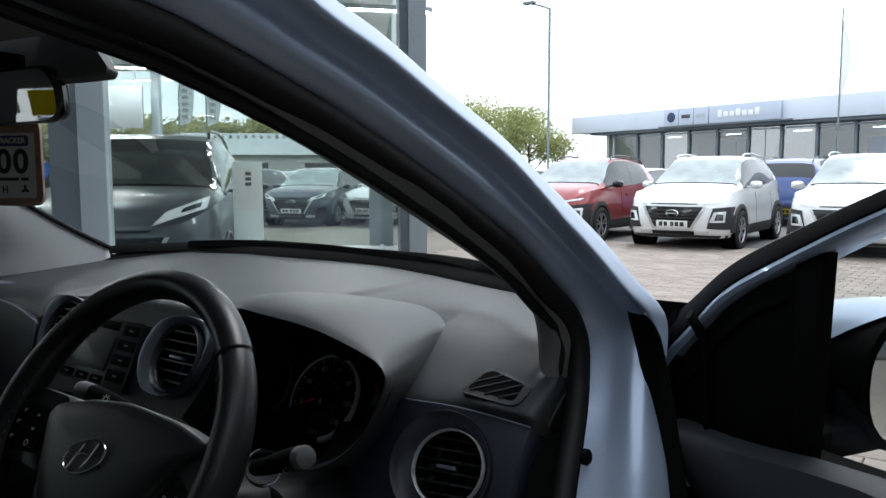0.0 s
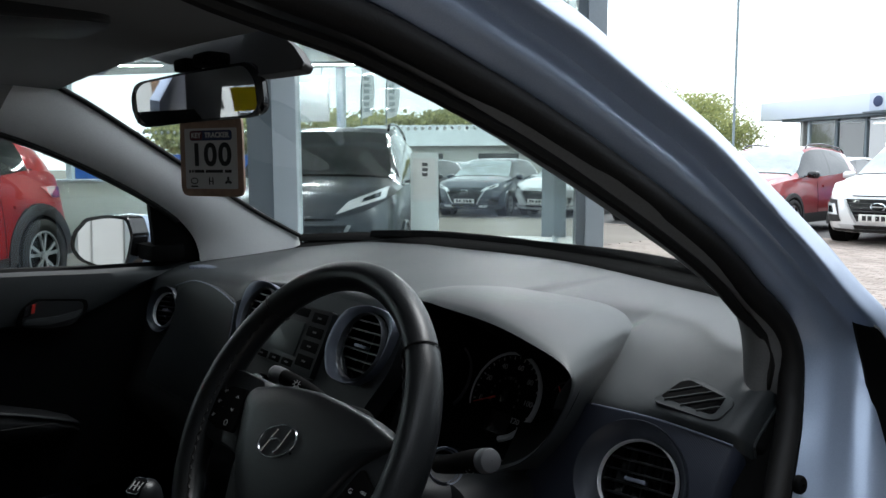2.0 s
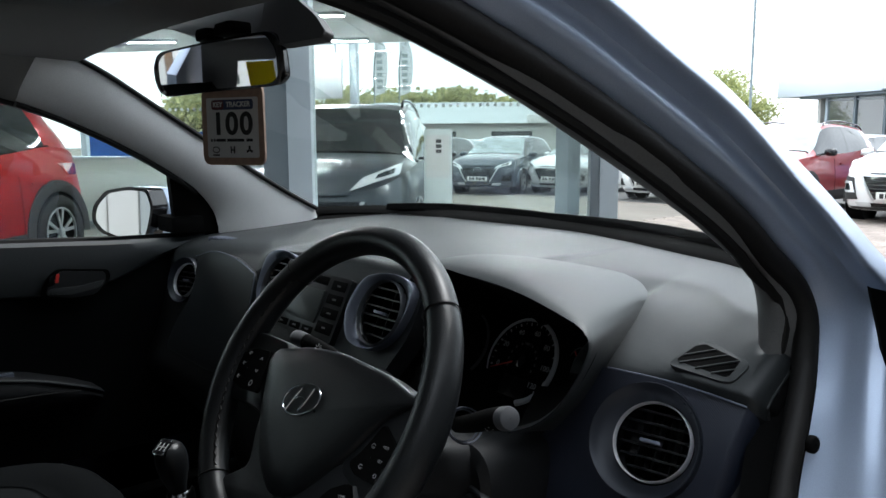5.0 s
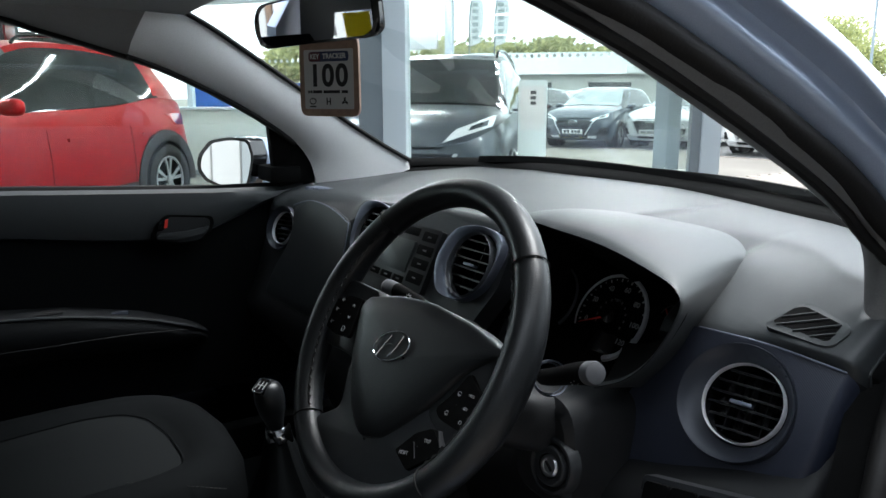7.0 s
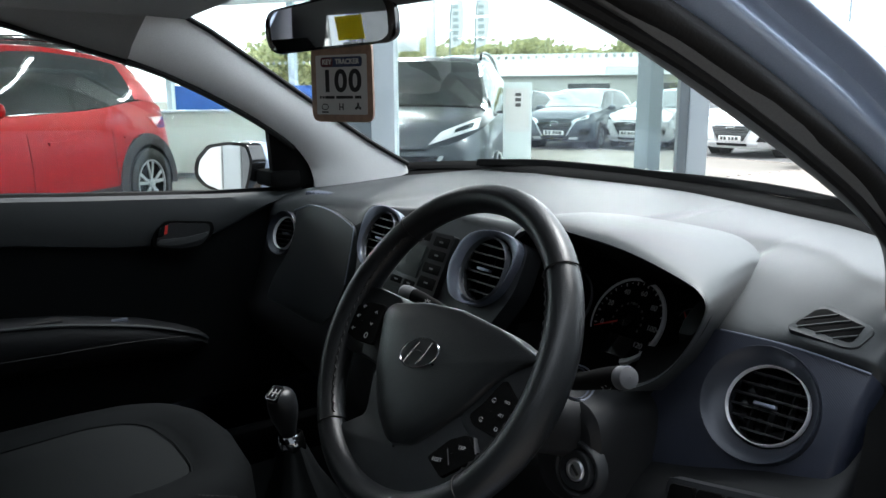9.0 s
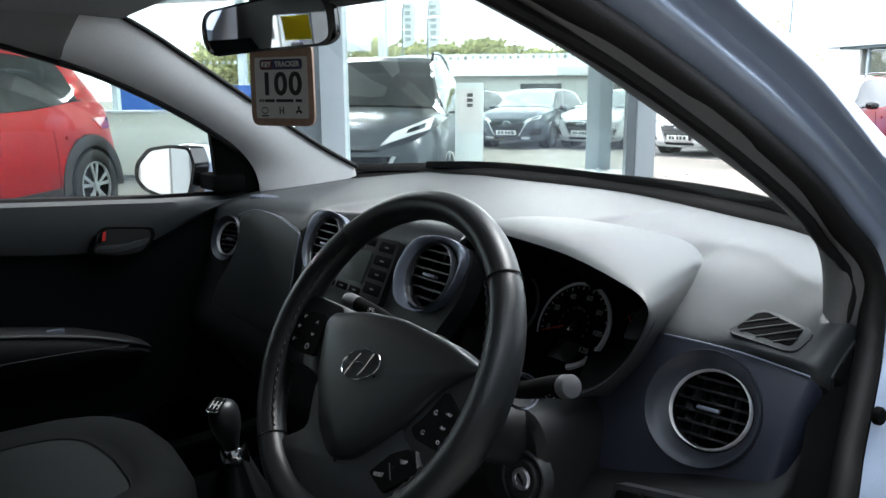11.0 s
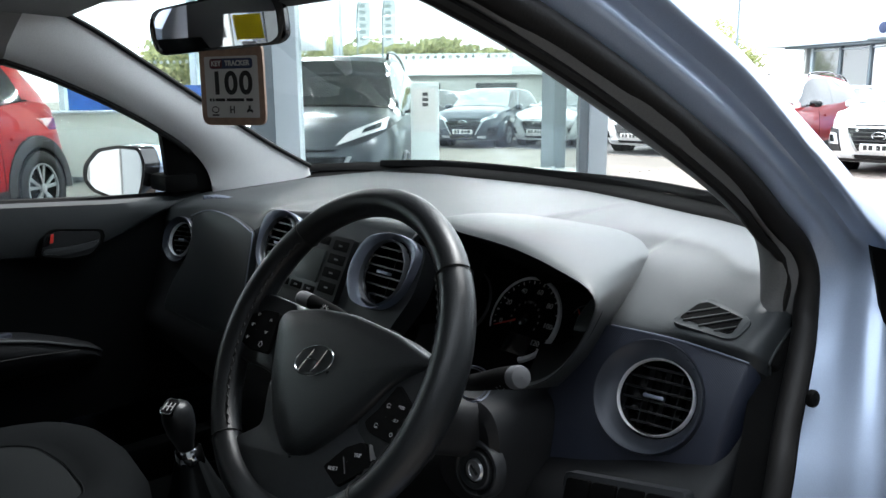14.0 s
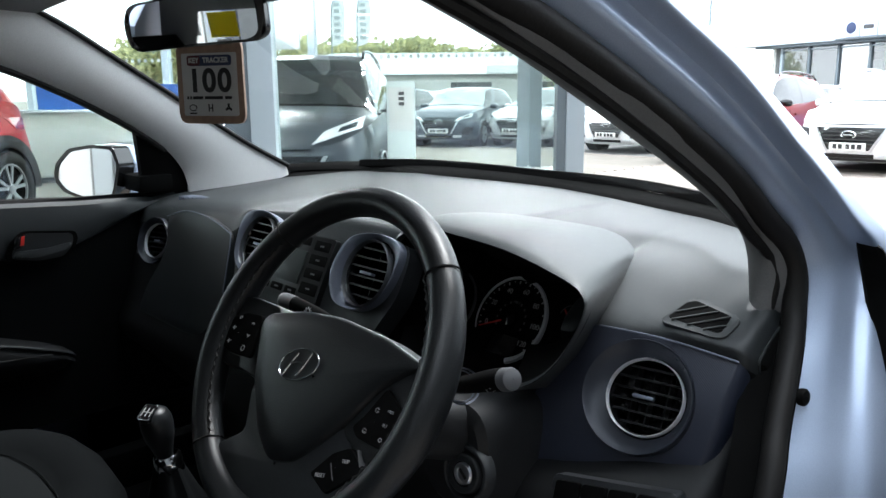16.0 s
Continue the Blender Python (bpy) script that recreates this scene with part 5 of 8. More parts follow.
PROF = ((0.0, -0.020), (0.015, 0.0), (0.06, 0.0022), (0.12, 0.0056), (0.18, 0.0088), (0.23, 0.0106), (0.27, 0.0110), (0.32, 0.0100), (0.38, 0.0076), (0.44, 0.0054), (0.48, 0.0046), (0.52, 0.0050), (0.55, 0.0080), (0.59, 0.0135), (0.62, 0.0180), (0.645, 0.0212), (0.67, 0.0230), (0.695, 0.0234), (0.725, 0.0224), (0.77, 0.0192), (0.83, 0.0143), (0.89, 0.0093), (0.94, 0.0051), (1.0, 0.0), (1.05, -0.008), (1.12, -0.024), (1.25, -0.06))
for i, (p, q) in enumerate(zip(s_line, o_line)):
    d = q - p
    run = s_line[min(i + 1, 109)] - s_line[max(i - 1, 0)]
    nrm = run.cross(d).normalized()
    if nrm.x < 0:
        nrm = -nrm
    soft = lerp(0.45, 1.0, min(1.0, max(0.0, (p.z - 1.02) / 0.10)))
    rows.append([p + d * k + nrm * (h * soft if h > 0 else h) for k, h in PROF])
grid(bm, rows)
part("door_frame", bm, M["paint_blue"], hatch, "ice-blue painted door aperture")
TRIM = [(0.515, -0.45, 1.400), (0.530, -0.14, 1.366), (0.536, -0.079, 1.345), (0.540, -0.047, 1.333), (0.544, 0.000, 1.319), (0.555, 0.086, 1.285), (0.566, 0.160, 1.248), (0.579, 0.242, 1.205), (0.592, 0.322, 1.161), (0.603, 0.380, 1.122), (0.610, 0.402, 1.101), (0.619, 0.405, 1.073), (0.630, 0.393, 1.029)]
TRIM_O = [(0.588, -0.45, 1.392), (0.591, -0.20, 1.377), (0.594, -0.125, 1.358), (0.596, -0.070, 1.340), (0.600, -0.012, 1.317), (0.607, 0.040, 1.292), (0.614, 0.099, 1.265), (0.623, 0.165, 1.230), (0.632, 0.239, 1.191), (0.642, 0.315, 1.146), (0.648, 0.364, 1.112), (0.652, 0.390, 1.075), (0.653, 0.405, 1.014)]
t_line, u_line = smooth_line(TRIM, 110), smooth_line(TRIM_O, 110)
bm = bmesh.new()
grid(bm, [[t + Vector((-0.004, 0.030, 0.020)), t + Vector((-0.002, 0.004, 0.002)), t, t.lerp(u, 0.15) + Vector((0.001, -0.005, -0.002)), t.lerp(u, 0.5) + Vector((0.002, -0.008, -0.004)), t.lerp(u, 0.85) + Vector((0.002, -0.004, -0.001)), u, u + Vector((0.010, 0.012, 0.006))] for t, u in zip(t_line, u_line)])
# shade of the near pillar is put into this darker lining colour
part("pillar_lining", bm, M["liner_pillar"], hatch, "driver's pillar lining with shade put into its dark grey")
# rubber: a dark channel between lining and paint, with a fat bead and a thin lip
near_trim = [min(u_line, key=lambda u: (u - p).length) if p.z > 1.0 else p + Vector((-0.045, 0.0, 0.004)) for p in s_line]
bm = bmesh.new()
grid(bm, [[p.lerp(u, k) + Vector((-1, 0.6, 0.3)).normalized() * h for k, h in ((-0.10, 0.004), (0.05, 0.010), (0.5, 0.014), (0.9, 0.012), (1.15, 0.006))] for p, u in zip(s_line, near_trim)])
part("seal_channel", bm, M["black_matt"], hatch, "black channel behind the door seal")
bm = bmesh.new()
sweep(bm, [p.lerp(u, 0.0) + (u - p).normalized() * 0.0125 for p, u in zip(s_line, near_trim)], ring(14, 0.0125), up=(1, 0, 0))
part("door_seal", bm, M["seal"], hatch, "black rubber door seal")
bm = bmesh.new()
sweep(bm, [p + (u - p).normalized() * 0.034 + Vector((-0.004, 0.002, 0)) for p, u in zip(s_line[:78], near_trim)], ring(8, 0.006), up=(1, 0, 0))
part("seal_lip", bm, M["seal"], hatch, "thin rubber lip")
# black strip painting the shade of the shut gap in front of the painted frame, at the door hinges
gap_l = smooth_line([(0.717, 0.440, 1.098), (0.716, 0.449, 1.085), (0.721, 0.466, 1.040), (0.735, 0.460, 0.985), (0.749, 0.448, 0.937), (0.763, 0.431, 0.893), (0.776, 0.412, 0.830), (0.784, 0.395, 0.760), (0.788, 0.375, 0.64)], 40)
bm = bmesh.new()
rows = []
for i, p in enumerate(gap_l):
    w = min(0.60, 0.25 + i * 0.05)
    a = p + Vector((0.004, -0.003, 0.0))
    b = p + Vector((0.026, 0.031, -0.004)) * w + Vector((0.014, -0.010, 0.0))
    rows.append([p + Vector((-0.002, 0.004, 0.0)), a, a.lerp(b, 0.5) + Vector((0.006, -0.005, 0.0)), b, b + Vector((-0.004, 0.012, 0.0))])
grid(bm, rows)
part("hinge_gap_seal", bm, M["black_matt"], hatch, "black strip standing in for shade in the hinge gap")
# side end of the dash inside the opening
bm = bmesh.new()
edge = [Vector(p) for p in dash_section(0.66)]
grid(bm, [[p + Vector((0.001, 0.003, -0.001)), p + Vector((0.006, 0.006, -0.003)), p + Vector((0.010, 0.016, -0.008)), p + Vector((0.012, 0.06, -0.012))] for p in edge])
part("dash_end_cap", bm, M["black_matt"], hatch)
bm = bmesh.new()
tube(bm, [p + Vector((0.0005, 0.0, 0.0)) for p in edge[12:34]], 0.0016, 6)
part("dash_edge_line", bm, M["dash_top"], hatch)
for at in ((0.717, 0.345, 0.955), (0.736, 0.272, 0.865)):
    bm = bmesh.new()
    lathe(bm, [(0.0088, -0.006), (0.0088, -0.0015), (0.0075, 0.0), (0.001, 0.0006)], frame_of(at, (0.98, -0.1, 0.1)), n=20)
    part("rubber_plug", bm, M["black_matt"], hatch)

# far pillar and roof rail lining, window light put into their paler tones
LP_IN = smooth_line([(-0.597, -0.012, 1.432), (-0.615, 0.09, 1.386), (-0.637, 0.20, 1.322), (-0.66, 0.343, 1.235), (-0.68, 0.50, 1.140), (-0.692, 0.62, 1.076)], 44)
LP_OUT = smooth_line([(-0.637, -0.060, 1.328), (-0.648, 0.02, 1.300), (-0.664, 0.13, 1.250), (-0.682, 0.235, 1.192), (-0.698, 0.310, 1.140), (-0.706, 0.352, 1.090), (-0.706, 0.366, 1.045)], 44)
LP_IN.append(Vector((-0.700, 0.640, 1.015)))
LP_OUT.append(Vector((-0.712, 0.372, 1.000)))
bm = bmesh.new()
grid(bm, [[a + Vector((-0.014, 0.014, 0.007)), a + Vector((-0.002, 0.004, 0.003))] for a in LP_IN])
part("glass_edge_band", bm, M["black_matt"], hatch, "black band printed on the windscreen edge")
bm = bmesh.new()
grid(bm, [[a + Vector((-0.003, 0.003, 0.0)), a, a.lerp(b, 0.06) + Vector((0.004, -0.002, 0)), a.lerp(b, 0.2) + Vector((0.010, -0.004, 0)), a.lerp(b, 0.4) + Vector((0.016, -0.006, 0)), a.lerp(b, 0.6) + Vector((0.017, -0.006, 0)), a.lerp(b, 0.8) + Vector((0.013, -0.005, 0)), a.lerp(b, 0.95) + Vector((0.005, 0, 0)), b, b + Vector((-0.03, 0.01, 0.0))] for a, b in zip(LP_IN, LP_OUT)])
part("pillar_lining", bm, M["liner"], hatch, "passenger pillar lining with window light put into its pale grey")
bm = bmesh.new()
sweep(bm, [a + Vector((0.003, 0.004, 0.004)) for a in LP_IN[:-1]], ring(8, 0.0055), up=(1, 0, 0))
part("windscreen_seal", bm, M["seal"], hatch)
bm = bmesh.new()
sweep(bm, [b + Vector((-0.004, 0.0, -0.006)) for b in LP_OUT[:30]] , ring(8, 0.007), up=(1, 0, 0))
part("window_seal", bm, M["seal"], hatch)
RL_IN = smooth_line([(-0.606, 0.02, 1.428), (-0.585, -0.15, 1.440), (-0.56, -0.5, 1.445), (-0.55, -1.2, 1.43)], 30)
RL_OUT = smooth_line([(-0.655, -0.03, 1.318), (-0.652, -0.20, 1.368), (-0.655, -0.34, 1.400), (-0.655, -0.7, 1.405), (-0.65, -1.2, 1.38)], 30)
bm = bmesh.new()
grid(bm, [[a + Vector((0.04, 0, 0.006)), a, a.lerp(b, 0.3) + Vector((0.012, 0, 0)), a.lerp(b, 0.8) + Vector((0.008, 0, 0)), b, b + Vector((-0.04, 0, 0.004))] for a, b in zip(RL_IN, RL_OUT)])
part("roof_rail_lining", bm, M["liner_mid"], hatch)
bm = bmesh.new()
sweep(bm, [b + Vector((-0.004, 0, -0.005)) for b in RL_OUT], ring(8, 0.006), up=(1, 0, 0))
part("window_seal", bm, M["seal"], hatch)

# headliner with its visors and lamp, the roof's low light put into its colour
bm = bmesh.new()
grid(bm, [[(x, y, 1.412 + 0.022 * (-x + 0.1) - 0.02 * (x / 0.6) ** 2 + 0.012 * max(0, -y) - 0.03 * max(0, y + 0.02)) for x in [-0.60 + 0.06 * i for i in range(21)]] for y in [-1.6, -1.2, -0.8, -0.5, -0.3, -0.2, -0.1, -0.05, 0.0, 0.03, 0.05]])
part("headliner", bm, M["liner_dark"], hatch, "woven headliner with low light painted into its grey")
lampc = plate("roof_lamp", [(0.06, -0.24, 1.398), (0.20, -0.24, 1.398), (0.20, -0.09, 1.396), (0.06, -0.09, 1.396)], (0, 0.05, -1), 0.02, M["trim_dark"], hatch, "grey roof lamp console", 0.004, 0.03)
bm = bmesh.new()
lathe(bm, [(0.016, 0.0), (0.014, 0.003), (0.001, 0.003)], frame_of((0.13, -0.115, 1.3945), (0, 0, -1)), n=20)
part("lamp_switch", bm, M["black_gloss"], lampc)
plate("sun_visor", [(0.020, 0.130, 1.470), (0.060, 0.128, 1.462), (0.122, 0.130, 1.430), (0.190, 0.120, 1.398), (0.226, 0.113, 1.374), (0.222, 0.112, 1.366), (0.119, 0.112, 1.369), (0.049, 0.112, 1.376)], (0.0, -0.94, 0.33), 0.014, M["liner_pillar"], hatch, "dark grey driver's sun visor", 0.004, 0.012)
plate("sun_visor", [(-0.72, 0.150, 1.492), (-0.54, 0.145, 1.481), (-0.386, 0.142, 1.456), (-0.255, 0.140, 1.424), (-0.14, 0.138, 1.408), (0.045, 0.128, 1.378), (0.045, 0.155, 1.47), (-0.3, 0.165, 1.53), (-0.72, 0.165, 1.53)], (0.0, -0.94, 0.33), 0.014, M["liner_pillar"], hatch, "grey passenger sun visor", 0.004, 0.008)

# rear-view mirror
MN = Vector((0.40, -0.91, -0.068)).normalized()
MIRROR = [(-0.097, 0.019, 1.360), (-0.083, 0.024, 1.373), (0.004, 0.062, 1.383), (0.101, 0.105, 1.390), (0.117, 0.112, 1.369), (0.119, 0.112, 1.328), (0.104, 0.106, 1.319), (0.001, 0.061, 1.315), (-0.082, 0.025, 1.310), (-0.096, 0.019, 1.324)]
mir = plate("rear_view_mirror", MIRROR, MN, 0.007, M["black_gloss"], hatch, "black rear-view mirror", 0.003, 0.010)
MC = Vector((0.0105, 0.0645, 1.3485))
plate("mirror_glass", [MC + (Vector(p) - MC) * 0.90 for p in MIRROR], MN, 0.001, M["mirror"], mir, "", 0.0, 0.010, 0.0012)
bm = bmesh.new()
mback = frame_of(MC - MN * 0.0068, MN)
dome(bm, rounded([tuple((mback.inverted() @ Vector(p)).xy) for p in reversed(MIRROR)], 0.010), (0, 0), [(0.995, 0.0), (0.97, -0.008), (0.88, -0.018), (0.65, -0.026), (0.02, -0.029)], mback)
part("mirror_back", bm, M["black_matt"], mir)
bm = bmesh.new()
tube(bm, smooth_line([MC - MN * 0.02, MC - MN * 0.06 + Vector((0, 0, 0.02)), MC - MN * 0.09 + Vector((0, 0, 0.06))], 8), 0.012, 10)
box(bm, (-0.035, 0.055, 1.384), (0.0, 0.085, 1.402), 0.006)
box(bm, (0.006, 0.065, 1.388), (0.055, 0.10, 1.406), 0.006)
part("mirror_stem", bm, M["black_matt"], mir)

# windscreen, black foot band, wipers
FOOT = smooth_line([(-0.712, 0.615, 1.068), (-0.66, 0.75, 1.068), (-0.552, 0.845, 1.066), (-0.335, 0.850, 1.066), (0.0, 0.850, 1.066), (0.30, 0.765, 1.061), (0.441, 0.718, 1.059), (0.56, 0.63, 1.052), (0.640, 0.50, 1.042)], 50)
HEAD = smooth_line([(-0.60, -0.005, 1.434), (-0.45, 0.085, 1.462), (-0.2, 0.13, 1.47), (0.1, 0.13, 1.46), (0.35, 0.06, 1.42), (0.50, -0.03, 1.38), (0.535, -0.075, 1.346)], 50)
bm = bmesh.new()
grid(bm, [[a.lerp(b, t) + Vector((0, 0.03, 0.02)) * math.sin(math.pi * t) for t in [i / 10 for i in range(11)]] for a, b in zip(FOOT, HEAD)])
ws = part("windscreen", bm, M["glass_ws"], hatch, "clear raked windscreen")
ws.visible_shadow = False
bm = bmesh.new()
grid(bm, [[p + Vector((0, -0.028, -0.004)), p + Vector((0, -0.020, 0.004)), p + Vector((0, 0.0, 0.010)), p + Vector((0, 0.03, 0.014)), p + Vector((0, 0.05, -0.01))] for p in FOOT])
part("windscreen_band", bm, M["black_matt"], hatch, "black band along the windscreen foot")
bm = bmesh.new()
grid(bm, [[Vector(dash_section(p.x)[0]) + Vector((0, -0.01, -0.002)), p + Vector((0, -0.012, -0.006)), p + Vector((0, 0.03, -0.02))] for p in FOOT])
part("dash_front_edge", bm, M["black_matt"], hatch)
for pts in ([(-0.62, 0.80, 1.078), (-0.45, 0.875, 1.083), (-0.20, 0.885, 1.083), (-0.08, 0.88, 1.079)], [(-0.14, 0.884, 1.081), (0.15, 0.845, 1.084), (0.36, 0.775, 1.080), (0.52, 0.69, 1.070)]):
    bm = bmesh.new()
    sweep(bm, smooth_line(pts, 16), [(-0.010, -0.006), (0.010, -0.006), (0.004, 0.010), (-0.004, 0.010)])
    part("wiper", bm, M["black_matt"], hatch)

# passenger door
pdoor = new("passenger_door")
pdoor.parent = hatch
pdoor["label"] = "closed passenger door with a dark inner panel"
bm = bmesh.new()
box(bm, (-0.80, -0.72, 0.32), (-0.735, 0.46, 1.03), 0.012)
part("door_shell", bm, M["paint_blue"], pdoor)
bm = bmesh.new()
grid(bm, [[(x, y, z) for x, z in ((-0.735, 1.04), (-0.728, 0.96), (-0.732, 0.85), (-0.728, 0.72), (-0.735, 0.55), (-0.735, 0.34))] for y in (-0.70, -0.4, -0.1, 0.1, 0.28, 0.42)])
part("inner_panel", bm, M["fabric"], pdoor)
UP = [(-0.70, 1.052, 0.975), (-0.50, 1.054, 0.968), (-0.313, 1.053, 0.959), (-0.20, 1.047, 0.945), (-0.07, 1.040, 0.930), (0.05, 1.034, 0.930), (0.12, 1.030, 0.945), (0.198, 1.028, 0.976), (0.284, 1.026, 1.010), (0.34, 1.030, 1.022)]
up_l = smooth_line([(y, a, b) for y, a, b in UP], 40)
bm = bmesh.new()
grid(bm, [[(-0.745, y, a + 0.002), (-0.728, y, a + 0.004), (-0.716, y, a - 0.004), (-0.711, y, lerp(a, b, 0.3)), (-0.709, y, lerp(a, b, 0.75)), (-0.713, y, b + 0.004), (-0.722, y, b - 0.001), (-0.735, y, b)] for y, a, b in up_l])
part("upper_trim", bm, M["dash_top"], pdoor, "charcoal plastic door top")
ARM = [(-0.60, 0.818, 0.690, 0.075), (-0.45, 0.815, 0.690, 0.075), (-0.333, 0.812, 0.688, 0.072), (-0.213, 0.801, 0.683, 0.070), (-0.061, 0.770, 0.674, 0.062), (0.02, 0.742, 0.668, 0.052), (0.064, 0.722, 0.675, 0.035), (0.085, 0.705, 0.690, 0.012)]
bm = bmesh.new()
rows = []
for y, a, b, w in [tuple(v) for v in ARM]:
    x = -0.732
    rows.append([(x, y, a), (x + w * 0.4, y, a - 0.002), (x + w * 0.85, y, a - 0.006), (x + w, y, a - 0.022), (x + w * 0.96, y, lerp(a, b, 0.5)), (x + w * 0.6, y, lerp(a, b, 0.85)), (x + w * 0.2, y, b), (x, y, b)])
grid(bm, rows, caps=True)
arm = part("armrest", bm, M["trim_dark"], pdoor)
# black slab on the armrest paints in the shade of a pull recess
bm = bmesh.new()
box(bm, (-0.715, -0.33, 0.798), (-0.680, -0.22, 0.8035), 0.002)
part("pull_recess", bm, M["ink"], arm)
bm = bmesh.new()
box(bm, (-0.712, -0.125, 0.772), (-0.696, -0.090, 0.7805), 0.002)
part("window_switch", bm, M["silver"], arm)
bm = bmesh.new()
tube(bm, smooth_line([(-0.664, -0.55, 0.745), (-0.664, -0.30, 0.738), (-0.668, -0.10, 0.735), (-0.682, 0.03, 0.722)], 12), 0.0012, 6)
part("armrest_seam", bm, M["thread"], arm)
# lighter tube that puts a highlight along the armrest's upper edge
bm = bmesh.new()
tube(bm, smooth_line([(-0.732 + w * 0.93, y, a - 0.008) for y, a, b, w in ARM], 24), 0.0035, 8)
part("armrest_edge", bm, M["dash_top"], arm)
HB = [(-0.712, -0.030, 0.928), (-0.712, -0.020, 0.962), (-0.712, 0.006, 0.986), (-0.712, 0.112, 0.974), (-0.712, 0.110, 0.945), (-0.712, 0.085, 0.919), (-0.712, 0.03, 0.916)]
hb = plate("handle_bezel", HB, (1, 0, 0), 0.012, M["black_matt"], pdoor, "black door pull bezel", 0.002, 0.012, 0.009)
hc = sum((Vector(p) for p in HB), Vector()) / len(HB)
plate("handle_cup", [hc + (Vector(p) - hc) * 0.86 for p in HB], (1, 0, 0), 0.003, M["trim_dark"], hb, "", 0.0, 0.010, 0.0100)
plate("door_lever", [(-0.712, -0.018, 0.932), (-0.712, -0.010, 0.944), (-0.712, 0.050, 0.944), (-0.712, 0.100, 0.952), (-0.712, 0.085, 0.936), (-0.712, 0.03, 0.927)], (1, 0, 0.1), 0.008, M["dash_top"], hb, "grey door lever", 0.003, 0.005, 0.014)
plate("lock_mark", [(-0.712, -0.004, 0.956), (-0.712, 0.001, 0.974), (-0.712, 0.009, 0.976), (-0.712, 0.006, 0.957)], (1, 0, 0), 0.003, M["red_mark"], hb, "red lock marker", 0.001, 0.0, 0.014)
plate("lock_knob", [(-0.712, -0.016, 0.950), (-0.712, -0.010, 0.972), (-0.712, 0.003, 0.978), (-0.712, -0.002, 0.953)], (1, 0, 0), 0.006, M["black_gloss"], hb, "", 0.002, 0.003, 0.0145)
bm = bmesh.new()
sweep(bm, [(-0.742, y, a + 0.004) for y, a, b in up_l], ring(8, 0.008))
part("sill_seal", bm, M["seal"], pdoor)
plate("mirror_triangle", [(-0.694, 0.246, 1.200), (-0.720, 0.268, 1.028), (-0.716, 0.372, 1.040), (-0.708, 0.362, 1.094), (-0.702, 0.335, 1.130)], (1, 0, -0.15), 0.02, M["black_matt"], pdoor, "black mirror corner trim", 0.003, 0.012)
bm = bmesh.new()
gl = [bm.verts.new(v) for v in ((-0.752, -0.70, 1.03), (-0.752, 0.30, 1.01), (-0.715, 0.28, 1.16), (-0.70, 0.20, 1.24), (-0.675, -0.02, 1.35), (-0.668, -0.2, 1.42), (-0.668, -0.70, 1.42))]
bm.faces.new(gl)
sg = part("window_glass", bm, M["glass_side"], pdoor, smooth=False)
sg.visible_shadow = False
dm = new("door_mirror")
dm.parent = hatch
dm["label"] = "white-lit door mirror in an ice-blue housing"
DMN = Vector((0.5, -0.87, 0.02)).normalized()
DMP = [(-0.938, 0.140, 1.062), (-0.930, 0.145, 1.100), (-0.895, 0.165, 1.136), (-0.835, 0.200, 1.146), (-0.785, 0.229, 1.142), (-0.772, 0.236, 1.10), (-0.785, 0.229, 1.045), (-0.800, 0.220, 1.008), (-0.860, 0.186, 1.015), (-0.915, 0.154, 1.034)]
plate("bezel", DMP, DMN, 0.05, M["black_gloss"], dm, "", 0.004, 0.012)
DC = sum((Vector(p) for p in DMP), Vector()) / len(DMP)
plate("mirror_glass", [DC + (Vector(p) - DC) * 0.88 + Vector((0.004, 0.002, 0)) for p in DMP], DMN, 0.001, M["mirror"], dm, "", 0.0, 0.012, 0.0015)
bm = bmesh.new()
mfr = frame_of(DC - DMN * 0.052, DMN)
inv = mfr.inverted()
o2 = rounded([tuple((inv @ Vector(p)).xy) for p in DMP], 0.012)
dome(bm, o2, (0, 0), [(1.0, 0.0), (1.01, -0.02), (0.95, -0.05), (0.75, -0.075), (0.4, -0.088), (0.02, -0.09)], mfr)
part("housing", bm, M["paint_blue"], dm)
bm = bmesh.new()
box(bm, (-0.80, 0.25, 1.04), (-0.70, 0.33, 1.08), 0.012)
part("mirror_foot", bm, M["black_matt"], dm)

# driver's door, standing open
da = radians(60)
DO, DU, DN = Vector((0.745, 0.555, 0)), Vector((math.sin(da), -math.cos(da), 0)), Vector((math.cos(da), math.sin(da), 0))
DMAT = Matrix(((DU.x, 0, -DN.x, DO.x), (DU.y, 0, -DN.y, DO.y), (0, 1, 0, 0), (0, 0, 0, 1)))
ddoor = new("driver_door")
ddoor.matrix_basis = DMAT
ddoor.parent = hatch
ddoor["label"] = "open driver's door with a black inner panel"


def dplate(name, outline, z, depth, material, label="", bevel=0.003, round_by=0.0, parent=None):
    bm = bmesh.new()
    prism(bm, rounded(outline, round_by) if round_by else outline, Matrix.Translation((0, 0, z)), depth, bevel)
    return part(name, bm, material, parent or ddoor, label)


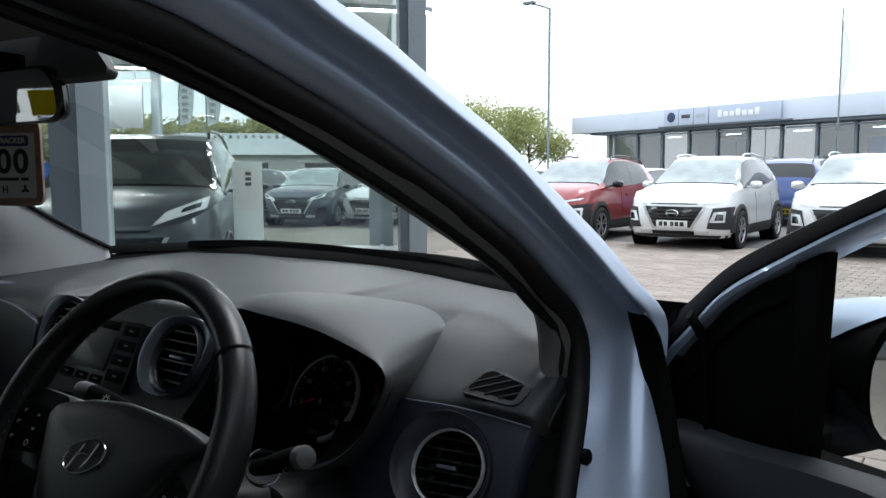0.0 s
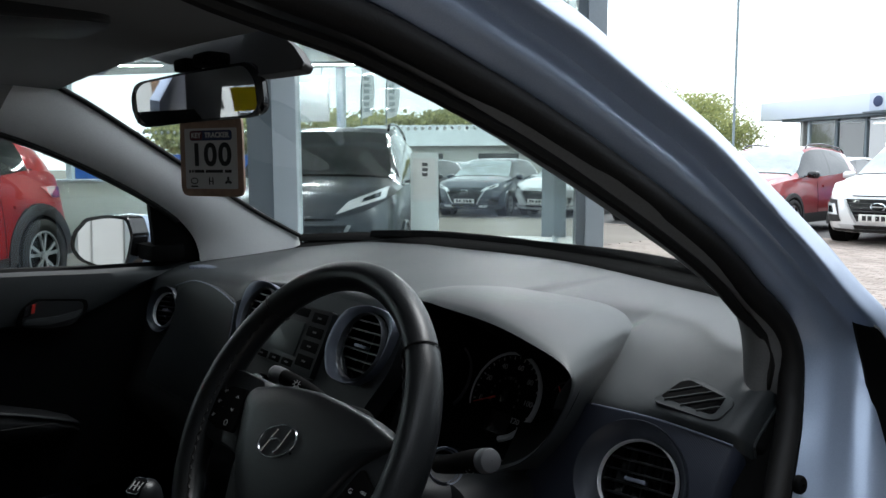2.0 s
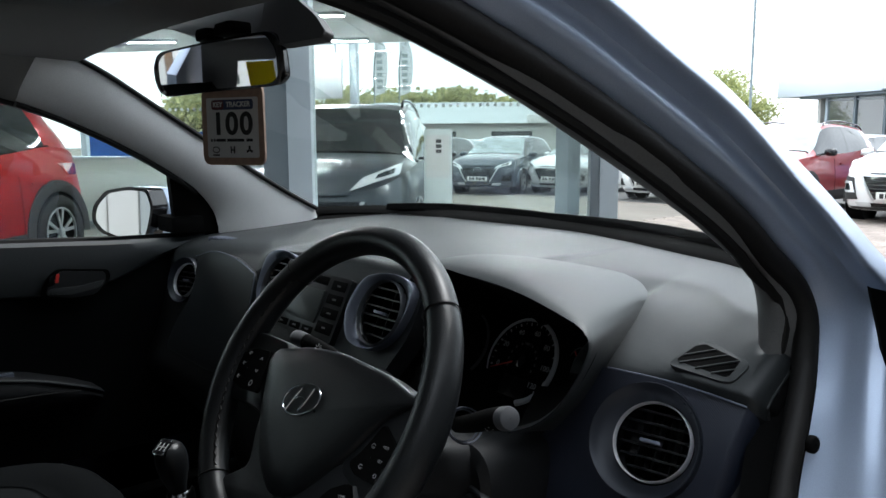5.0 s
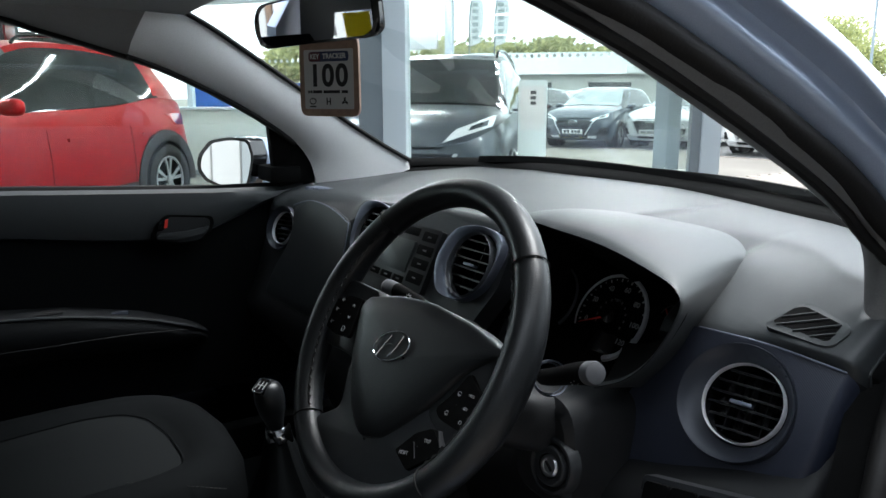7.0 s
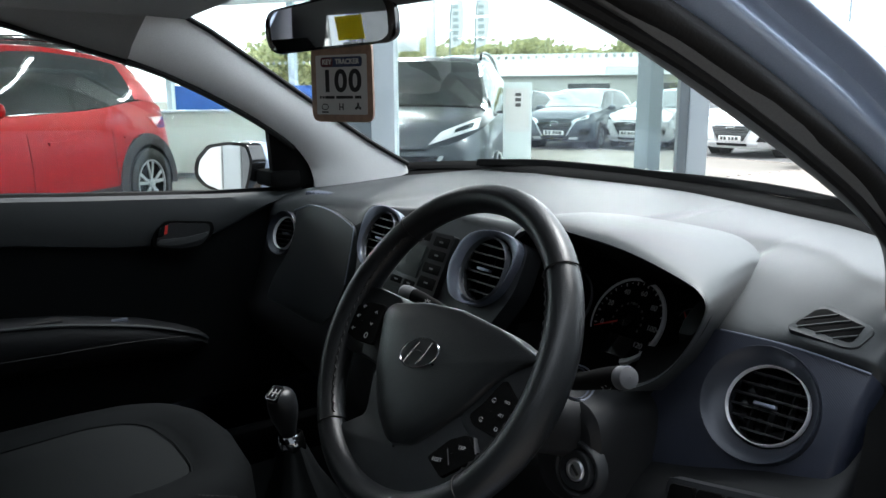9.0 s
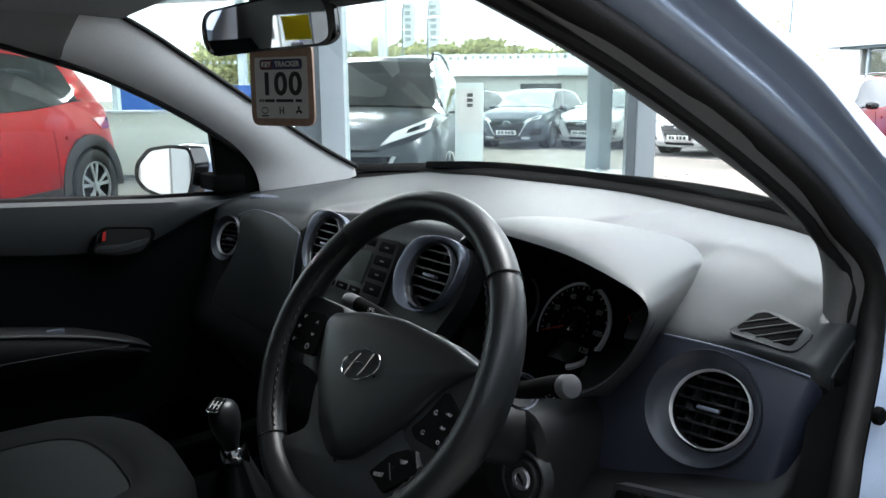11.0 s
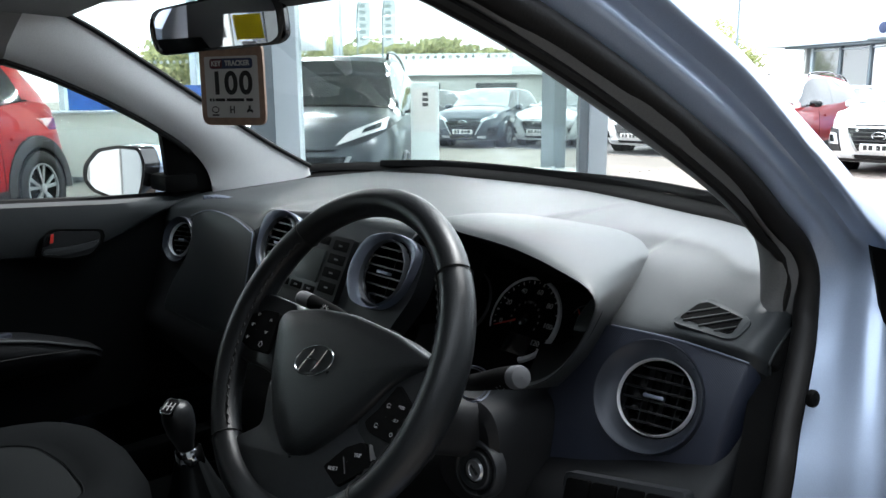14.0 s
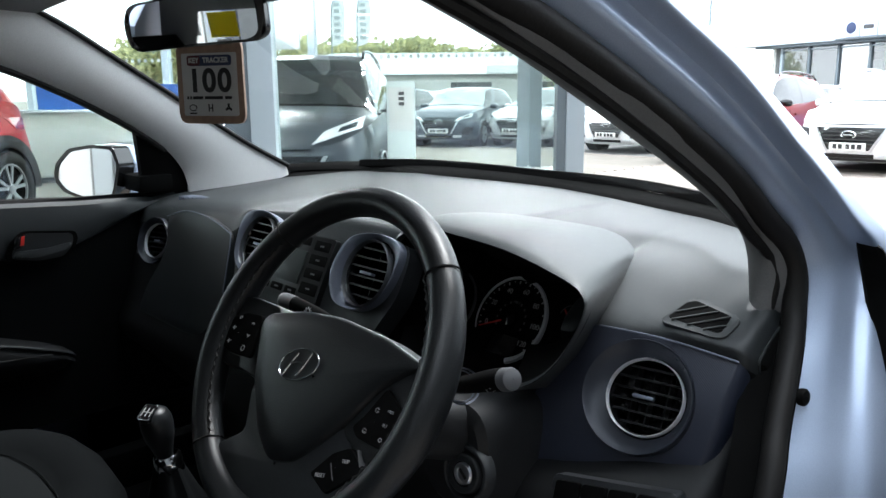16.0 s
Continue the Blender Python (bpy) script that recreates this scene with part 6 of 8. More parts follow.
dplate("door_shell", [(-0.045, 0.33), (1.00, 0.33), (1.02, 0.85), (0.26, 0.875), (0.0, 0.89), (-0.055, 0.88)], -0.05, 0.07, M["paint_blue"])
dplate("inner_panel", [(-0.050, 0.33), (1.00, 0.33), (1.00, 0.94), (0.26, 0.955), (0.15, 0.95), (0.0, 0.945), (-0.060, 0.93)], 0.0, 0.06, M["black_matt"], "black door panel", 0.006, 0.01)
bm = bmesh.new()
grid(bm, [[(u, a, 0.002), (u, a - 0.001, 0.020), (u, a - 0.006, 0.034), (u, lerp(a, b, 0.45), 0.044), (u, b, 0.046), (u, b - 0.03, 0.034), (u, b - 0.06, 0.001)] for u, a, b in ((0.004, 0.950, 0.945), (0.03, 0.951, 0.932), (0.06, 0.951, 0.914), (0.09, 0.952, 0.896), (0.14, 0.957, 0.880), (0.20, 0.966, 0.872), (0.27, 0.972, 0.868), (0.60, 0.966, 0.865), (0.98, 0.950, 0.86))])
part("door_top_trim", bm, M["dash_low"], ddoor, "charcoal door top trim")
edge = smooth_line([(-0.050, 1.005, 0), (-0.031, 1.065, 0), (0.020, 1.112, 0), (0.078, 1.156, 0), (0.168, 1.201, 0), (0.258, 1.242, 0), (0.42, 1.310, 0), (0.62, 1.375, 0), (0.86, 1.400, 0), (0.98, 1.37, 0), (1.01, 1.20, 0), (1.02, 0.93, 0)], 70)
inner = smooth_line([(-0.042, 0.985, 0), (-0.020, 1.012, 0), (0.012, 1.046, 0), (0.063, 1.099, 0), (0.120, 1.136, 0), (0.260, 1.209, 0), (0.42, 1.275, 0), (0.62, 1.335, 0), (0.83, 1.352, 0), (0.92, 1.33, 0), (0.945, 1.18, 0), (0.95, 0.93, 0)], 70)
bm = bmesh.new()
grid(bm, [[e + Vector((0, 0, -0.05)), e + Vector((0, 0, -0.006)), e.lerp(i, 0.06), e.lerp(i, 0.30) + Vector((0, 0, 0.004)), e.lerp(i, 0.54) + Vector((0, 0, 0.003)), e.lerp(i, 0.58) + Vector((0, 0, -0.006))] for e, i in zip(edge, inner)])
part("frame_seal", bm, M["seal"], ddoor, "black rubber on the door frame")
bm = bmesh.new()
grid(bm, [[e.lerp(i, 0.50) + Vector((0, 0, -0.012)), e.lerp(i, 0.57) + Vector((0, 0, -0.002)), e.lerp(i, 0.66) + Vector((0, 0, 0.006)), e.lerp(i, 0.78) + Vector((0, 0, 0.008)), e.lerp(i, 0.92) + Vector((0, 0, 0.004)), i + Vector((0, 0, -0.01)), i + Vector((0, 0, -0.05))] for e, i in zip(edge, inner)])
part("window_frame", bm, M["paint_blue"], ddoor, "ice-blue painted window frame")
dplate("mirror_triangle", [(-0.040, 0.94), (-0.030, 1.00), (0.012, 1.045), (0.063, 1.098), (0.120, 1.135), (0.165, 1.155), (0.160, 0.95)], -0.004, 0.03, M["black_matt"], "black mirror corner trim")
dplate("window_channel", [(0.160, 1.160), (0.194, 1.175), (0.185, 0.95), (0.163, 0.95)], -0.002, 0.02, M["black_matt"], "", 0.004)
dplate("door_edge_seal", [(-0.052, 0.60), (-0.046, 0.84), (-0.052, 0.95), (-0.046, 1.018), (-0.031, 1.070), (-0.012, 1.085), (-0.010, 1.02), (-0.022, 0.97), (0.0, 0.94), (0.0, 0.60)], 0.003, 0.04, M["black_matt"], "black rubber along the door edge", 0.0)
dplate("triangle_moulding", [(0.004, 1.00), (0.050, 1.062), (0.100, 1.105), (0.150, 1.125), (0.150, 1.119), (0.101, 1.098), (0.053, 1.055), (0.008, 0.995)], 0.0, 0.01, M["black_matt"], "", 0.0015)
bm = bmesh.new()
bm.faces.new([bm.verts.new(v) for v in ((0.185, 0.93, -0.02), (0.94, 0.93, -0.02), (0.93, 1.33, -0.02), (0.62, 1.335, -0.02), (0.42, 1.275, -0.02), (0.262, 1.21, -0.02), (0.19, 1.172, -0.02))])
dg = part("window_glass", bm, M["glass_side"], ddoor, smooth=False)
dg.visible_shadow = False
# its mirror, seen through the glass
def shell_ring(u, grow, a):
    k = 0.62 + 0.38 * math.sin(math.pi * min(0.5, 0.12 + 2.6 * u))
    return (u, 1.010 + (0.090 + grow) * k * math.copysign(abs(math.sin(a)) ** 0.8, math.sin(a)), -0.225 - (0.105 + grow) * (0.8 + 0.2 * k) * math.cos(a))


bm = bmesh.new()
grid(bm, [[shell_ring(lerp(0.02, 0.155, k / 8), 0.0, 2 * math.pi * i / 28) for i in range(28)] for k in range(9)], close_v=True, caps=True)
mh = part("door_mirror", bm, M["black_matt"], ddoor, "black door mirror body with a blue cap")
bm = bmesh.new()
rows = []
for k in range(12):
    u = lerp(0.018, 0.158, k / 11)
    lim = math.asin(min(0.96, max(-0.12, (0.030 + (u - 0.09) * 0.78) / 0.09)))
    rows.append([shell_ring(u, 0.004, lerp(math.pi - lim, -0.2, i / 16)) for i in range(17)])
grid(bm, rows)
part("mirror_cap", bm, M["paint_blue"], mh, "glossy ice-blue mirror cap")
bm = bmesh.new()
vs = [bm.verts.new((0.158, 1.010 + (p[1] - 1.010) * 0.90, -0.225 + (p[2] + 0.225) * 0.92)) for p in [shell_ring(0.15, 0.0, 2 * math.pi * i / 28) for i in range(28)]]
bm.faces.new(vs)
part("mirror_glass", bm, M["mirror"], mh, smooth=False)
dplate("mirror_arm", [(0.02, 0.935), (0.14, 0.925), (0.15, 0.965), (0.03, 0.975)], -0.03, 0.16, M["black_matt"], "", 0.006, 0.01)
bm = bmesh.new()
for z in (0.88, 0.55):
    box(bm, (0.735, 0.505, z), (0.785, 0.575, z + 0.06), 0.008)
part("door_hinge", bm, M["paint_blue"], hatch)
# strip flattened and made near black so the hinge gap stays dark
bm = bmesh.new()
sweep(bm, smooth_line([(0.762, 0.520, 1.088), (0.780, 0.535, 1.040), (0.784, 0.533, 0.95), (0.789, 0.526, 0.86), (0.792, 0.506, 0.6)], 20), ring(8, 0.004, 0.014), up=(0, 1, 0))
part("hinge_seal", bm, M["black_matt"], hatch)

# passenger seat
seat = new("passenger_seat")
seat.parent = hatch
seat["label"] = "black fabric passenger seat with a grey insert"
CUSH = [(-0.600, -0.50), (-0.625, -0.25), (-0.620, -0.12), (-0.585, -0.04), (-0.500, 0.005), (-0.360, 0.022), (-0.240, 0.012), (-0.165, -0.03), (-0.135, -0.12), (-0.130, -0.30), (-0.150, -0.50)]
co = rounded(CUSH, 0.03, 4)
bm = bmesh.new()
dome(bm, co, (-0.375, -0.24), [(0.97, 0.42), (1.0, 0.46), (1.015, 0.54), (1.0, 0.590), (0.95, 0.618), (0.86, 0.630), (0.74, 0.628), (0.66, 0.618), (0.62, 0.612), (0.4, 0.612), (0.02, 0.612)])
part("cushion", bm, M["fabric"], seat)
bm = bmesh.new()
INS = rounded([(-0.485, -0.48), (-0.530, -0.22), (-0.515, -0.15), (-0.470, -0.112), (-0.369, -0.092), (-0.250, -0.092), (-0.195, -0.115), (-0.185, -0.17), (-0.23, -0.48)], 0.03, 4)
dome(bm, INS, (-0.36, -0.26), [(1.03, 0.606), (1.0, 0.616), (0.96, 0.6195), (0.5, 0.621), (0.02, 0.621)])
part("cushion_insert", bm, M["fabric_grey"], seat, "dark grey woven insert")
bm = bmesh.new()
tube(bm, [(x, y, 0.6205) for x, y in INS], 0.002, 5, closed=True)
part("piping", bm, M["fabric"], seat)
bm = bmesh.new()
for k in range(22):
    t = k / 21
    p = Vector((lerp(-0.20, -0.125, t), lerp(-0.195, -0.06, t) , lerp(0.628, 0.612, t)))
    box(bm, (-0.0025, -0.0006, -0.0005), (0.0025, 0.0006, 0.0010), 0, Matrix.Translation(p) @ pose(0, 0, 0, 0, 0, 61))
part("stitching", bm, M["thread"], seat, smooth=False)


def seat_back(cx, seat_ob):
    bm = bmesh.new()
    rows = []
    for z, y, w, d in ((0.52, -0.50, 0.235, 0.07), (0.62, -0.53, 0.245, 0.075), (0.80, -0.59, 0.240, 0.065), (0.95, -0.64, 0.215, 0.055), (1.05, -0.67, 0.18, 0.045), (1.10, -0.69, 0.13, 0.03)):
        rows.append([(cx + w * math.copysign(abs(math.cos(a)) ** 0.5, math.cos(a)), y + d * math.copysign(abs(math.sin(a)) ** 0.6, math.sin(a)) - 0.02 * math.cos(a) ** 2 * -1, z) for a in [2 * math.pi * i / 28 for i in range(28)]])
    grid(bm, rows, close_v=True, caps=True)
    part("backrest", bm, M["fabric"], seat_ob)
    bm = bmesh.new()
    rows = []
    for z, y, w, d in ((1.13, -0.705, 0.11, 0.03), (1.16, -0.71, 0.13, 0.045), (1.26, -0.73, 0.125, 0.045), (1.31, -0.74, 0.09, 0.025)):
        rows.append([(cx + w * math.copysign(abs(math.cos(a)) ** 0.6, math.cos(a)), y + d * math.copysign(abs(math.sin(a)) ** 0.7, math.sin(a)), z) for a in [2 * math.pi * i / 24 for i in range(24)]])
    grid(bm, rows, close_v=True, caps=True)
    tube(bm, [(cx - 0.05, -0.69, 1.06), (cx - 0.05, -0.71, 1.15)], 0.006, 8)
    tube(bm, [(cx + 0.05, -0.69, 1.06), (cx + 0.05, -0.71, 1.15)], 0.006, 8)
    part("head_restraint", bm, M["fabric"], seat_ob)


seat_back(-0.37, seat)
dseat = new("driver_seat")
dseat.parent = hatch
dseat["label"] = "black fabric driver's seat"
bm = bmesh.new()
dome(bm, [(-x, y - 0.02) for x, y in co], (0.375, -0.26), [(0.97, 0.42), (1.0, 0.46), (1.015, 0.54), (1.0, 0.585), (0.9, 0.615), (0.7, 0.615), (0.02, 0.60)])
part("cushion", bm, M["fabric"], dseat)
seat_back(0.37, dseat)
rseat = new("rear_seat")
rseat.parent = hatch
bm = bmesh.new()
box(bm, (-0.62, -1.30, 0.40), (0.62, -0.95, 0.60), 0.05)
box(bm, (-0.62, -1.42, 0.58), (0.62, -1.30, 1.05), 0.05)
for x in (-0.35, 0.35):
    box(bm, (x - 0.11, -1.43, 1.06), (x + 0.11, -1.35, 1.20), 0.03)
part("bench", bm, M["fabric"], rseat, "black rear bench seat")

# tunnel and gear lever
bm = bmesh.new()
box(bm, (-0.115, -0.55, 0.30), (0.075, 0.22, 0.56), 0.03)
part("centre_console", bm, M["dash_low"], hatch)
bm = bmesh.new()
rows = []
for z, w, l, y in ((0.555, 0.075, 0.10, 0.03), (0.60, 0.062, 0.080, 0.022), (0.64, 0.046, 0.056, 0.014), (0.68, 0.032, 0.036, 0.008), (0.722, 0.020, 0.021, 0.003)):
    rows.append([(-0.03 + w * math.cos(a) * (1 + 0.06 * math.sin(9 * a)), y + l * math.sin(a) * (1 + 0.06 * math.cos(7 * a)), z + 0.004 * math.sin(6 * a)) for a in [2 * math.pi * i / 40 for i in range(40)]])
grid(bm, rows, close_v=True)
gear = new("gear_lever")
gear.parent = hatch
gear["label"] = "black gear knob with a chrome collar over a gaiter"
part("gaiter", bm, M["fabric"], gear)
bm = bmesh.new()
lathe(bm, [(0.019, -0.010), (0.0205, -0.004), (0.0195, 0.010), (0.016, 0.014)], frame_of((-0.03, 0.002, 0.731), (0, -0.12, 1)), n=28)
part("collar", bm, M["chrome"], gear)
km = frame_of((-0.03, -0.002, 0.742), (0.02, -0.16, 1))
bm = bmesh.new()
lathe(bm, [(0.013, -0.004), (0.015, 0.006), (0.019, 0.018), (0.0245, 0.034), (0.027, 0.050), (0.0262, 0.064), (0.022, 0.074), (0.014, 0.080), (0.001, 0.082)], km @ Matrix.Diagonal((0.78, 0.86, 0.96, 1)), n=32)
part("knob", bm, M["leather"], gear)
cm2 = frame_of(km @ Vector((0.003, -0.010, 0.0775)), (0.28, -0.50, 1))
bm = bmesh.new()
prism(bm, rounded([(-0.010, -0.013), (0.010, -0.013), (0.010, 0.013), (-0.010, 0.013)], 0.005), cm2, 0.008, 0.001)
part("shift_cap", bm, M["black_gloss"], gear)
bm = bmesh.new()
tube(bm, [cm2 @ Vector((x, y, 0.0)) for x, y in rounded([(-0.0102, -0.0132), (0.0102, -0.0132), (0.0102, 0.0132), (-0.0102, 0.0132)], 0.005)], 0.0008, 6, closed=True)
part("cap_rim", bm, M["chrome"], gear)
bm = bmesh.new()
for x in (-0.007, 0.0, 0.007):
    box(bm, (x - 0.0006, -0.007, 0), (x + 0.0006, 0.007, 0.0006), 0, cm2)
box(bm, (-0.007, -0.0006, 0), (0.007, 0.0006, 0.0006), 0, cm2)
part("shift_marks", bm, M["white_mark"], gear, smooth=False)

# body shell
bm = bmesh.new()
grid(bm, [[(x * (0.62 if y < -0.1 else 0.60), y, z - 0.045 * (x ** 2) + (0.02 if x < 0 else -0.012) * abs(x)) for x in [-1 + 0.1 * i for i in range(21)]] for y, z in ((-1.80, 1.40), (-1.7, 1.445), (-1.4, 1.475), (-0.9, 1.495), (-0.4, 1.495), (-0.1, 1.485), (0.03, 1.475), (0.13, 1.462))])
part("roof", bm, M["paint_blue"], hatch)
bm = bmesh.new()
box(bm, (-0.74, -1.75, 0.26), (0.74, 0.95, 0.30), 0.01)
part("floor_pan", bm, M["black_matt"], hatch)
bm = bmesh.new()
box(bm, (-0.688, -0.9, 0.30), (0.688, 0.80, 0.375), 0.02)
box(bm, (-0.733, -0.62, 0.30), (-0.680, 0.50, 0.46), 0.02)
part("carpet", bm, M["fabric"], hatch, "black carpet")
bm = bmesh.new()
grid(bm, [[(x * (0.70 - 0.10 * max(0, (y - 0.9) / 0.85) ** 2), y, z - 0.06 * x ** 2) for x in [-1 + 0.1 * i for i in range(21)]] for y, z in ((0.86, 1.045), (0.95, 1.035), (1.15, 1.010), (1.35, 0.975), (1.52, 0.925), (1.64, 0.865), (1.70, 0.80))])
part("bonnet", bm, M["paint_blue"], hatch)
for s in (1, -1):
    bm = bmesh.new()
    rows = []
    for y, zt, xo in ((0.575, 1.005, 0.79), (0.70, 1.02, 0.81), (0.90, 1.015, 0.82), (1.15, 0.985, 0.82), (1.40, 0.94, 0.80), (1.58, 0.87, 0.745), (1.70, 0.78, 0.65)):
        rows.append([(s * (xo - 0.13), y, zt + 0.012), (s * (xo - 0.06), y, zt), (s * (xo - 0.015), y, zt - 0.05), (s * xo, y, zt - 0.16), (s * xo, y, zt - 0.30), (s * (xo - 0.01), y, 0.40 if abs(y - 1.05) > 0.33 else 0.64), (s * (xo - 0.03), y, 0.30 if abs(y - 1.05) > 0.33 else 0.63)])
    grid(bm, rows)
    part("front_wing", bm, M["paint_blue"], hatch)
    bm = bmesh.new()
    rows = []
    for y, zt, xo in ((-0.70 if s < 0 else -0.58, 1.0, 0.80), (-1.0, 1.01, 0.815), (-1.3, 1.02, 0.82), (-1.6, 1.02, 0.80), (-1.80, 1.0, 0.72)):
        rows.append([(s * (xo - 0.06), y, zt), (s * (xo - 0.01), y, zt - 0.06), (s * xo, y, zt - 0.25), (s * (xo - 0.01), y, 0.40 if abs(y + 1.33) > 0.31 else 0.64), (s * (xo - 0.03), y, 0.30 if abs(y + 1.33) > 0.31 else 0.63)])
    grid(bm, rows)
    part("rear_side_panel", bm, M["paint_blue"], hatch)
    bm = bmesh.new()
    sweep(bm, smooth_line([(s * 0.745, -1.72, 1.0), (s * 0.70, -1.66, 1.2), (s * 0.63, -1.55, 1.42)], 8), [(-0.20, -0.015), (0.20, -0.015), (0.20, 0.015), (-0.20, 0.015)], up=(s, 0, 0))
    part("rear_pillar", bm, M["paint_blue"], hatch)
    bm = bmesh.new()
    sweep(bm, smooth_line([(s * 0.735, -0.60, 0.35), (s * 0.735, -0.61, 1.0), (s * 0.70, -0.63, 1.2), (s * 0.64, -0.64, 1.42)], 10), [(-0.055, -0.02), (0.055, -0.02), (0.055, 0.02), (-0.055, 0.02)], up=(s, 0, 0))
    part("centre_pillar", bm, M["liner_dark"], hatch)
    bm = bmesh.new()
    bm.faces.new([bm.verts.new(v) for v in ((s * 0.755, -0.66, 1.0), (s * 0.755, -1.66, 1.02), (s * 0.66, -1.52, 1.38), (s * 0.665, -0.66, 1.41))])
    g2 = part("rear_side_glass", bm, M["glass_side"], hatch, smooth=False)
    g2.visible_shadow = False
    bm = bmesh.new()
    box(bm, (s * 0.74 - 0.05, -0.62, 0.28), (s * 0.74 + 0.05, 0.50, 0.37), 0.02)
    part("sill", bm, M["paint_blue"], hatch)
    for y in (1.05, -1.33):
        make_wheel(hatch, s * 0.80, y, 0.285, s, M["alloy"])
        bm = bmesh.new()
        lathe(bm, [(0.33, 0.02), (0.33, -0.22), (0.02, -0.22)], pose(s * 0.77, y, 0.30, 0, 90 * s, 0), n=28)
        part("wheel_well", bm, M["black_matt"], hatch)
bm = bmesh.new()
grid(bm, [[(x * 0.66, 1.74 - 0.12 * x ** 4 - 0.04 * abs(t - 0.4), lerp(0.28, 0.80, t)) for x in [-1 + 0.1 * i for i in range(21)]] for t in (0, 0.2, 0.4, 0.6, 0.8, 1.0)])
part("front_bumper", bm, M["paint_blue"], hatch)
bm = bmesh.new()
grid(bm, [[(x * 0.74, -1.86 + 0.10 * x ** 4 + 0.05 * abs(t - 0.4) + (0.10 * (t - 0.8) / 0.2 if t > 0.8 else 0), lerp(0.30, 1.02, t)) for x in [-1 + 0.1 * i for i in range(21)]] for t in (0, 0.2, 0.4, 0.6, 0.8, 1.0)])
part("tailgate", bm, M["paint_blue"], hatch)
bm = bmesh.new()
bm.faces.new([bm.verts.new(v) for v in ((-0.60, -1.74, 1.03), (0.60, -1.74, 1.03), (0.50, -1.65, 1.36), (-0.50, -1.65, 1.36))])
g3 = part("rear_window", bm, M["glass_side"], hatch, smooth=False)
g3.visible_shadow = False
bm = bmesh.new()
box(bm, (-0.74, -1.80, 0.30), (-0.70, 0.60, 0.36), 0.01)
box(bm, (-0.73, 0.45, 0.30), (0.73, 0.90, 0.34), 0.01)
grid(bm, [[(-0.73, y, z), (0.73, y, z)] for y, z in ((0.88, 1.04), (0.86, 0.70), (0.60, 0.34))])
part("bulkhead", bm, M["black_matt"], hatch)
# slips stuck inside the rear window, seen in the mirror
for x0, x1, z0, z1, key, lab in ((-0.465, -0.365, 1.265, 1.350, "yellow", "yellow card stuck inside the rear glass"), (-0.555, -0.500, 1.275, 1.315, "paper", "white card stuck inside the rear glass"), (-0.45, -0.40, 1.225, 1.258, "paper", "white card stuck inside the rear glass")):
    y0, y1 = -1.735 + (z0 - 1.03) * 0.27, -1.735 + (z1 - 1.03) * 0.27
    plate("window_slip", [(x0, y0, z0), (x1, y0, z0), (x1, y1, z1), (x0, y1, z1)], (0, 1, -0.27), 0.002, M[key], hatch, lab, 0.0)
bm = bmesh.new()
o = [(-0.70, -1.76, 1.0), (0.70, -1.76, 1.0), (0.60, -1.60, 1.43), (-0.60, -1.60, 1.43)]
i4 = [(-0.58, -1.735, 1.04), (0.58, -1.735, 1.04), (0.49, -1.645, 1.355), (-0.49, -1.645, 1.355)]
grid(bm, [o, i4], close_v=True)
part("rear_window_surround", bm, M["liner_dark"], hatch)

# ---- key fob board hanging from the mirror ----
tag = thing("key_tag", "tan plywood key tag with a white printed label", "key tag")
TN = Vector((0.42, -0.905, 0.0)).normalized()
tm = frame_of((0.0005, 0.0905, 1.2685), TN)
bm = bmesh.new()
prism(bm, rounded([(-0.0555, -0.0545), (0.0555, -0.0545), (0.0545, 0.0575), (-0.0545, 0.0575)], 0.014), tm, 0.004, 0.001)
part("board", bm, M["tag_wood"], tag)
bm = bmesh.new()
prism(bm, rounded([(-0.046, -0.044), (0.046, -0.044), (0.046, 0.040), (-0.046, 0.040)], 0.003), tm @ Matrix.Translation((0, 0, 0.0006)), 0.0008)
part("label_card", bm, M["paper"], tag)
bm = bmesh.new()
prism(bm, rounded([(-0.036, 0.023), (0.038, 0.023), (0.038, 0.037), (-0.036, 0.037)], 0.005), tm @ Matrix.Translation((0, 0, 0.0010)), 0.0005)
part("badge", bm, M["ink_blue"], tag)
bm = bmesh.new()
prism(bm, rounded([(-0.036, 0.0235), (-0.014, 0.0235), (-0.014, 0.0365), (-0.036, 0.0365)], 0.004), tm @ Matrix.Translation((0, 0, 0.0013)), 0.0004)
part("badge_end", bm, M["ink_red"], tag)
for x, text in ((-0.0240, "KEY"), (0.0125, "TRACKER")):
    words("badge_word", text, 0.0098, tm @ Matrix.Translation((x, 0.0300, 0.0020)), M["paper"], tag, "", 0.0003)
for x, digit in ((-0.0245, "1"), (0.0, "0"), (0.0255, "0")):
    words("digit", digit, 0.043, tm @ Matrix.Translation((x, 0.002, 0.0014)) @ Matrix.Diagonal((1.06, 1, 1, 1)), M["ink"], tag, "", 0.0012)
bm = bmesh.new()
for x0, x1 in ((-0.039, -0.036), (-0.034, -0.031), (-0.029, -0.012), (-0.009, 0.021), (0.025, 0.036)):
    box(bm, (x0, -0.0215, 0.0011), (x1, -0.0175, 0.0016), 0, tm)
part("name_bars", bm, M["ink"], tag, smooth=False)
bm = bmesh.new()
tube(bm, [tm @ Vector((-0.030 + 0.006 * math.cos(a), -0.033 + 0.004 * math.sin(a), 0.0014)) for a in [2 * math.pi * i / 20 for i in range(20)]], 0.0007, 4, closed=True)
box(bm, (-0.036, -0.0415, 0.0011), (-0.024, -0.0395, 0.0016), 0, tm)
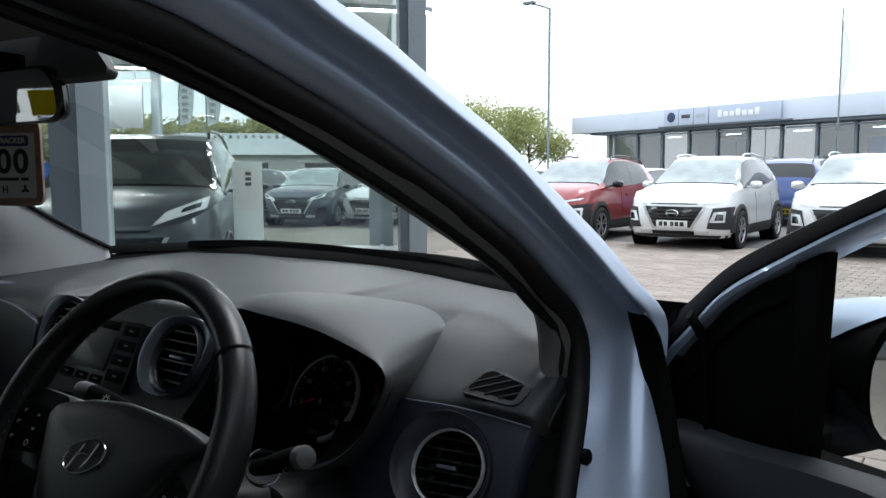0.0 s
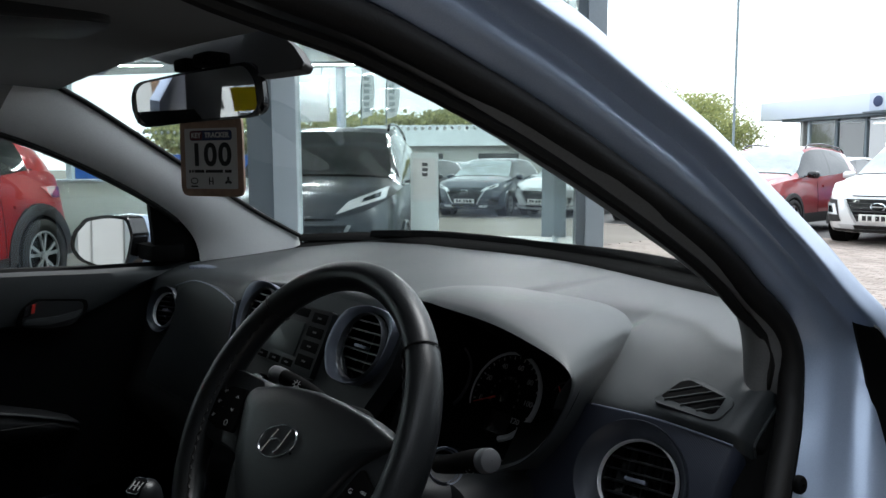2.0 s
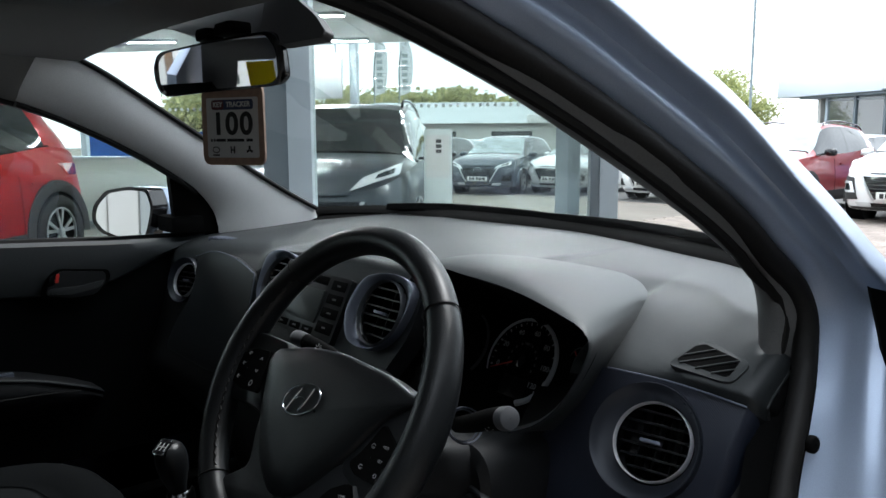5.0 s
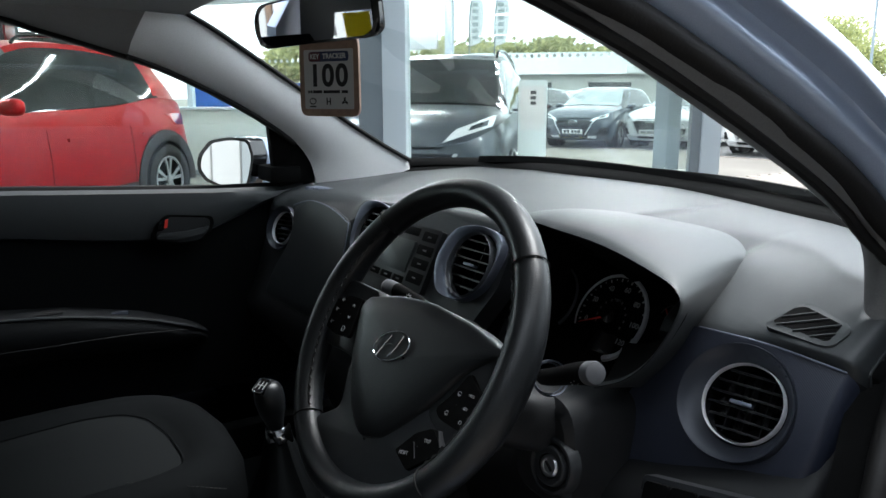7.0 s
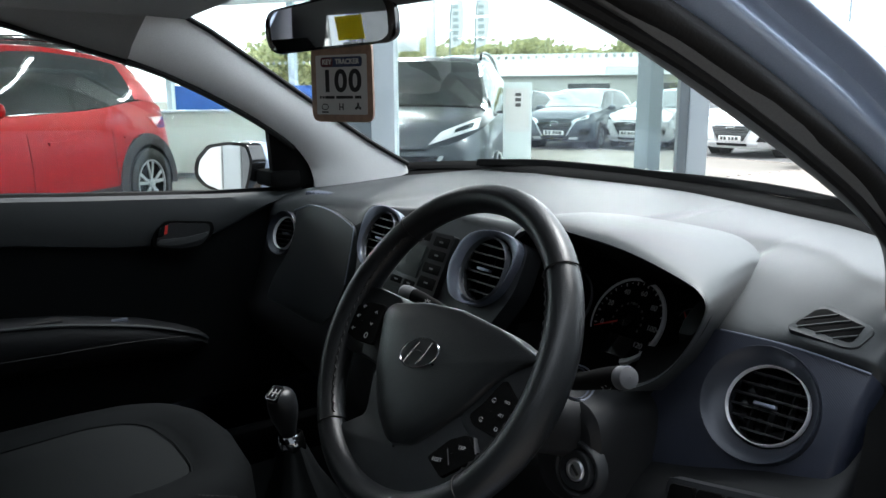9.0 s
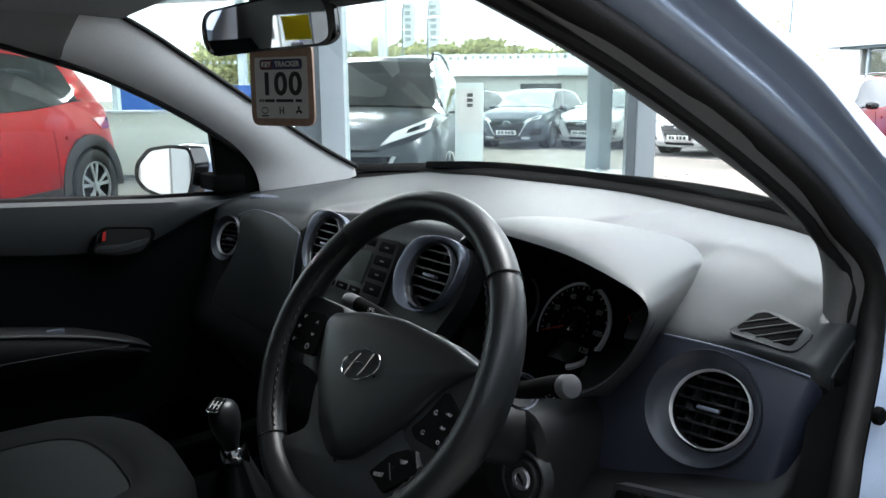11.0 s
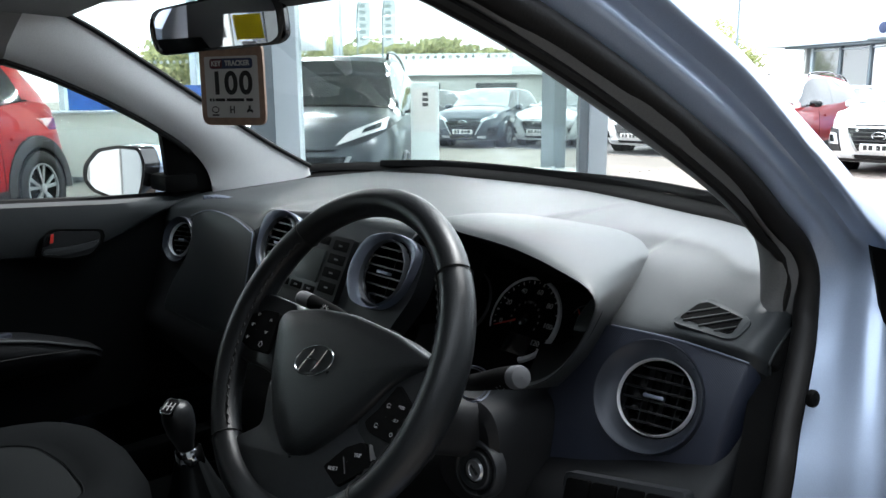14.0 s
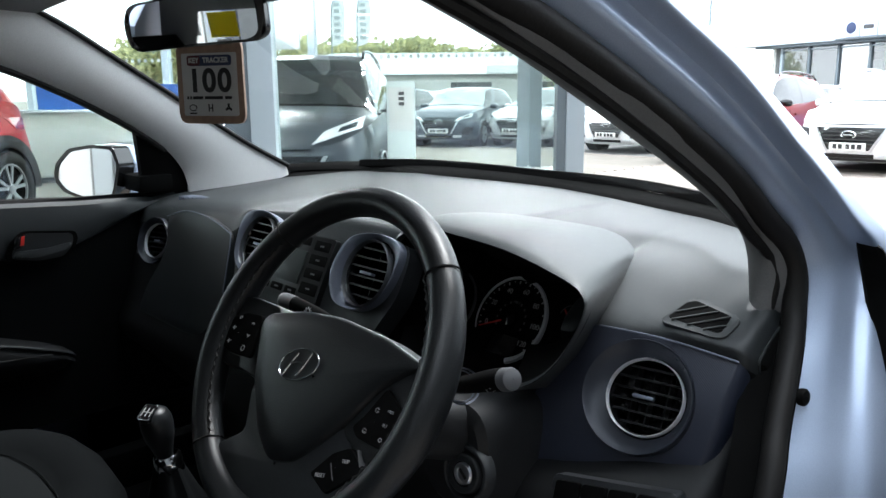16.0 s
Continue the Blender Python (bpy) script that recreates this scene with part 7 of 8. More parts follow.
for x in (-0.003, 0.003):
    box(bm, (x - 0.0008, -0.038, 0.0011), (x + 0.0008, -0.028, 0.0016), 0, tm)
box(bm, (-0.003, -0.034, 0.0011), (0.003, -0.0325, 0.0016), 0, tm)
for a in (90, 210, 330):
    box(bm, (0.0005, -0.0016, 0.0011), (0.0058, 0.0016, 0.0016), 0, tm @ Matrix.Translation((0.030, -0.033, 0)) @ pose(0, 0, 0, 0, 0, a))
part("printed_badges", bm, M["ink"], tag, smooth=False)
bm = bmesh.new()
tube(bm, [tm @ Vector((-0.006, 0.052, 0.002)), tm @ Vector((-0.004, 0.066, -0.004)), tm @ Vector((0.0, 0.085, -0.02))], 0.004, 8)
part("hook", bm, M["black_matt"], tag)

# ---- ground ----
bm = bmesh.new()
grid(bm, [[(x, y, 0) for y in (-500, -40, 0, 13.1, 40, 500)] for x in (-500, -40, 0, 40, 500)])
ground = solid("ground", bm, M["sand"], "buff forecourt ground with sandy joints", "ground", "structure")
bm = bmesh.new()
grid(bm, [[(x, y, 0.006) for y in (13.15, 20, 30, 62)] for x in (-60, -20, 0, 20, 60)])
solid("parking_bay", bm, M["asphalt"], "worn dark asphalt of the parking bays", "road", "structure")
bm = bmesh.new()
box(bm, (-60, 13.05, -0.02), (60, 13.15, 0.012), 0.004)
solid("edging_kerb", bm, M["paver_field"], "flush concrete edging between paving and asphalt", "kerb", "structure")

# ---- showroom: a glass box at an angle to the car ----
CA, PA = Vector((-2.66, 1.765, 0)), Vector((-1.565, 3.01, 0))
WALL = (PA - CA).normalized()
INTO = Vector((-WALL.y, WALL.x, 0))
FAR_R, FAR_L = Vector((-7.9, 9.9, 0)), Vector((-20.5, 0.6, 0))
NEAR_L = CA + Vector((-1.2, -8.9, 0))
NEAR_D = (CA - NEAR_L).normalized()
ROOF = 7.5


def post(name, at, along, w, d, h, material, owner=None, bevel=0.006):
    bm = bmesh.new()
    x = along.normalized()
    m = Matrix.Translation(at) @ Matrix((x, Vector((-x.y, x.x, 0)), Vector((0, 0, 1)))).transposed().to_4x4()
    box(bm, (-w / 2, -d / 2, 0), (w / 2, d / 2, h), bevel, m)
    return part(name, bm, material, owner)


def pane(name, p, q, z0, z1, owner, n=1):
    d = (q - p).normalized()
    s = Vector((-d.y, d.x, 0)) * 0.006
    bm = bmesh.new()
    vs = [bm.verts.new(v) for v in (p + Vector((0, 0, z0)), q + Vector((0, 0, z0)), q + Vector((0, 0, z1)), p + Vector((0, 0, z1)))]
    bm.faces.new(vs)
    ob = part(name, bm, M["glass_shop"], owner, smooth=False)
    ob.visible_shadow = False
    return ob


def dots(p, q, z, owner, step=0.13, r=0.028, off=0.008):
    d = q - p
    k = int(d.length / step)
    u = d.normalized()
    nrm = Vector((u.y, -u.x, 0))
    bm = bmesh.new()
    for i in range(k):
        c = p + u * (i + 0.5) * step + nrm * off + Vector((0, 0, z))
        vs = [bm.verts.new(c + u * x + Vector((0, 0, y))) for x, y in ring(10, r)]
        bm.faces.new(vs)
    return part("safety_dots", bm, M["paper"], owner, "row of white safety dots on the glass", smooth=False)


bm = bmesh.new()
vs = [bm.verts.new(v + Vector((0, 0, 0.010))) for v in (NEAR_L, PA + WALL * 0.05, FAR_R, FAR_L)]
bm.faces.new(vs)
solid("showroom_floor", bm, M["shop_floor"], "pale polished tile floor of the showroom", "floor", "structure", smooth=False)
CEIL = 3.1
bm = bmesh.new()
lo4 = [bm.verts.new(v + Vector((0, 0, CEIL))) for v in (NEAR_L, CA, PA, FAR_R, FAR_L)]
hi4 = [bm.verts.new(v + Vector((0, 0, CEIL + 0.35))) for v in (NEAR_L, CA, PA, FAR_R, FAR_L)]
bm.faces.new(lo4)
bm.faces.new(hi4[::-1])
for k in range(5):
    bm.faces.new((lo4[k], lo4[(k + 1) % 5], hi4[(k + 1) % 5], hi4[k]))
solid("ceiling", bm, M["panel_ceiling"], "pale grey showroom ceiling slab", "ceiling", "structure", smooth=False)
for k in range(4):
    for q in range(3):
        at = CA.lerp(PA, 0.3) + INTO * (1.6 + 2.6 * k) + WALL * (1.3 - 3.4 * q)
        lt = thing("ceiling_light", "slim white linear light under the showroom ceiling", "ceiling light", (at.x, at.y, CEIL), math.degrees(math.atan2(WALL.y, WALL.x)), "showroom ceiling lights")
        bm = bmesh.new()
        box(bm, (-0.75, -0.05, -0.05), (0.75, 0.05, -0.002), 0.006)
        part("housing", bm, M["mullion"], lt)
        bm = bmesh.new()
        box(bm, (-0.72, -0.04, -0.058), (0.72, 0.04, -0.051), 0.002)
        part("diffuser", bm, M["ceil_light"], lt, "glowing white diffuser")

near = tagged(new("wall_showroom_front"), "full-height showroom glazing with pale grey posts", "glass wall", kind="structure")
pane("glass_pane", CA, PA, 0.0, ROOF, near)
pane("glass_pane", NEAR_L, CA - WALL * 0.2, 0.0, ROOF, near)
# slate posts put the columns' dark faces in as a second colour
for at, w, d, m in ((PA - WALL * 0.05, 0.10, 0.12, "mullion"), (PA - WALL * 0.125, 0.05, 0.10, "mullion_dark"), (CA - WALL * 0.065, 0.13, 0.14, "mullion"), (CA - WALL * 0.20, 0.14, 0.10, "mullion_dark"), (NEAR_L + NEAR_D * 2.5, 0.08, 0.10, "mullion"), (NEAR_L, 0.12, 0.12, "mullion")):
    post("mullion", at, WALL, w, d, ROOF, M[m], near)
# unseen opaque panels added above the ceiling line to block sky light
for p, q in ((NEAR_L, CA), (CA, PA)):
    post("fascia_panel", (p + q) / 2 + Vector((0, 0, CEIL)), q - p, (q - p).length, 0.16, ROOF - CEIL, M["wall_dull"], near)
side = tagged(new("wall_showroom_side"), "side glazing of the showroom", "glass wall", kind="structure")
pane("glass_pane", PA, FAR_R, 0.0, ROOF, side)
post("sill", PA.lerp(FAR_R, 0.5), FAR_R - PA, (FAR_R - PA).length - 0.3, 0.06, 0.05, M["mullion_dark"], side)
back = tagged(new("wall_showroom_back"), "rear glazing of the showroom with dotted bands", "glass wall", kind="structure")
pane("glass_pane", FAR_R, FAR_L, 0.0, ROOF, back)
FW = (FAR_L - FAR_R)
for k, share in enumerate((0.0, 0.253, 0.44, 0.63, 0.82, 1.0)):
    post("mullion", FAR_R + FW * share, FW, 0.42 if k == 0 else 0.14, 0.14, ROOF, M["mullion_dark"] if k == 0 else M["mullion"], back)
dots(FAR_R, FAR_L, 1.95, back, 0.137, 0.036)
dots(FAR_R, FAR_L, 1.52, back, 0.11, 0.022)

hung = thing("hung_panel", "pale grey panel hung under the showroom ceiling", "panel", tuple(FAR_R + FW * 0.284 + Vector((0.25, -0.35, 0))), math.degrees(math.atan2(FW.y, FW.x)))
bm = bmesh.new()
box(bm, (-0.42, -0.03, 2.08), (0.40, 0.03, 2.80), 0.01)
part("board", bm, M["wall_grey"], hung)
for x in (-0.3, 0.28):
    bm = bmesh.new()
    box(bm, (x - 0.01, -0.01, 2.80), (x + 0.01, 0.01, CEIL), 0.0)
    part("hanger", bm, M["mullion"], hung)

# paper notice totem
tot = thing("notice_totem", "pale freestanding notice totem behind the showroom glass", "sign", (-4.25, 3.95, 0), 50)
bm = bmesh.new()
box(bm, (-0.125, -0.02, 0.02), (0.125, 0.02, 1.38), 0.006)
part("panel", bm, M["totem"], tot)
bm = bmesh.new()
box(bm, (-0.17, -0.14, 0), (0.17, 0.14, 0.025), 0.006)
part("base_plate", bm, M["mullion_dark"], tot)
bm = bmesh.new()
box(bm, (-0.105, -0.024, 0.95), (0.105, -0.0205, 1.33), 0.001)
part("notice", bm, M["paper"], tot)
bm = bmesh.new()
for z in (1.26, 1.215, 1.17):
    box(bm, (-0.02, -0.027, z), (0.03, -0.0243, z + 0.03))
part("printed_bars", bm, M["grey_mark"], tot)

# grey floor and low furniture at the far end of the showroom
bm = bmesh.new()
vs = [bm.verts.new(v + Vector((0, 0, 0.014))) for v in (NEAR_L + INTO * 0.3, CA + INTO * 0.3 + WALL * 0.1, CA + INTO * 9.2 + WALL * 0.1, NEAR_L + INTO * 12.0)]
bm.faces.new(vs)
solid("floor_showroom_grey", bm, M["shop_grey"], "grey-brown polished tile under the red SUV", "floor", "structure", smooth=False)
LOW = Vector((0.78, 0.62, 0))
counter = thing("reception_counter", "long pale green-grey counter at the back of the showroom", "counter", (-11.5, 3.5, 0), math.degrees(math.atan2(1.23, 0.75)))
bm = bmesh.new()
box(bm, (-1.3, -0.30, 0.08), (2.6, 0.30, 1.04), 0.02)
part("front_panel", bm, M["panel_pale"], counter)
bm = bmesh.new()
box(bm, (-1.34, -0.34, 1.04), (2.64, 0.34, 1.08), 0.01)
part("worktop", bm, M["mullion"], counter)
bm = bmesh.new()
box(bm, (-1.25, -0.24, 0.01), (2.55, 0.24, 0.08))
part("plinth", bm, M["mullion_dark"], counter)
screen = thing("partition_screen", "royal blue free-standing partition behind the counter", "partition", (-12.4, 4.1, 0), math.degrees(math.atan2(1.23, 0.75)))
bm = bmesh.new()
box(bm, (-0.9, -0.03, 0.10), (3.2, 0.03, 1.48), 0.01)
part("panel", bm, M["panel_blue"], screen)
for x in (-0.6, 1.2, 2.9):
    bm = bmesh.new()
    box(bm, (x - 0.04, -0.2, 0.01), (x + 0.04, 0.2, 0.10), 0.01)
    part("foot", bm, M["mullion_dark"], screen)
shelf = thing("display_shelf", "dark metal display shelving with red and grey boxes", "shelf", (-13.2, 0.55, 0), math.degrees(math.atan2(1.23, 0.75)))
for x in (-1.6, 0.0, 1.5):
    bm = bmesh.new()
    box(bm, (x - 0.03, -0.25, 0.01), (x + 0.03, 0.25, 2.7), 0.005)
    part("upright", bm, M["clad"], shelf)
for z in (0.5, 1.05, 1.6, 2.05, 2.6):
    bm = bmesh.new()
    box(bm, (-1.65, -0.26, z), (1.55, 0.26, z + 0.05), 0.005)
    part("shelf_board", bm, M["clad"], shelf)
rnd = random.Random(11)
for z in (0.55, 1.10, 1.65, 2.10):
    x = -1.5
    while x < 1.3:
        w, h = rnd.uniform(0.15, 0.4), rnd.uniform(0.12, 0.34)
        if rnd.random() < 0.75:
            bm = bmesh.new()
            box(bm, (x, -0.2, z), (x + w, 0.1, z + h), 0.01)
            tb = solid("stock_box", bm, M[rnd.choice(["grey_mark", "car_red", "wall_grey", "dark_int", "clad"])], "small boxed stock on the display shelf", "box", group="boxes on the shelf")
            tb.matrix_basis = shelf.matrix_basis.copy()
        x += w + rnd.uniform(0.03, 0.2)

# striped wall added to close the forecourt behind the parked hatchback and block sky light
wall_s = tagged(new("wall_south_blocker"), "added wall of tall grey, white and brown cladding strips, blocking sky light", "wall", kind="structure")
rnd = random.Random(21)
x = -16.0
while x < 18.0:
    w = rnd.choice((0.14, 0.22, 0.32, 0.5)) if x < -2 else 1.4
    bm = bmesh.new()
    box(bm, (x, -11.6, 0), (x + w - 0.02, -11.2 + rnd.uniform(-0.03, 0.03), 10.0), 0.01)
    part("cladding_strip", bm, M[rnd.choice(["wall_dull", "wall_brown", "wall_grey", "paper"]) if x < -2 else "wall_dull"], wall_s)
    x += w
# unseen wall, added to cut sky light from the driver's side
bm = bmesh.new()
box(bm, (5.4, -11.2, 0), (5.8, 6.0, 9.0), 0.02)
solid("wall_east", bm, M["wall_dull"], "unseen dull grey wall added beside the forecourt to block side light", "wall", "structure", smooth=False)

ROW = 14.85
make_car("parked_suv", "white compact SUV with black cladding, parked nose-out", "car_white", (-3.38, ROW - 0.66, 0), 180, H=1.645)
make_car("parked_suv", "white compact SUV with black cladding beside another", "car_white", (-0.76, ROW - 0.66, 0), 180, H=1.645)
make_car("parked_suv", "dark red compact SUV with black wheel arches", "car_red", (-5.94, ROW - 0.66, 0), 180, H=1.645)
make_car("parked_suv", "navy blue SUV seen from its tail end", "car_navy", (-3.3, 21.5, 0), 0, L=4.3, W=1.84, H=1.73)
make_car("parked_hatchback", "white hatchback parked in the second row", "car_white", (-7.6, 21.5, 0), 0, clad=False, rails=False, suv=False, H=1.5)
make_car("parked_hatchback", "white hatchback parked in the back row", "car_white", (-11.0, 23.0, 0), 180, clad=False, rails=False, suv=False, H=1.55)
make_car("parked_hatchback", "silver hatchback parked in the back row", "car_silver", (-13.8, 23.5, 0), 180, clad=False, rails=False, suv=False, H=1.5)
make_car("parked_hatchback", "white hatchback with a dark grille beside the showroom", "car_white", (-8.8, ROW + 0.7, 0), 180, clad=False, rails=False, suv=False, H=1.46, nose="long")
# seen through the showroom
make_car("parked_hatchback", "dark grey hatchback parked beyond the showroom glass", "car_black", (-15.87, 13.22, 0), 205, clad=False, rails=False, suv=False, H=1.50, nose="long")
make_car("parked_hatchback", "dark saloon parked behind another beyond the showroom", "car_black", (-18.6, 17.6, 0), 200, clad=False, rails=False, suv=False, H=1.46, nose="long")
make_car("parked_hatchback", "dark blue-grey hatchback parked beyond the showroom glass", "car_slate", (-13.79, 14.19, 0), 205, clad=False, rails=False, suv=False, H=1.50, nose="long")
make_car("parked_hatchback", "white hatchback parked beyond the showroom glass", "car_white", (-12.0, 15.62, 0), 190, clad=False, rails=False, suv=False, H=1.48, nose="long")
# inside the showroom
make_car("display_suv", "dark grey SUV on show behind the showroom glass", "car_grey", (-6.19, 4.27, 0), 226, L=4.5, W=1.86, H=1.72, nose="long", lamp_up=0.12, wheel_r=0.36, clad=False, screen="car_glass", group="showroom cars")
make_car("display_suv", "bright red SUV with black wheel arches on show", "car_bright_red", (-6.95, -0.16, 0), 225, L=4.5, W=1.86, H=1.76, nose="long", wheel_r=0.38, group="showroom cars")

# ---- block paving ----
def block(w, l, h=0.05, b=0.006):
    """One paver: a slab with chamfered top edges, its top at z 0."""
    x, y = w / 2, l / 2
    return [(-x, -y, -h), (x, -y, -h), (x, y, -h), (-x, y, -h), (-x, -y, -b), (x, -y, -b), (x, y, -b), (-x, y, -b), (-x + b, -y + b, 0), (x - b, -y + b, 0), (x - b, y - b, 0), (-x + b, y - b, 0)], \
           [(0, 1, 5, 4), (1, 2, 6, 5), (2, 3, 7, 6), (3, 0, 4, 7), (4, 5, 9, 8), (5, 6, 10, 9), (6, 7, 11, 10), (7, 4, 8, 11), (8, 9, 10, 11)]


paving = tagged(new("pavement"), "buff concrete block paving laid in staggered rows", "paving", kind="structure")
bv, bf = block(0.204, 0.136)
bme = bpy.data.meshes.new("paver")
bme.from_pydata(bv, [], bf)
bme.materials.append(M["paver"])
rnd = random.Random(3)
vs, fs = [], []
picked = 0
pr = math.radians(0)
for j in range(92):
    y = 0.60 + 0.14 * j
    for i in range(48):
        x = -6.3 + 0.21 * i + (0.105 if j % 2 else 0)
        if y > 13.0 or (x < -1.4 and (x + 1.56) * 0.75 + (y - 3.0) * -0.66 < 0.15 and y < 9.0 and (x * -0.7 + y * -0.72) > -1.0):
            continue
        z = 0.016 + rnd.uniform(-0.002, 0.002)
        tx, ty = rnd.uniform(-0.006, 0.006), rnd.uniform(-0.006, 0.006)
        if 6.0 < y < 7.3 and -4.0 < x < -0.2 and picked < 300:
            ob = new("paver", bme)
            ob.matrix_basis = pose(x, y, z, math.degrees(tx), math.degrees(ty), rnd.uniform(-0.6, 0.6))
            ob.parent = paving
            picked += 1
        else:
            k = len(vs)
            vs += [(x + p[0], y + p[1], z + p[2] + p[0] * ty + p[1] * tx) for p in bv]
            fs += [tuple(k + q for q in f) for f in bf]
fme = bpy.data.meshes.new("paver_field")
fme.from_pydata(vs, [], fs)
fme.materials.append(M["paver_field"])
fo = new("paver_field", fme)
fo.parent = paving
tagged(fo, kind="stuff")

# ---- dealership building across the forecourt ----
dealer = thing("dealership_building", "long low car dealership with a pale aluminium fascia and glazed front", "building", (-21.6, 45.0, 0), math.degrees(math.atan2(-6.2, 18.6)))
DL = 60.0
bm = bmesh.new()
box(bm, (0, -0.4, 3.95), (DL, 14, 5.0), 0.03)
part("fascia", bm, M["fascia"], dealer, "pale aluminium roof fascia")
bm = bmesh.new()
box(bm, (1.5, -0.2, 3.80), (DL, 13.5, 3.95), 0.01)
part("soffit", bm, M["mullion_dark"], dealer)
bm = bmesh.new()
box(bm, (2.4, 9.0, 0), (DL, 9.3, 3.8))
part("back_wall", bm, M["render_white"], dealer)
bm = bmesh.new()
box(bm, (2.2, 0.5, 0), (2.4, 9.3, 3.8))
part("end_wall", bm, M["render_white"], dealer)
for k, (x, y, w, h, key) in enumerate(((4.2, 5.0, 1.6, 3.1, "panel_pale"), (8.4, 3.2, 1.2, 3.3, "mullion_dark"), (11.6, 4.0, 1.6, 3.0, "wall_brown"), (16.6, 4.0, 1.8, 3.2, "panel_blue"), (21.5, 6.2, 3.0, 2.0, "mullion_dark"), (27.0, 5.2, 1.8, 2.3, "panel_pale"))):
    bm = bmesh.new()
    box(bm, (x, y, 0.02), (x + w, y + 0.25, h), 0.02)
    part("display_panel", bm, M[key], dealer)
# floor colour holds the dimness behind the glazing
bm = bmesh.new()
box(bm, (2.6, 0.6, 0.0), (DL, 9.0, 0.02))
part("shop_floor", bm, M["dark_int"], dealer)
for k in range(30):
    x = 2.9 + k * 1.86
    bm = bmesh.new()
    box(bm, (x - 0.07, 0.38, 0), (x + 0.07, 0.58, 3.8), 0.01)
    part("mullion", bm, M["mullion"] if k == 0 else M["mullion_dark"], dealer)
    bm = bmesh.new()
    bm.faces.new([bm.verts.new(v) for v in ((x + 0.07, 0.5, 0), (x + 1.79, 0.5, 0), (x + 1.79, 0.5, 3.8), (x + 0.07, 0.5, 3.8))])
    g = part("pane", bm, M["glass_sky" if k in (2, 5, 6, 9, 12) else "glass_dealer"], dealer, smooth=False)
    g.visible_shadow = False
    bm = bmesh.new()
    box(bm, (x + 0.07, 0.44, 3.62), (x + 1.79, 0.54, 3.70), 0.005)
    part("transom", bm, M["mullion"], dealer)
for k in range(8):
    bm = bmesh.new()
    x = 5 + k * 4.1
    box(bm, (x, 3.0, 3.60), (x + 0.9, 3.16, 3.64), 0.01)
    part("ceiling_light", bm, M["dealer_light"], dealer)
sign = thing("fascia_sign", "pale blue sign panel with a light name bar and badges", "sign", (0, 0, 0), 0)
sign.parent = None
SM = dealer.matrix_basis.copy()
sign.matrix_basis = SM
for x0, x1 in ((7.55, 8.52), (8.56, 9.50), (9.54, 10.46), (10.50, 14.60)):
    bm = bmesh.new()
    box(bm, (x0, -0.62, 4.04), (x1, -0.42, 4.94), 0.015)
    part("panel", bm, M["sign_panel"], sign)
bm = bmesh.new()
box(bm, (7.2, -0.66, 3.94), (15.2, -0.50, 4.02), 0.01)
part("rail", bm, M["mullion_dark"], sign)
for x, key in ((7.95, "ink_blue"), (8.95, "grey_mark"), (9.9, "mullion")):
    bm = bmesh.new()
    if key == "ink_blue":
        lathe(bm, [(0.002, 0.01), (0.26, 0.01), (0.28, 0.0)], Matrix.Translation((x + 0.1, -0.63, 4.5)) @ pose(0, 0, 0, 90, 0, 0), n=24)
    else:
        box(bm, (x - 0.2, -0.64, 4.40), (x + 0.35, -0.62, 4.60), 0.005)
    part("badge", bm, M[key], sign)
bm = bmesh.new()
for k in range(7):
    box(bm, (11.05 + 0.36 * k, -0.65, 4.33), (11.32 + 0.36 * k, -0.62, 4.70 if k in (0, 3, 6) else 4.60), 0.01)
part("name_bar", bm, M["sign_white"], sign, "white letter-sized bars")

# ---- lamp posts and flags ----
def lamp_post(at, h, arm, label):
    ob = thing("lamp_post", label, "street lamp", at)
    bm = bmesh.new()
    tube(bm, [(0, 0, 0), (0, 0, 1.2), (0, 0, 1.25), (0, 0, h)], 0.06, 10, scale=lambda t: 1.0 if t < 0.5 else 0.8)
    part("column", bm, M["pole"], ob)
    bm = bmesh.new()
    tube(bm, [(0, 0, h - 0.02), (arm * 0.5, 0, h + 0.16), (arm, 0, h + 0.30)], 0.035, 8)
    part("arm", bm, M["pole"], ob)
    bm = bmesh.new()
    box(bm, (arm - 0.25, -0.11, h + 0.26), (arm + 0.25, 0.11, h + 0.36), 0.03)
    part("lantern", bm, M["pole"], ob)
    return ob


lamp_post((-13.3, 26.0, 0), 7.65, -0.9, "tall thin grey lamp post behind the parked cars")
lamp_post((-60, 30, 0), 8.0, 0.9, "distant grey lamp post beyond the showroom")
lamp_post((-48, 9, 0), 8.0, 0.9, "distant grey lamp post beyond the showroom")
for k, (at, h) in enumerate((((-4.55, 34.6, 0), 8.0), ((-2.1, 33.0, 0), 8.2))):
    ob = thing("flagpole", "slim white flagpole with a hanging pale flag", "flagpole", at, group="forecourt flagpoles")
    bm = bmesh.new()
    tube(bm, [(0, 0, 0), (0, 0, h * 0.5), (0, 0, h)], 0.045, 8, scale=lambda t: 1 - 0.4 * t)
    part("pole", bm, M["pole"], ob)
    bm = bmesh.new()
    rows = []
    for i in range(14):
        t = i / 13
        w = 0.08 + 0.26 * math.sin(math.pi * min(1, t * 1.15)) ** 0.7
        rows.append([(u * w, 0.10 * math.sin(6 * u + 4 * t) * u, h - 0.3 - 3.4 * t - 0.5 * u * (1 - t)) for u in [j / 8 for j in range(9)]])
    grid(bm, rows)
    part("flag", bm, M["flag"], ob, "limp pale flag")

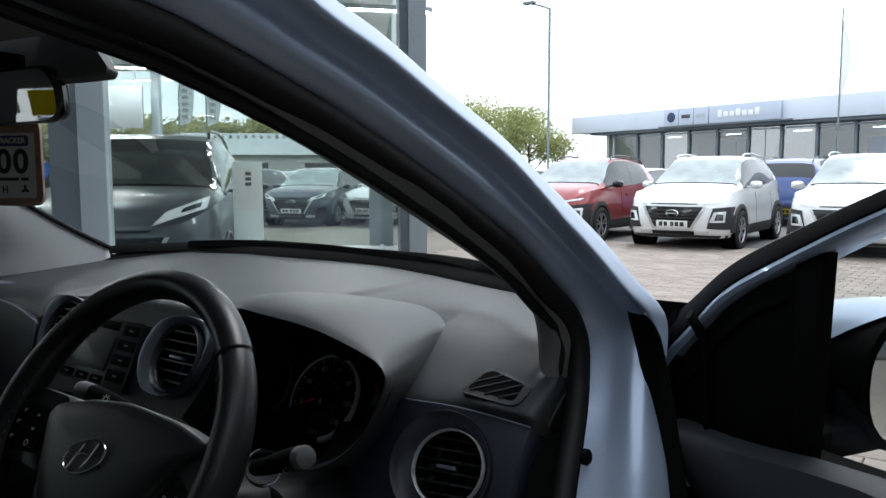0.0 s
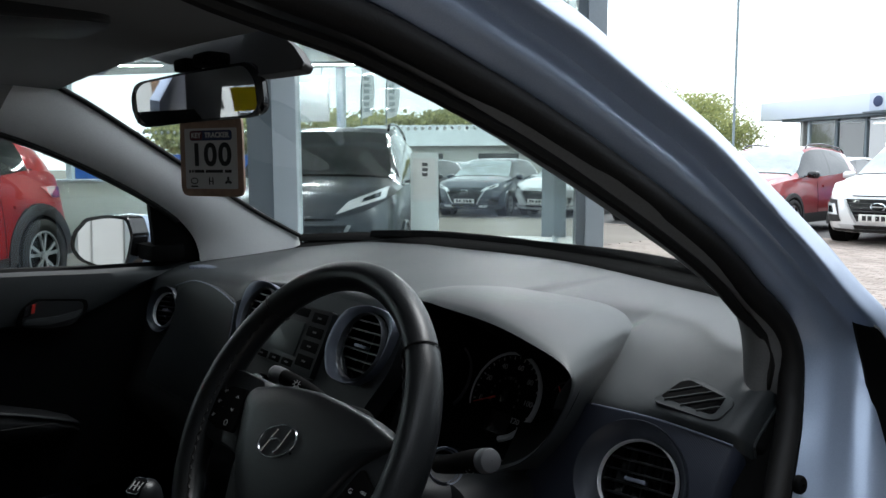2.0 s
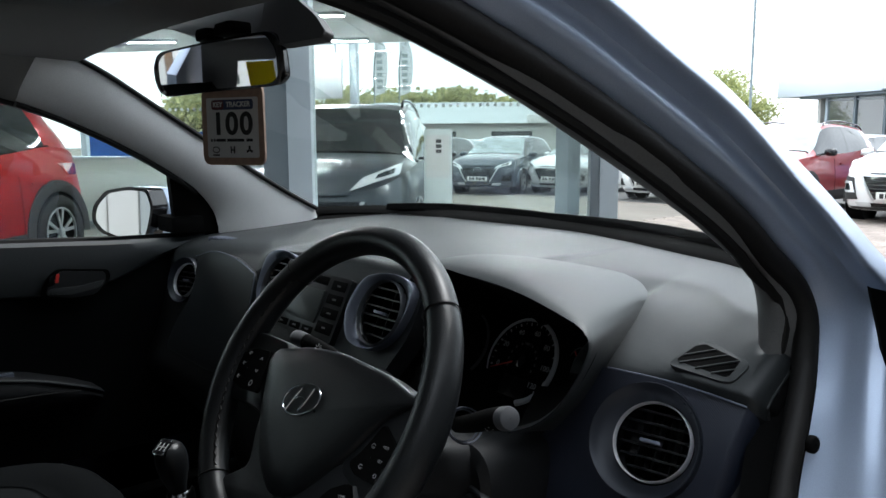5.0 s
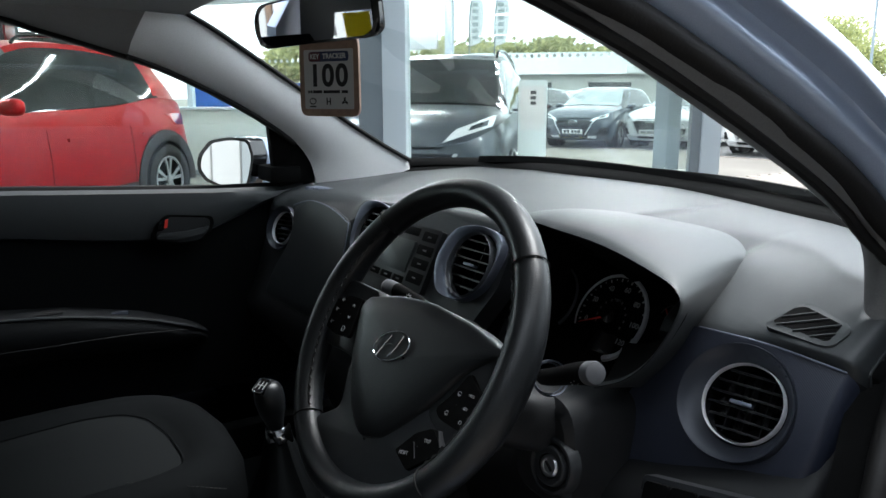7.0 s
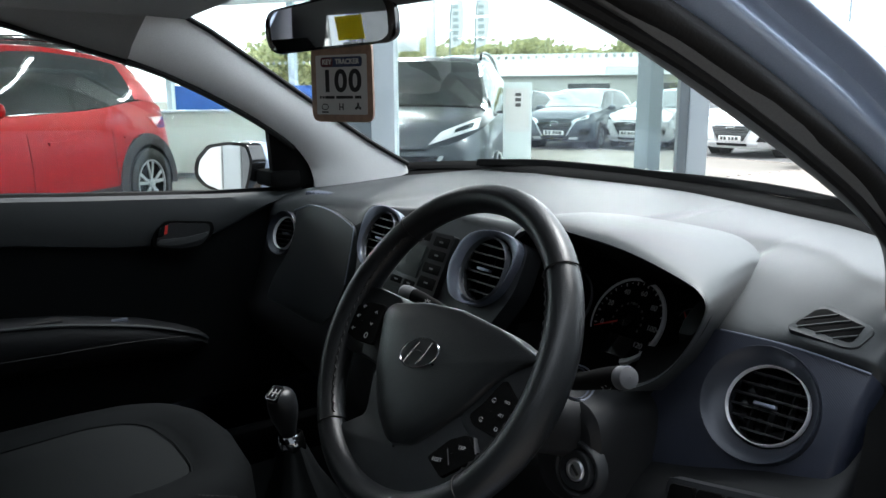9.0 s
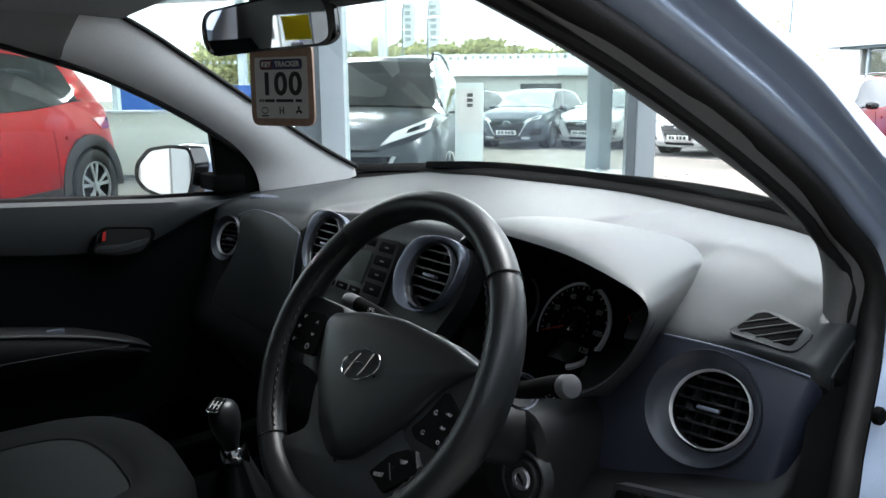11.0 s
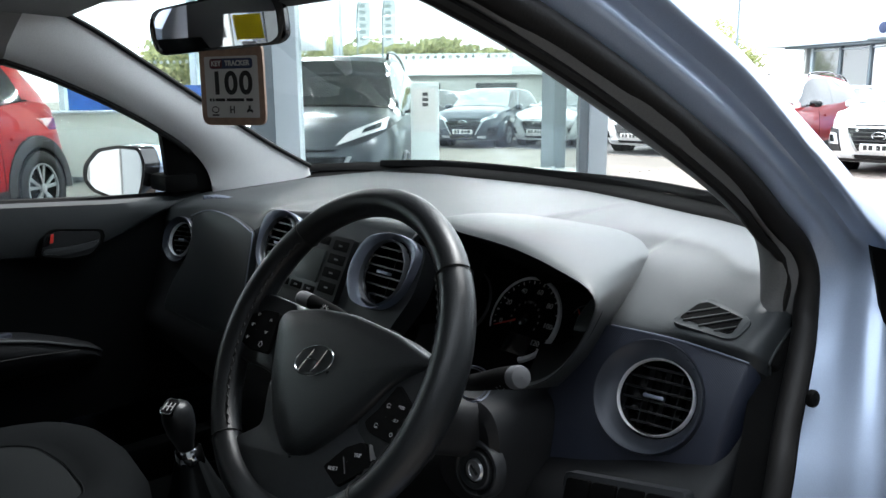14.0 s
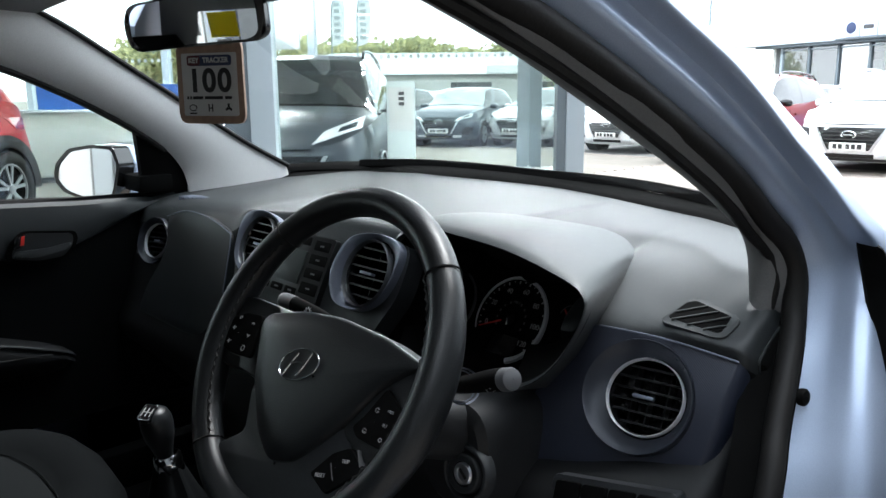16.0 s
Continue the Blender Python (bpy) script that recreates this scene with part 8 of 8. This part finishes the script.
for at in ((-18.73, 13.27, 0), (-18.28, 13.90, 0)):
    ob = thing("feather_flag", "tall white feather banner beyond the showroom", "flag", at, 35, "feather banners")
    bm = bmesh.new()
    tube(bm, smooth_line([(0, 0, 0), (0, 0, 2.6), (0.03, 0, 3.9), (0.28, 0, 4.45)], 12), 0.022, 8)
    part("pole", bm, M["pole"], ob)
    bm = bmesh.new()
    grid(bm, [[(0.02 + u * w, 0.04 * math.sin(5 * u + 2.2 * z), z + 0.10 * u) for u in [j / 6 for j in range(7)]] for z, w in ((2.75, 0.34), (3.0, 0.40), (3.3, 0.43), (3.6, 0.43), (3.9, 0.40), (4.15, 0.34), (4.35, 0.22))])
    part("banner", bm, M["flag"], ob, "white banner cloth")
    bm = bmesh.new()
    for k in range(6):
        box(bm, (0.12, -0.07, 2.95 + 0.19 * k), (0.30, -0.066, 3.06 + 0.19 * k))
    part("printed_bars", bm, M["wall_grey"], ob, smooth=False)

# ---- low white restaurant with a shallow roof, far beyond the showroom ----
rest = thing("roadside_restaurant", "low white restaurant with a shallow grey roof and sign band", "building", (-47, 46, 0), 45)
bm = bmesh.new()
box(bm, (-16, -6, 0), (16, 6, 2.9), 0.03)
part("wall", bm, M["render_white"], rest)
bm = bmesh.new()
vs = [bm.verts.new(v) for v in ((-16.6, -6.8, 2.9), (16.6, -6.8, 2.9), (16.6, 6.8, 2.9), (-16.6, 6.8, 2.9), (-11, 0, 4.9), (11, 0, 4.9))]
for f in ((0, 1, 5, 4), (1, 2, 5), (2, 3, 4, 5), (3, 0, 4), (0, 3, 2, 1)):
    bm.faces.new([vs[i] for i in f])
part("roof", bm, M["wall_grey"], rest, smooth=False)
for x in (-11, -5, 1, 7, 12):
    bm = bmesh.new()
    box(bm, (x - 1.6, -6.05, 0.7), (x + 1.6, -5.98, 2.3), 0.01)
    part("window", bm, M["car_glass"], rest)
bm = bmesh.new()
box(bm, (2.2, -6.95, 2.95), (5.6, -6.75, 3.55), 0.02)
part("sign_band", bm, M["plate"], rest)

# ---- trees ----
def tree(at, h, spread, seed, leaf="leaf", label="spring tree with fresh yellow-green leaves", n=900, size=0.16, group="trees"):
    rnd = random.Random(seed)
    ob = thing("tree", label, "tree", at, group=group)
    bm = bmesh.new()
    tube(bm, smooth_line([(0, 0, 0), (0.05 * h * rnd.uniform(-1, 1), 0.03 * h, 0.3 * h), (0.04 * h * rnd.uniform(-1, 1), 0, 0.75 * h)], 8), 0.022 * h, 8, scale=lambda t: 1 - 0.75 * t)
    ends = []
    for k in range(9):
        a = 2.4 * k + rnd.uniform(-0.4, 0.4)
        z0 = h * rnd.uniform(0.18, 0.6)
        tip = Vector((math.cos(a) * spread * rnd.uniform(0.45, 0.95), math.sin(a) * spread * rnd.uniform(0.45, 0.95), z0 + h * rnd.uniform(0.12, 0.38)))
        tube(bm, smooth_line([(0, 0, z0), tip * 0.5 + Vector((0, 0, z0 * 0.55)), tip], 6), 0.010 * h, 6, scale=lambda t: 1 - 0.8 * t)
        ends.append(tip)
    ends.append(Vector((0, 0, h * 0.85)))
    part("trunk", bm, M["trunk"], ob)
    vs, fs = [], []
    for k in range(n):
        c = rnd.choice(ends)
        g = Vector((rnd.gauss(0, 1), rnd.gauss(0, 1), rnd.gauss(0, 0.8))) * spread * 0.26
        p = c + g
        p.z = min(max(p.z, 0.10 * h), h * 1.02)
        u = Vector((rnd.gauss(0, 1), rnd.gauss(0, 1), rnd.gauss(0, 1))).normalized()
        v = u.orthogonal().normalized()
        w = u.cross(v)
        s = size * rnd.uniform(0.6, 1.5)
        i = len(vs)
        vs += [p + v * s, p + w * s * 0.7, p - v * s, p - w * s * 0.7 + u * s * 0.3]
        fs += [(i, i + 1, i + 2), (i, i + 2, i + 3)]
    me = bpy.data.meshes.new("crown")
    me.from_pydata([tuple(v) for v in vs], [], fs)
    me.materials.append(M[leaf])
    cr = new("crown", me)
    cr.parent = ob
    return ob


rnd = random.Random(5)
for k, (x, y, h) in enumerate(((-27.5, 42, 6.4), (-24.6, 44, 5.6), (-31, 43, 5.4))):
    tree((x, y, 0), h, h * 0.42, 10 + k, n=9000, size=0.075)
for k in range(26):
    a = radians(34 + 34 * k / 25 + rnd.uniform(-0.6, 0.6))
    d = rnd.uniform(84, 104)
    h = rnd.uniform(6.2, 8.8)
    tree((-math.sin(a) * d, math.cos(a) * d, 0), h, h * 0.5, 40 + k, "leaf_far", "distant olive-green tree on the skyline", 2600, 0.30, "distant trees")
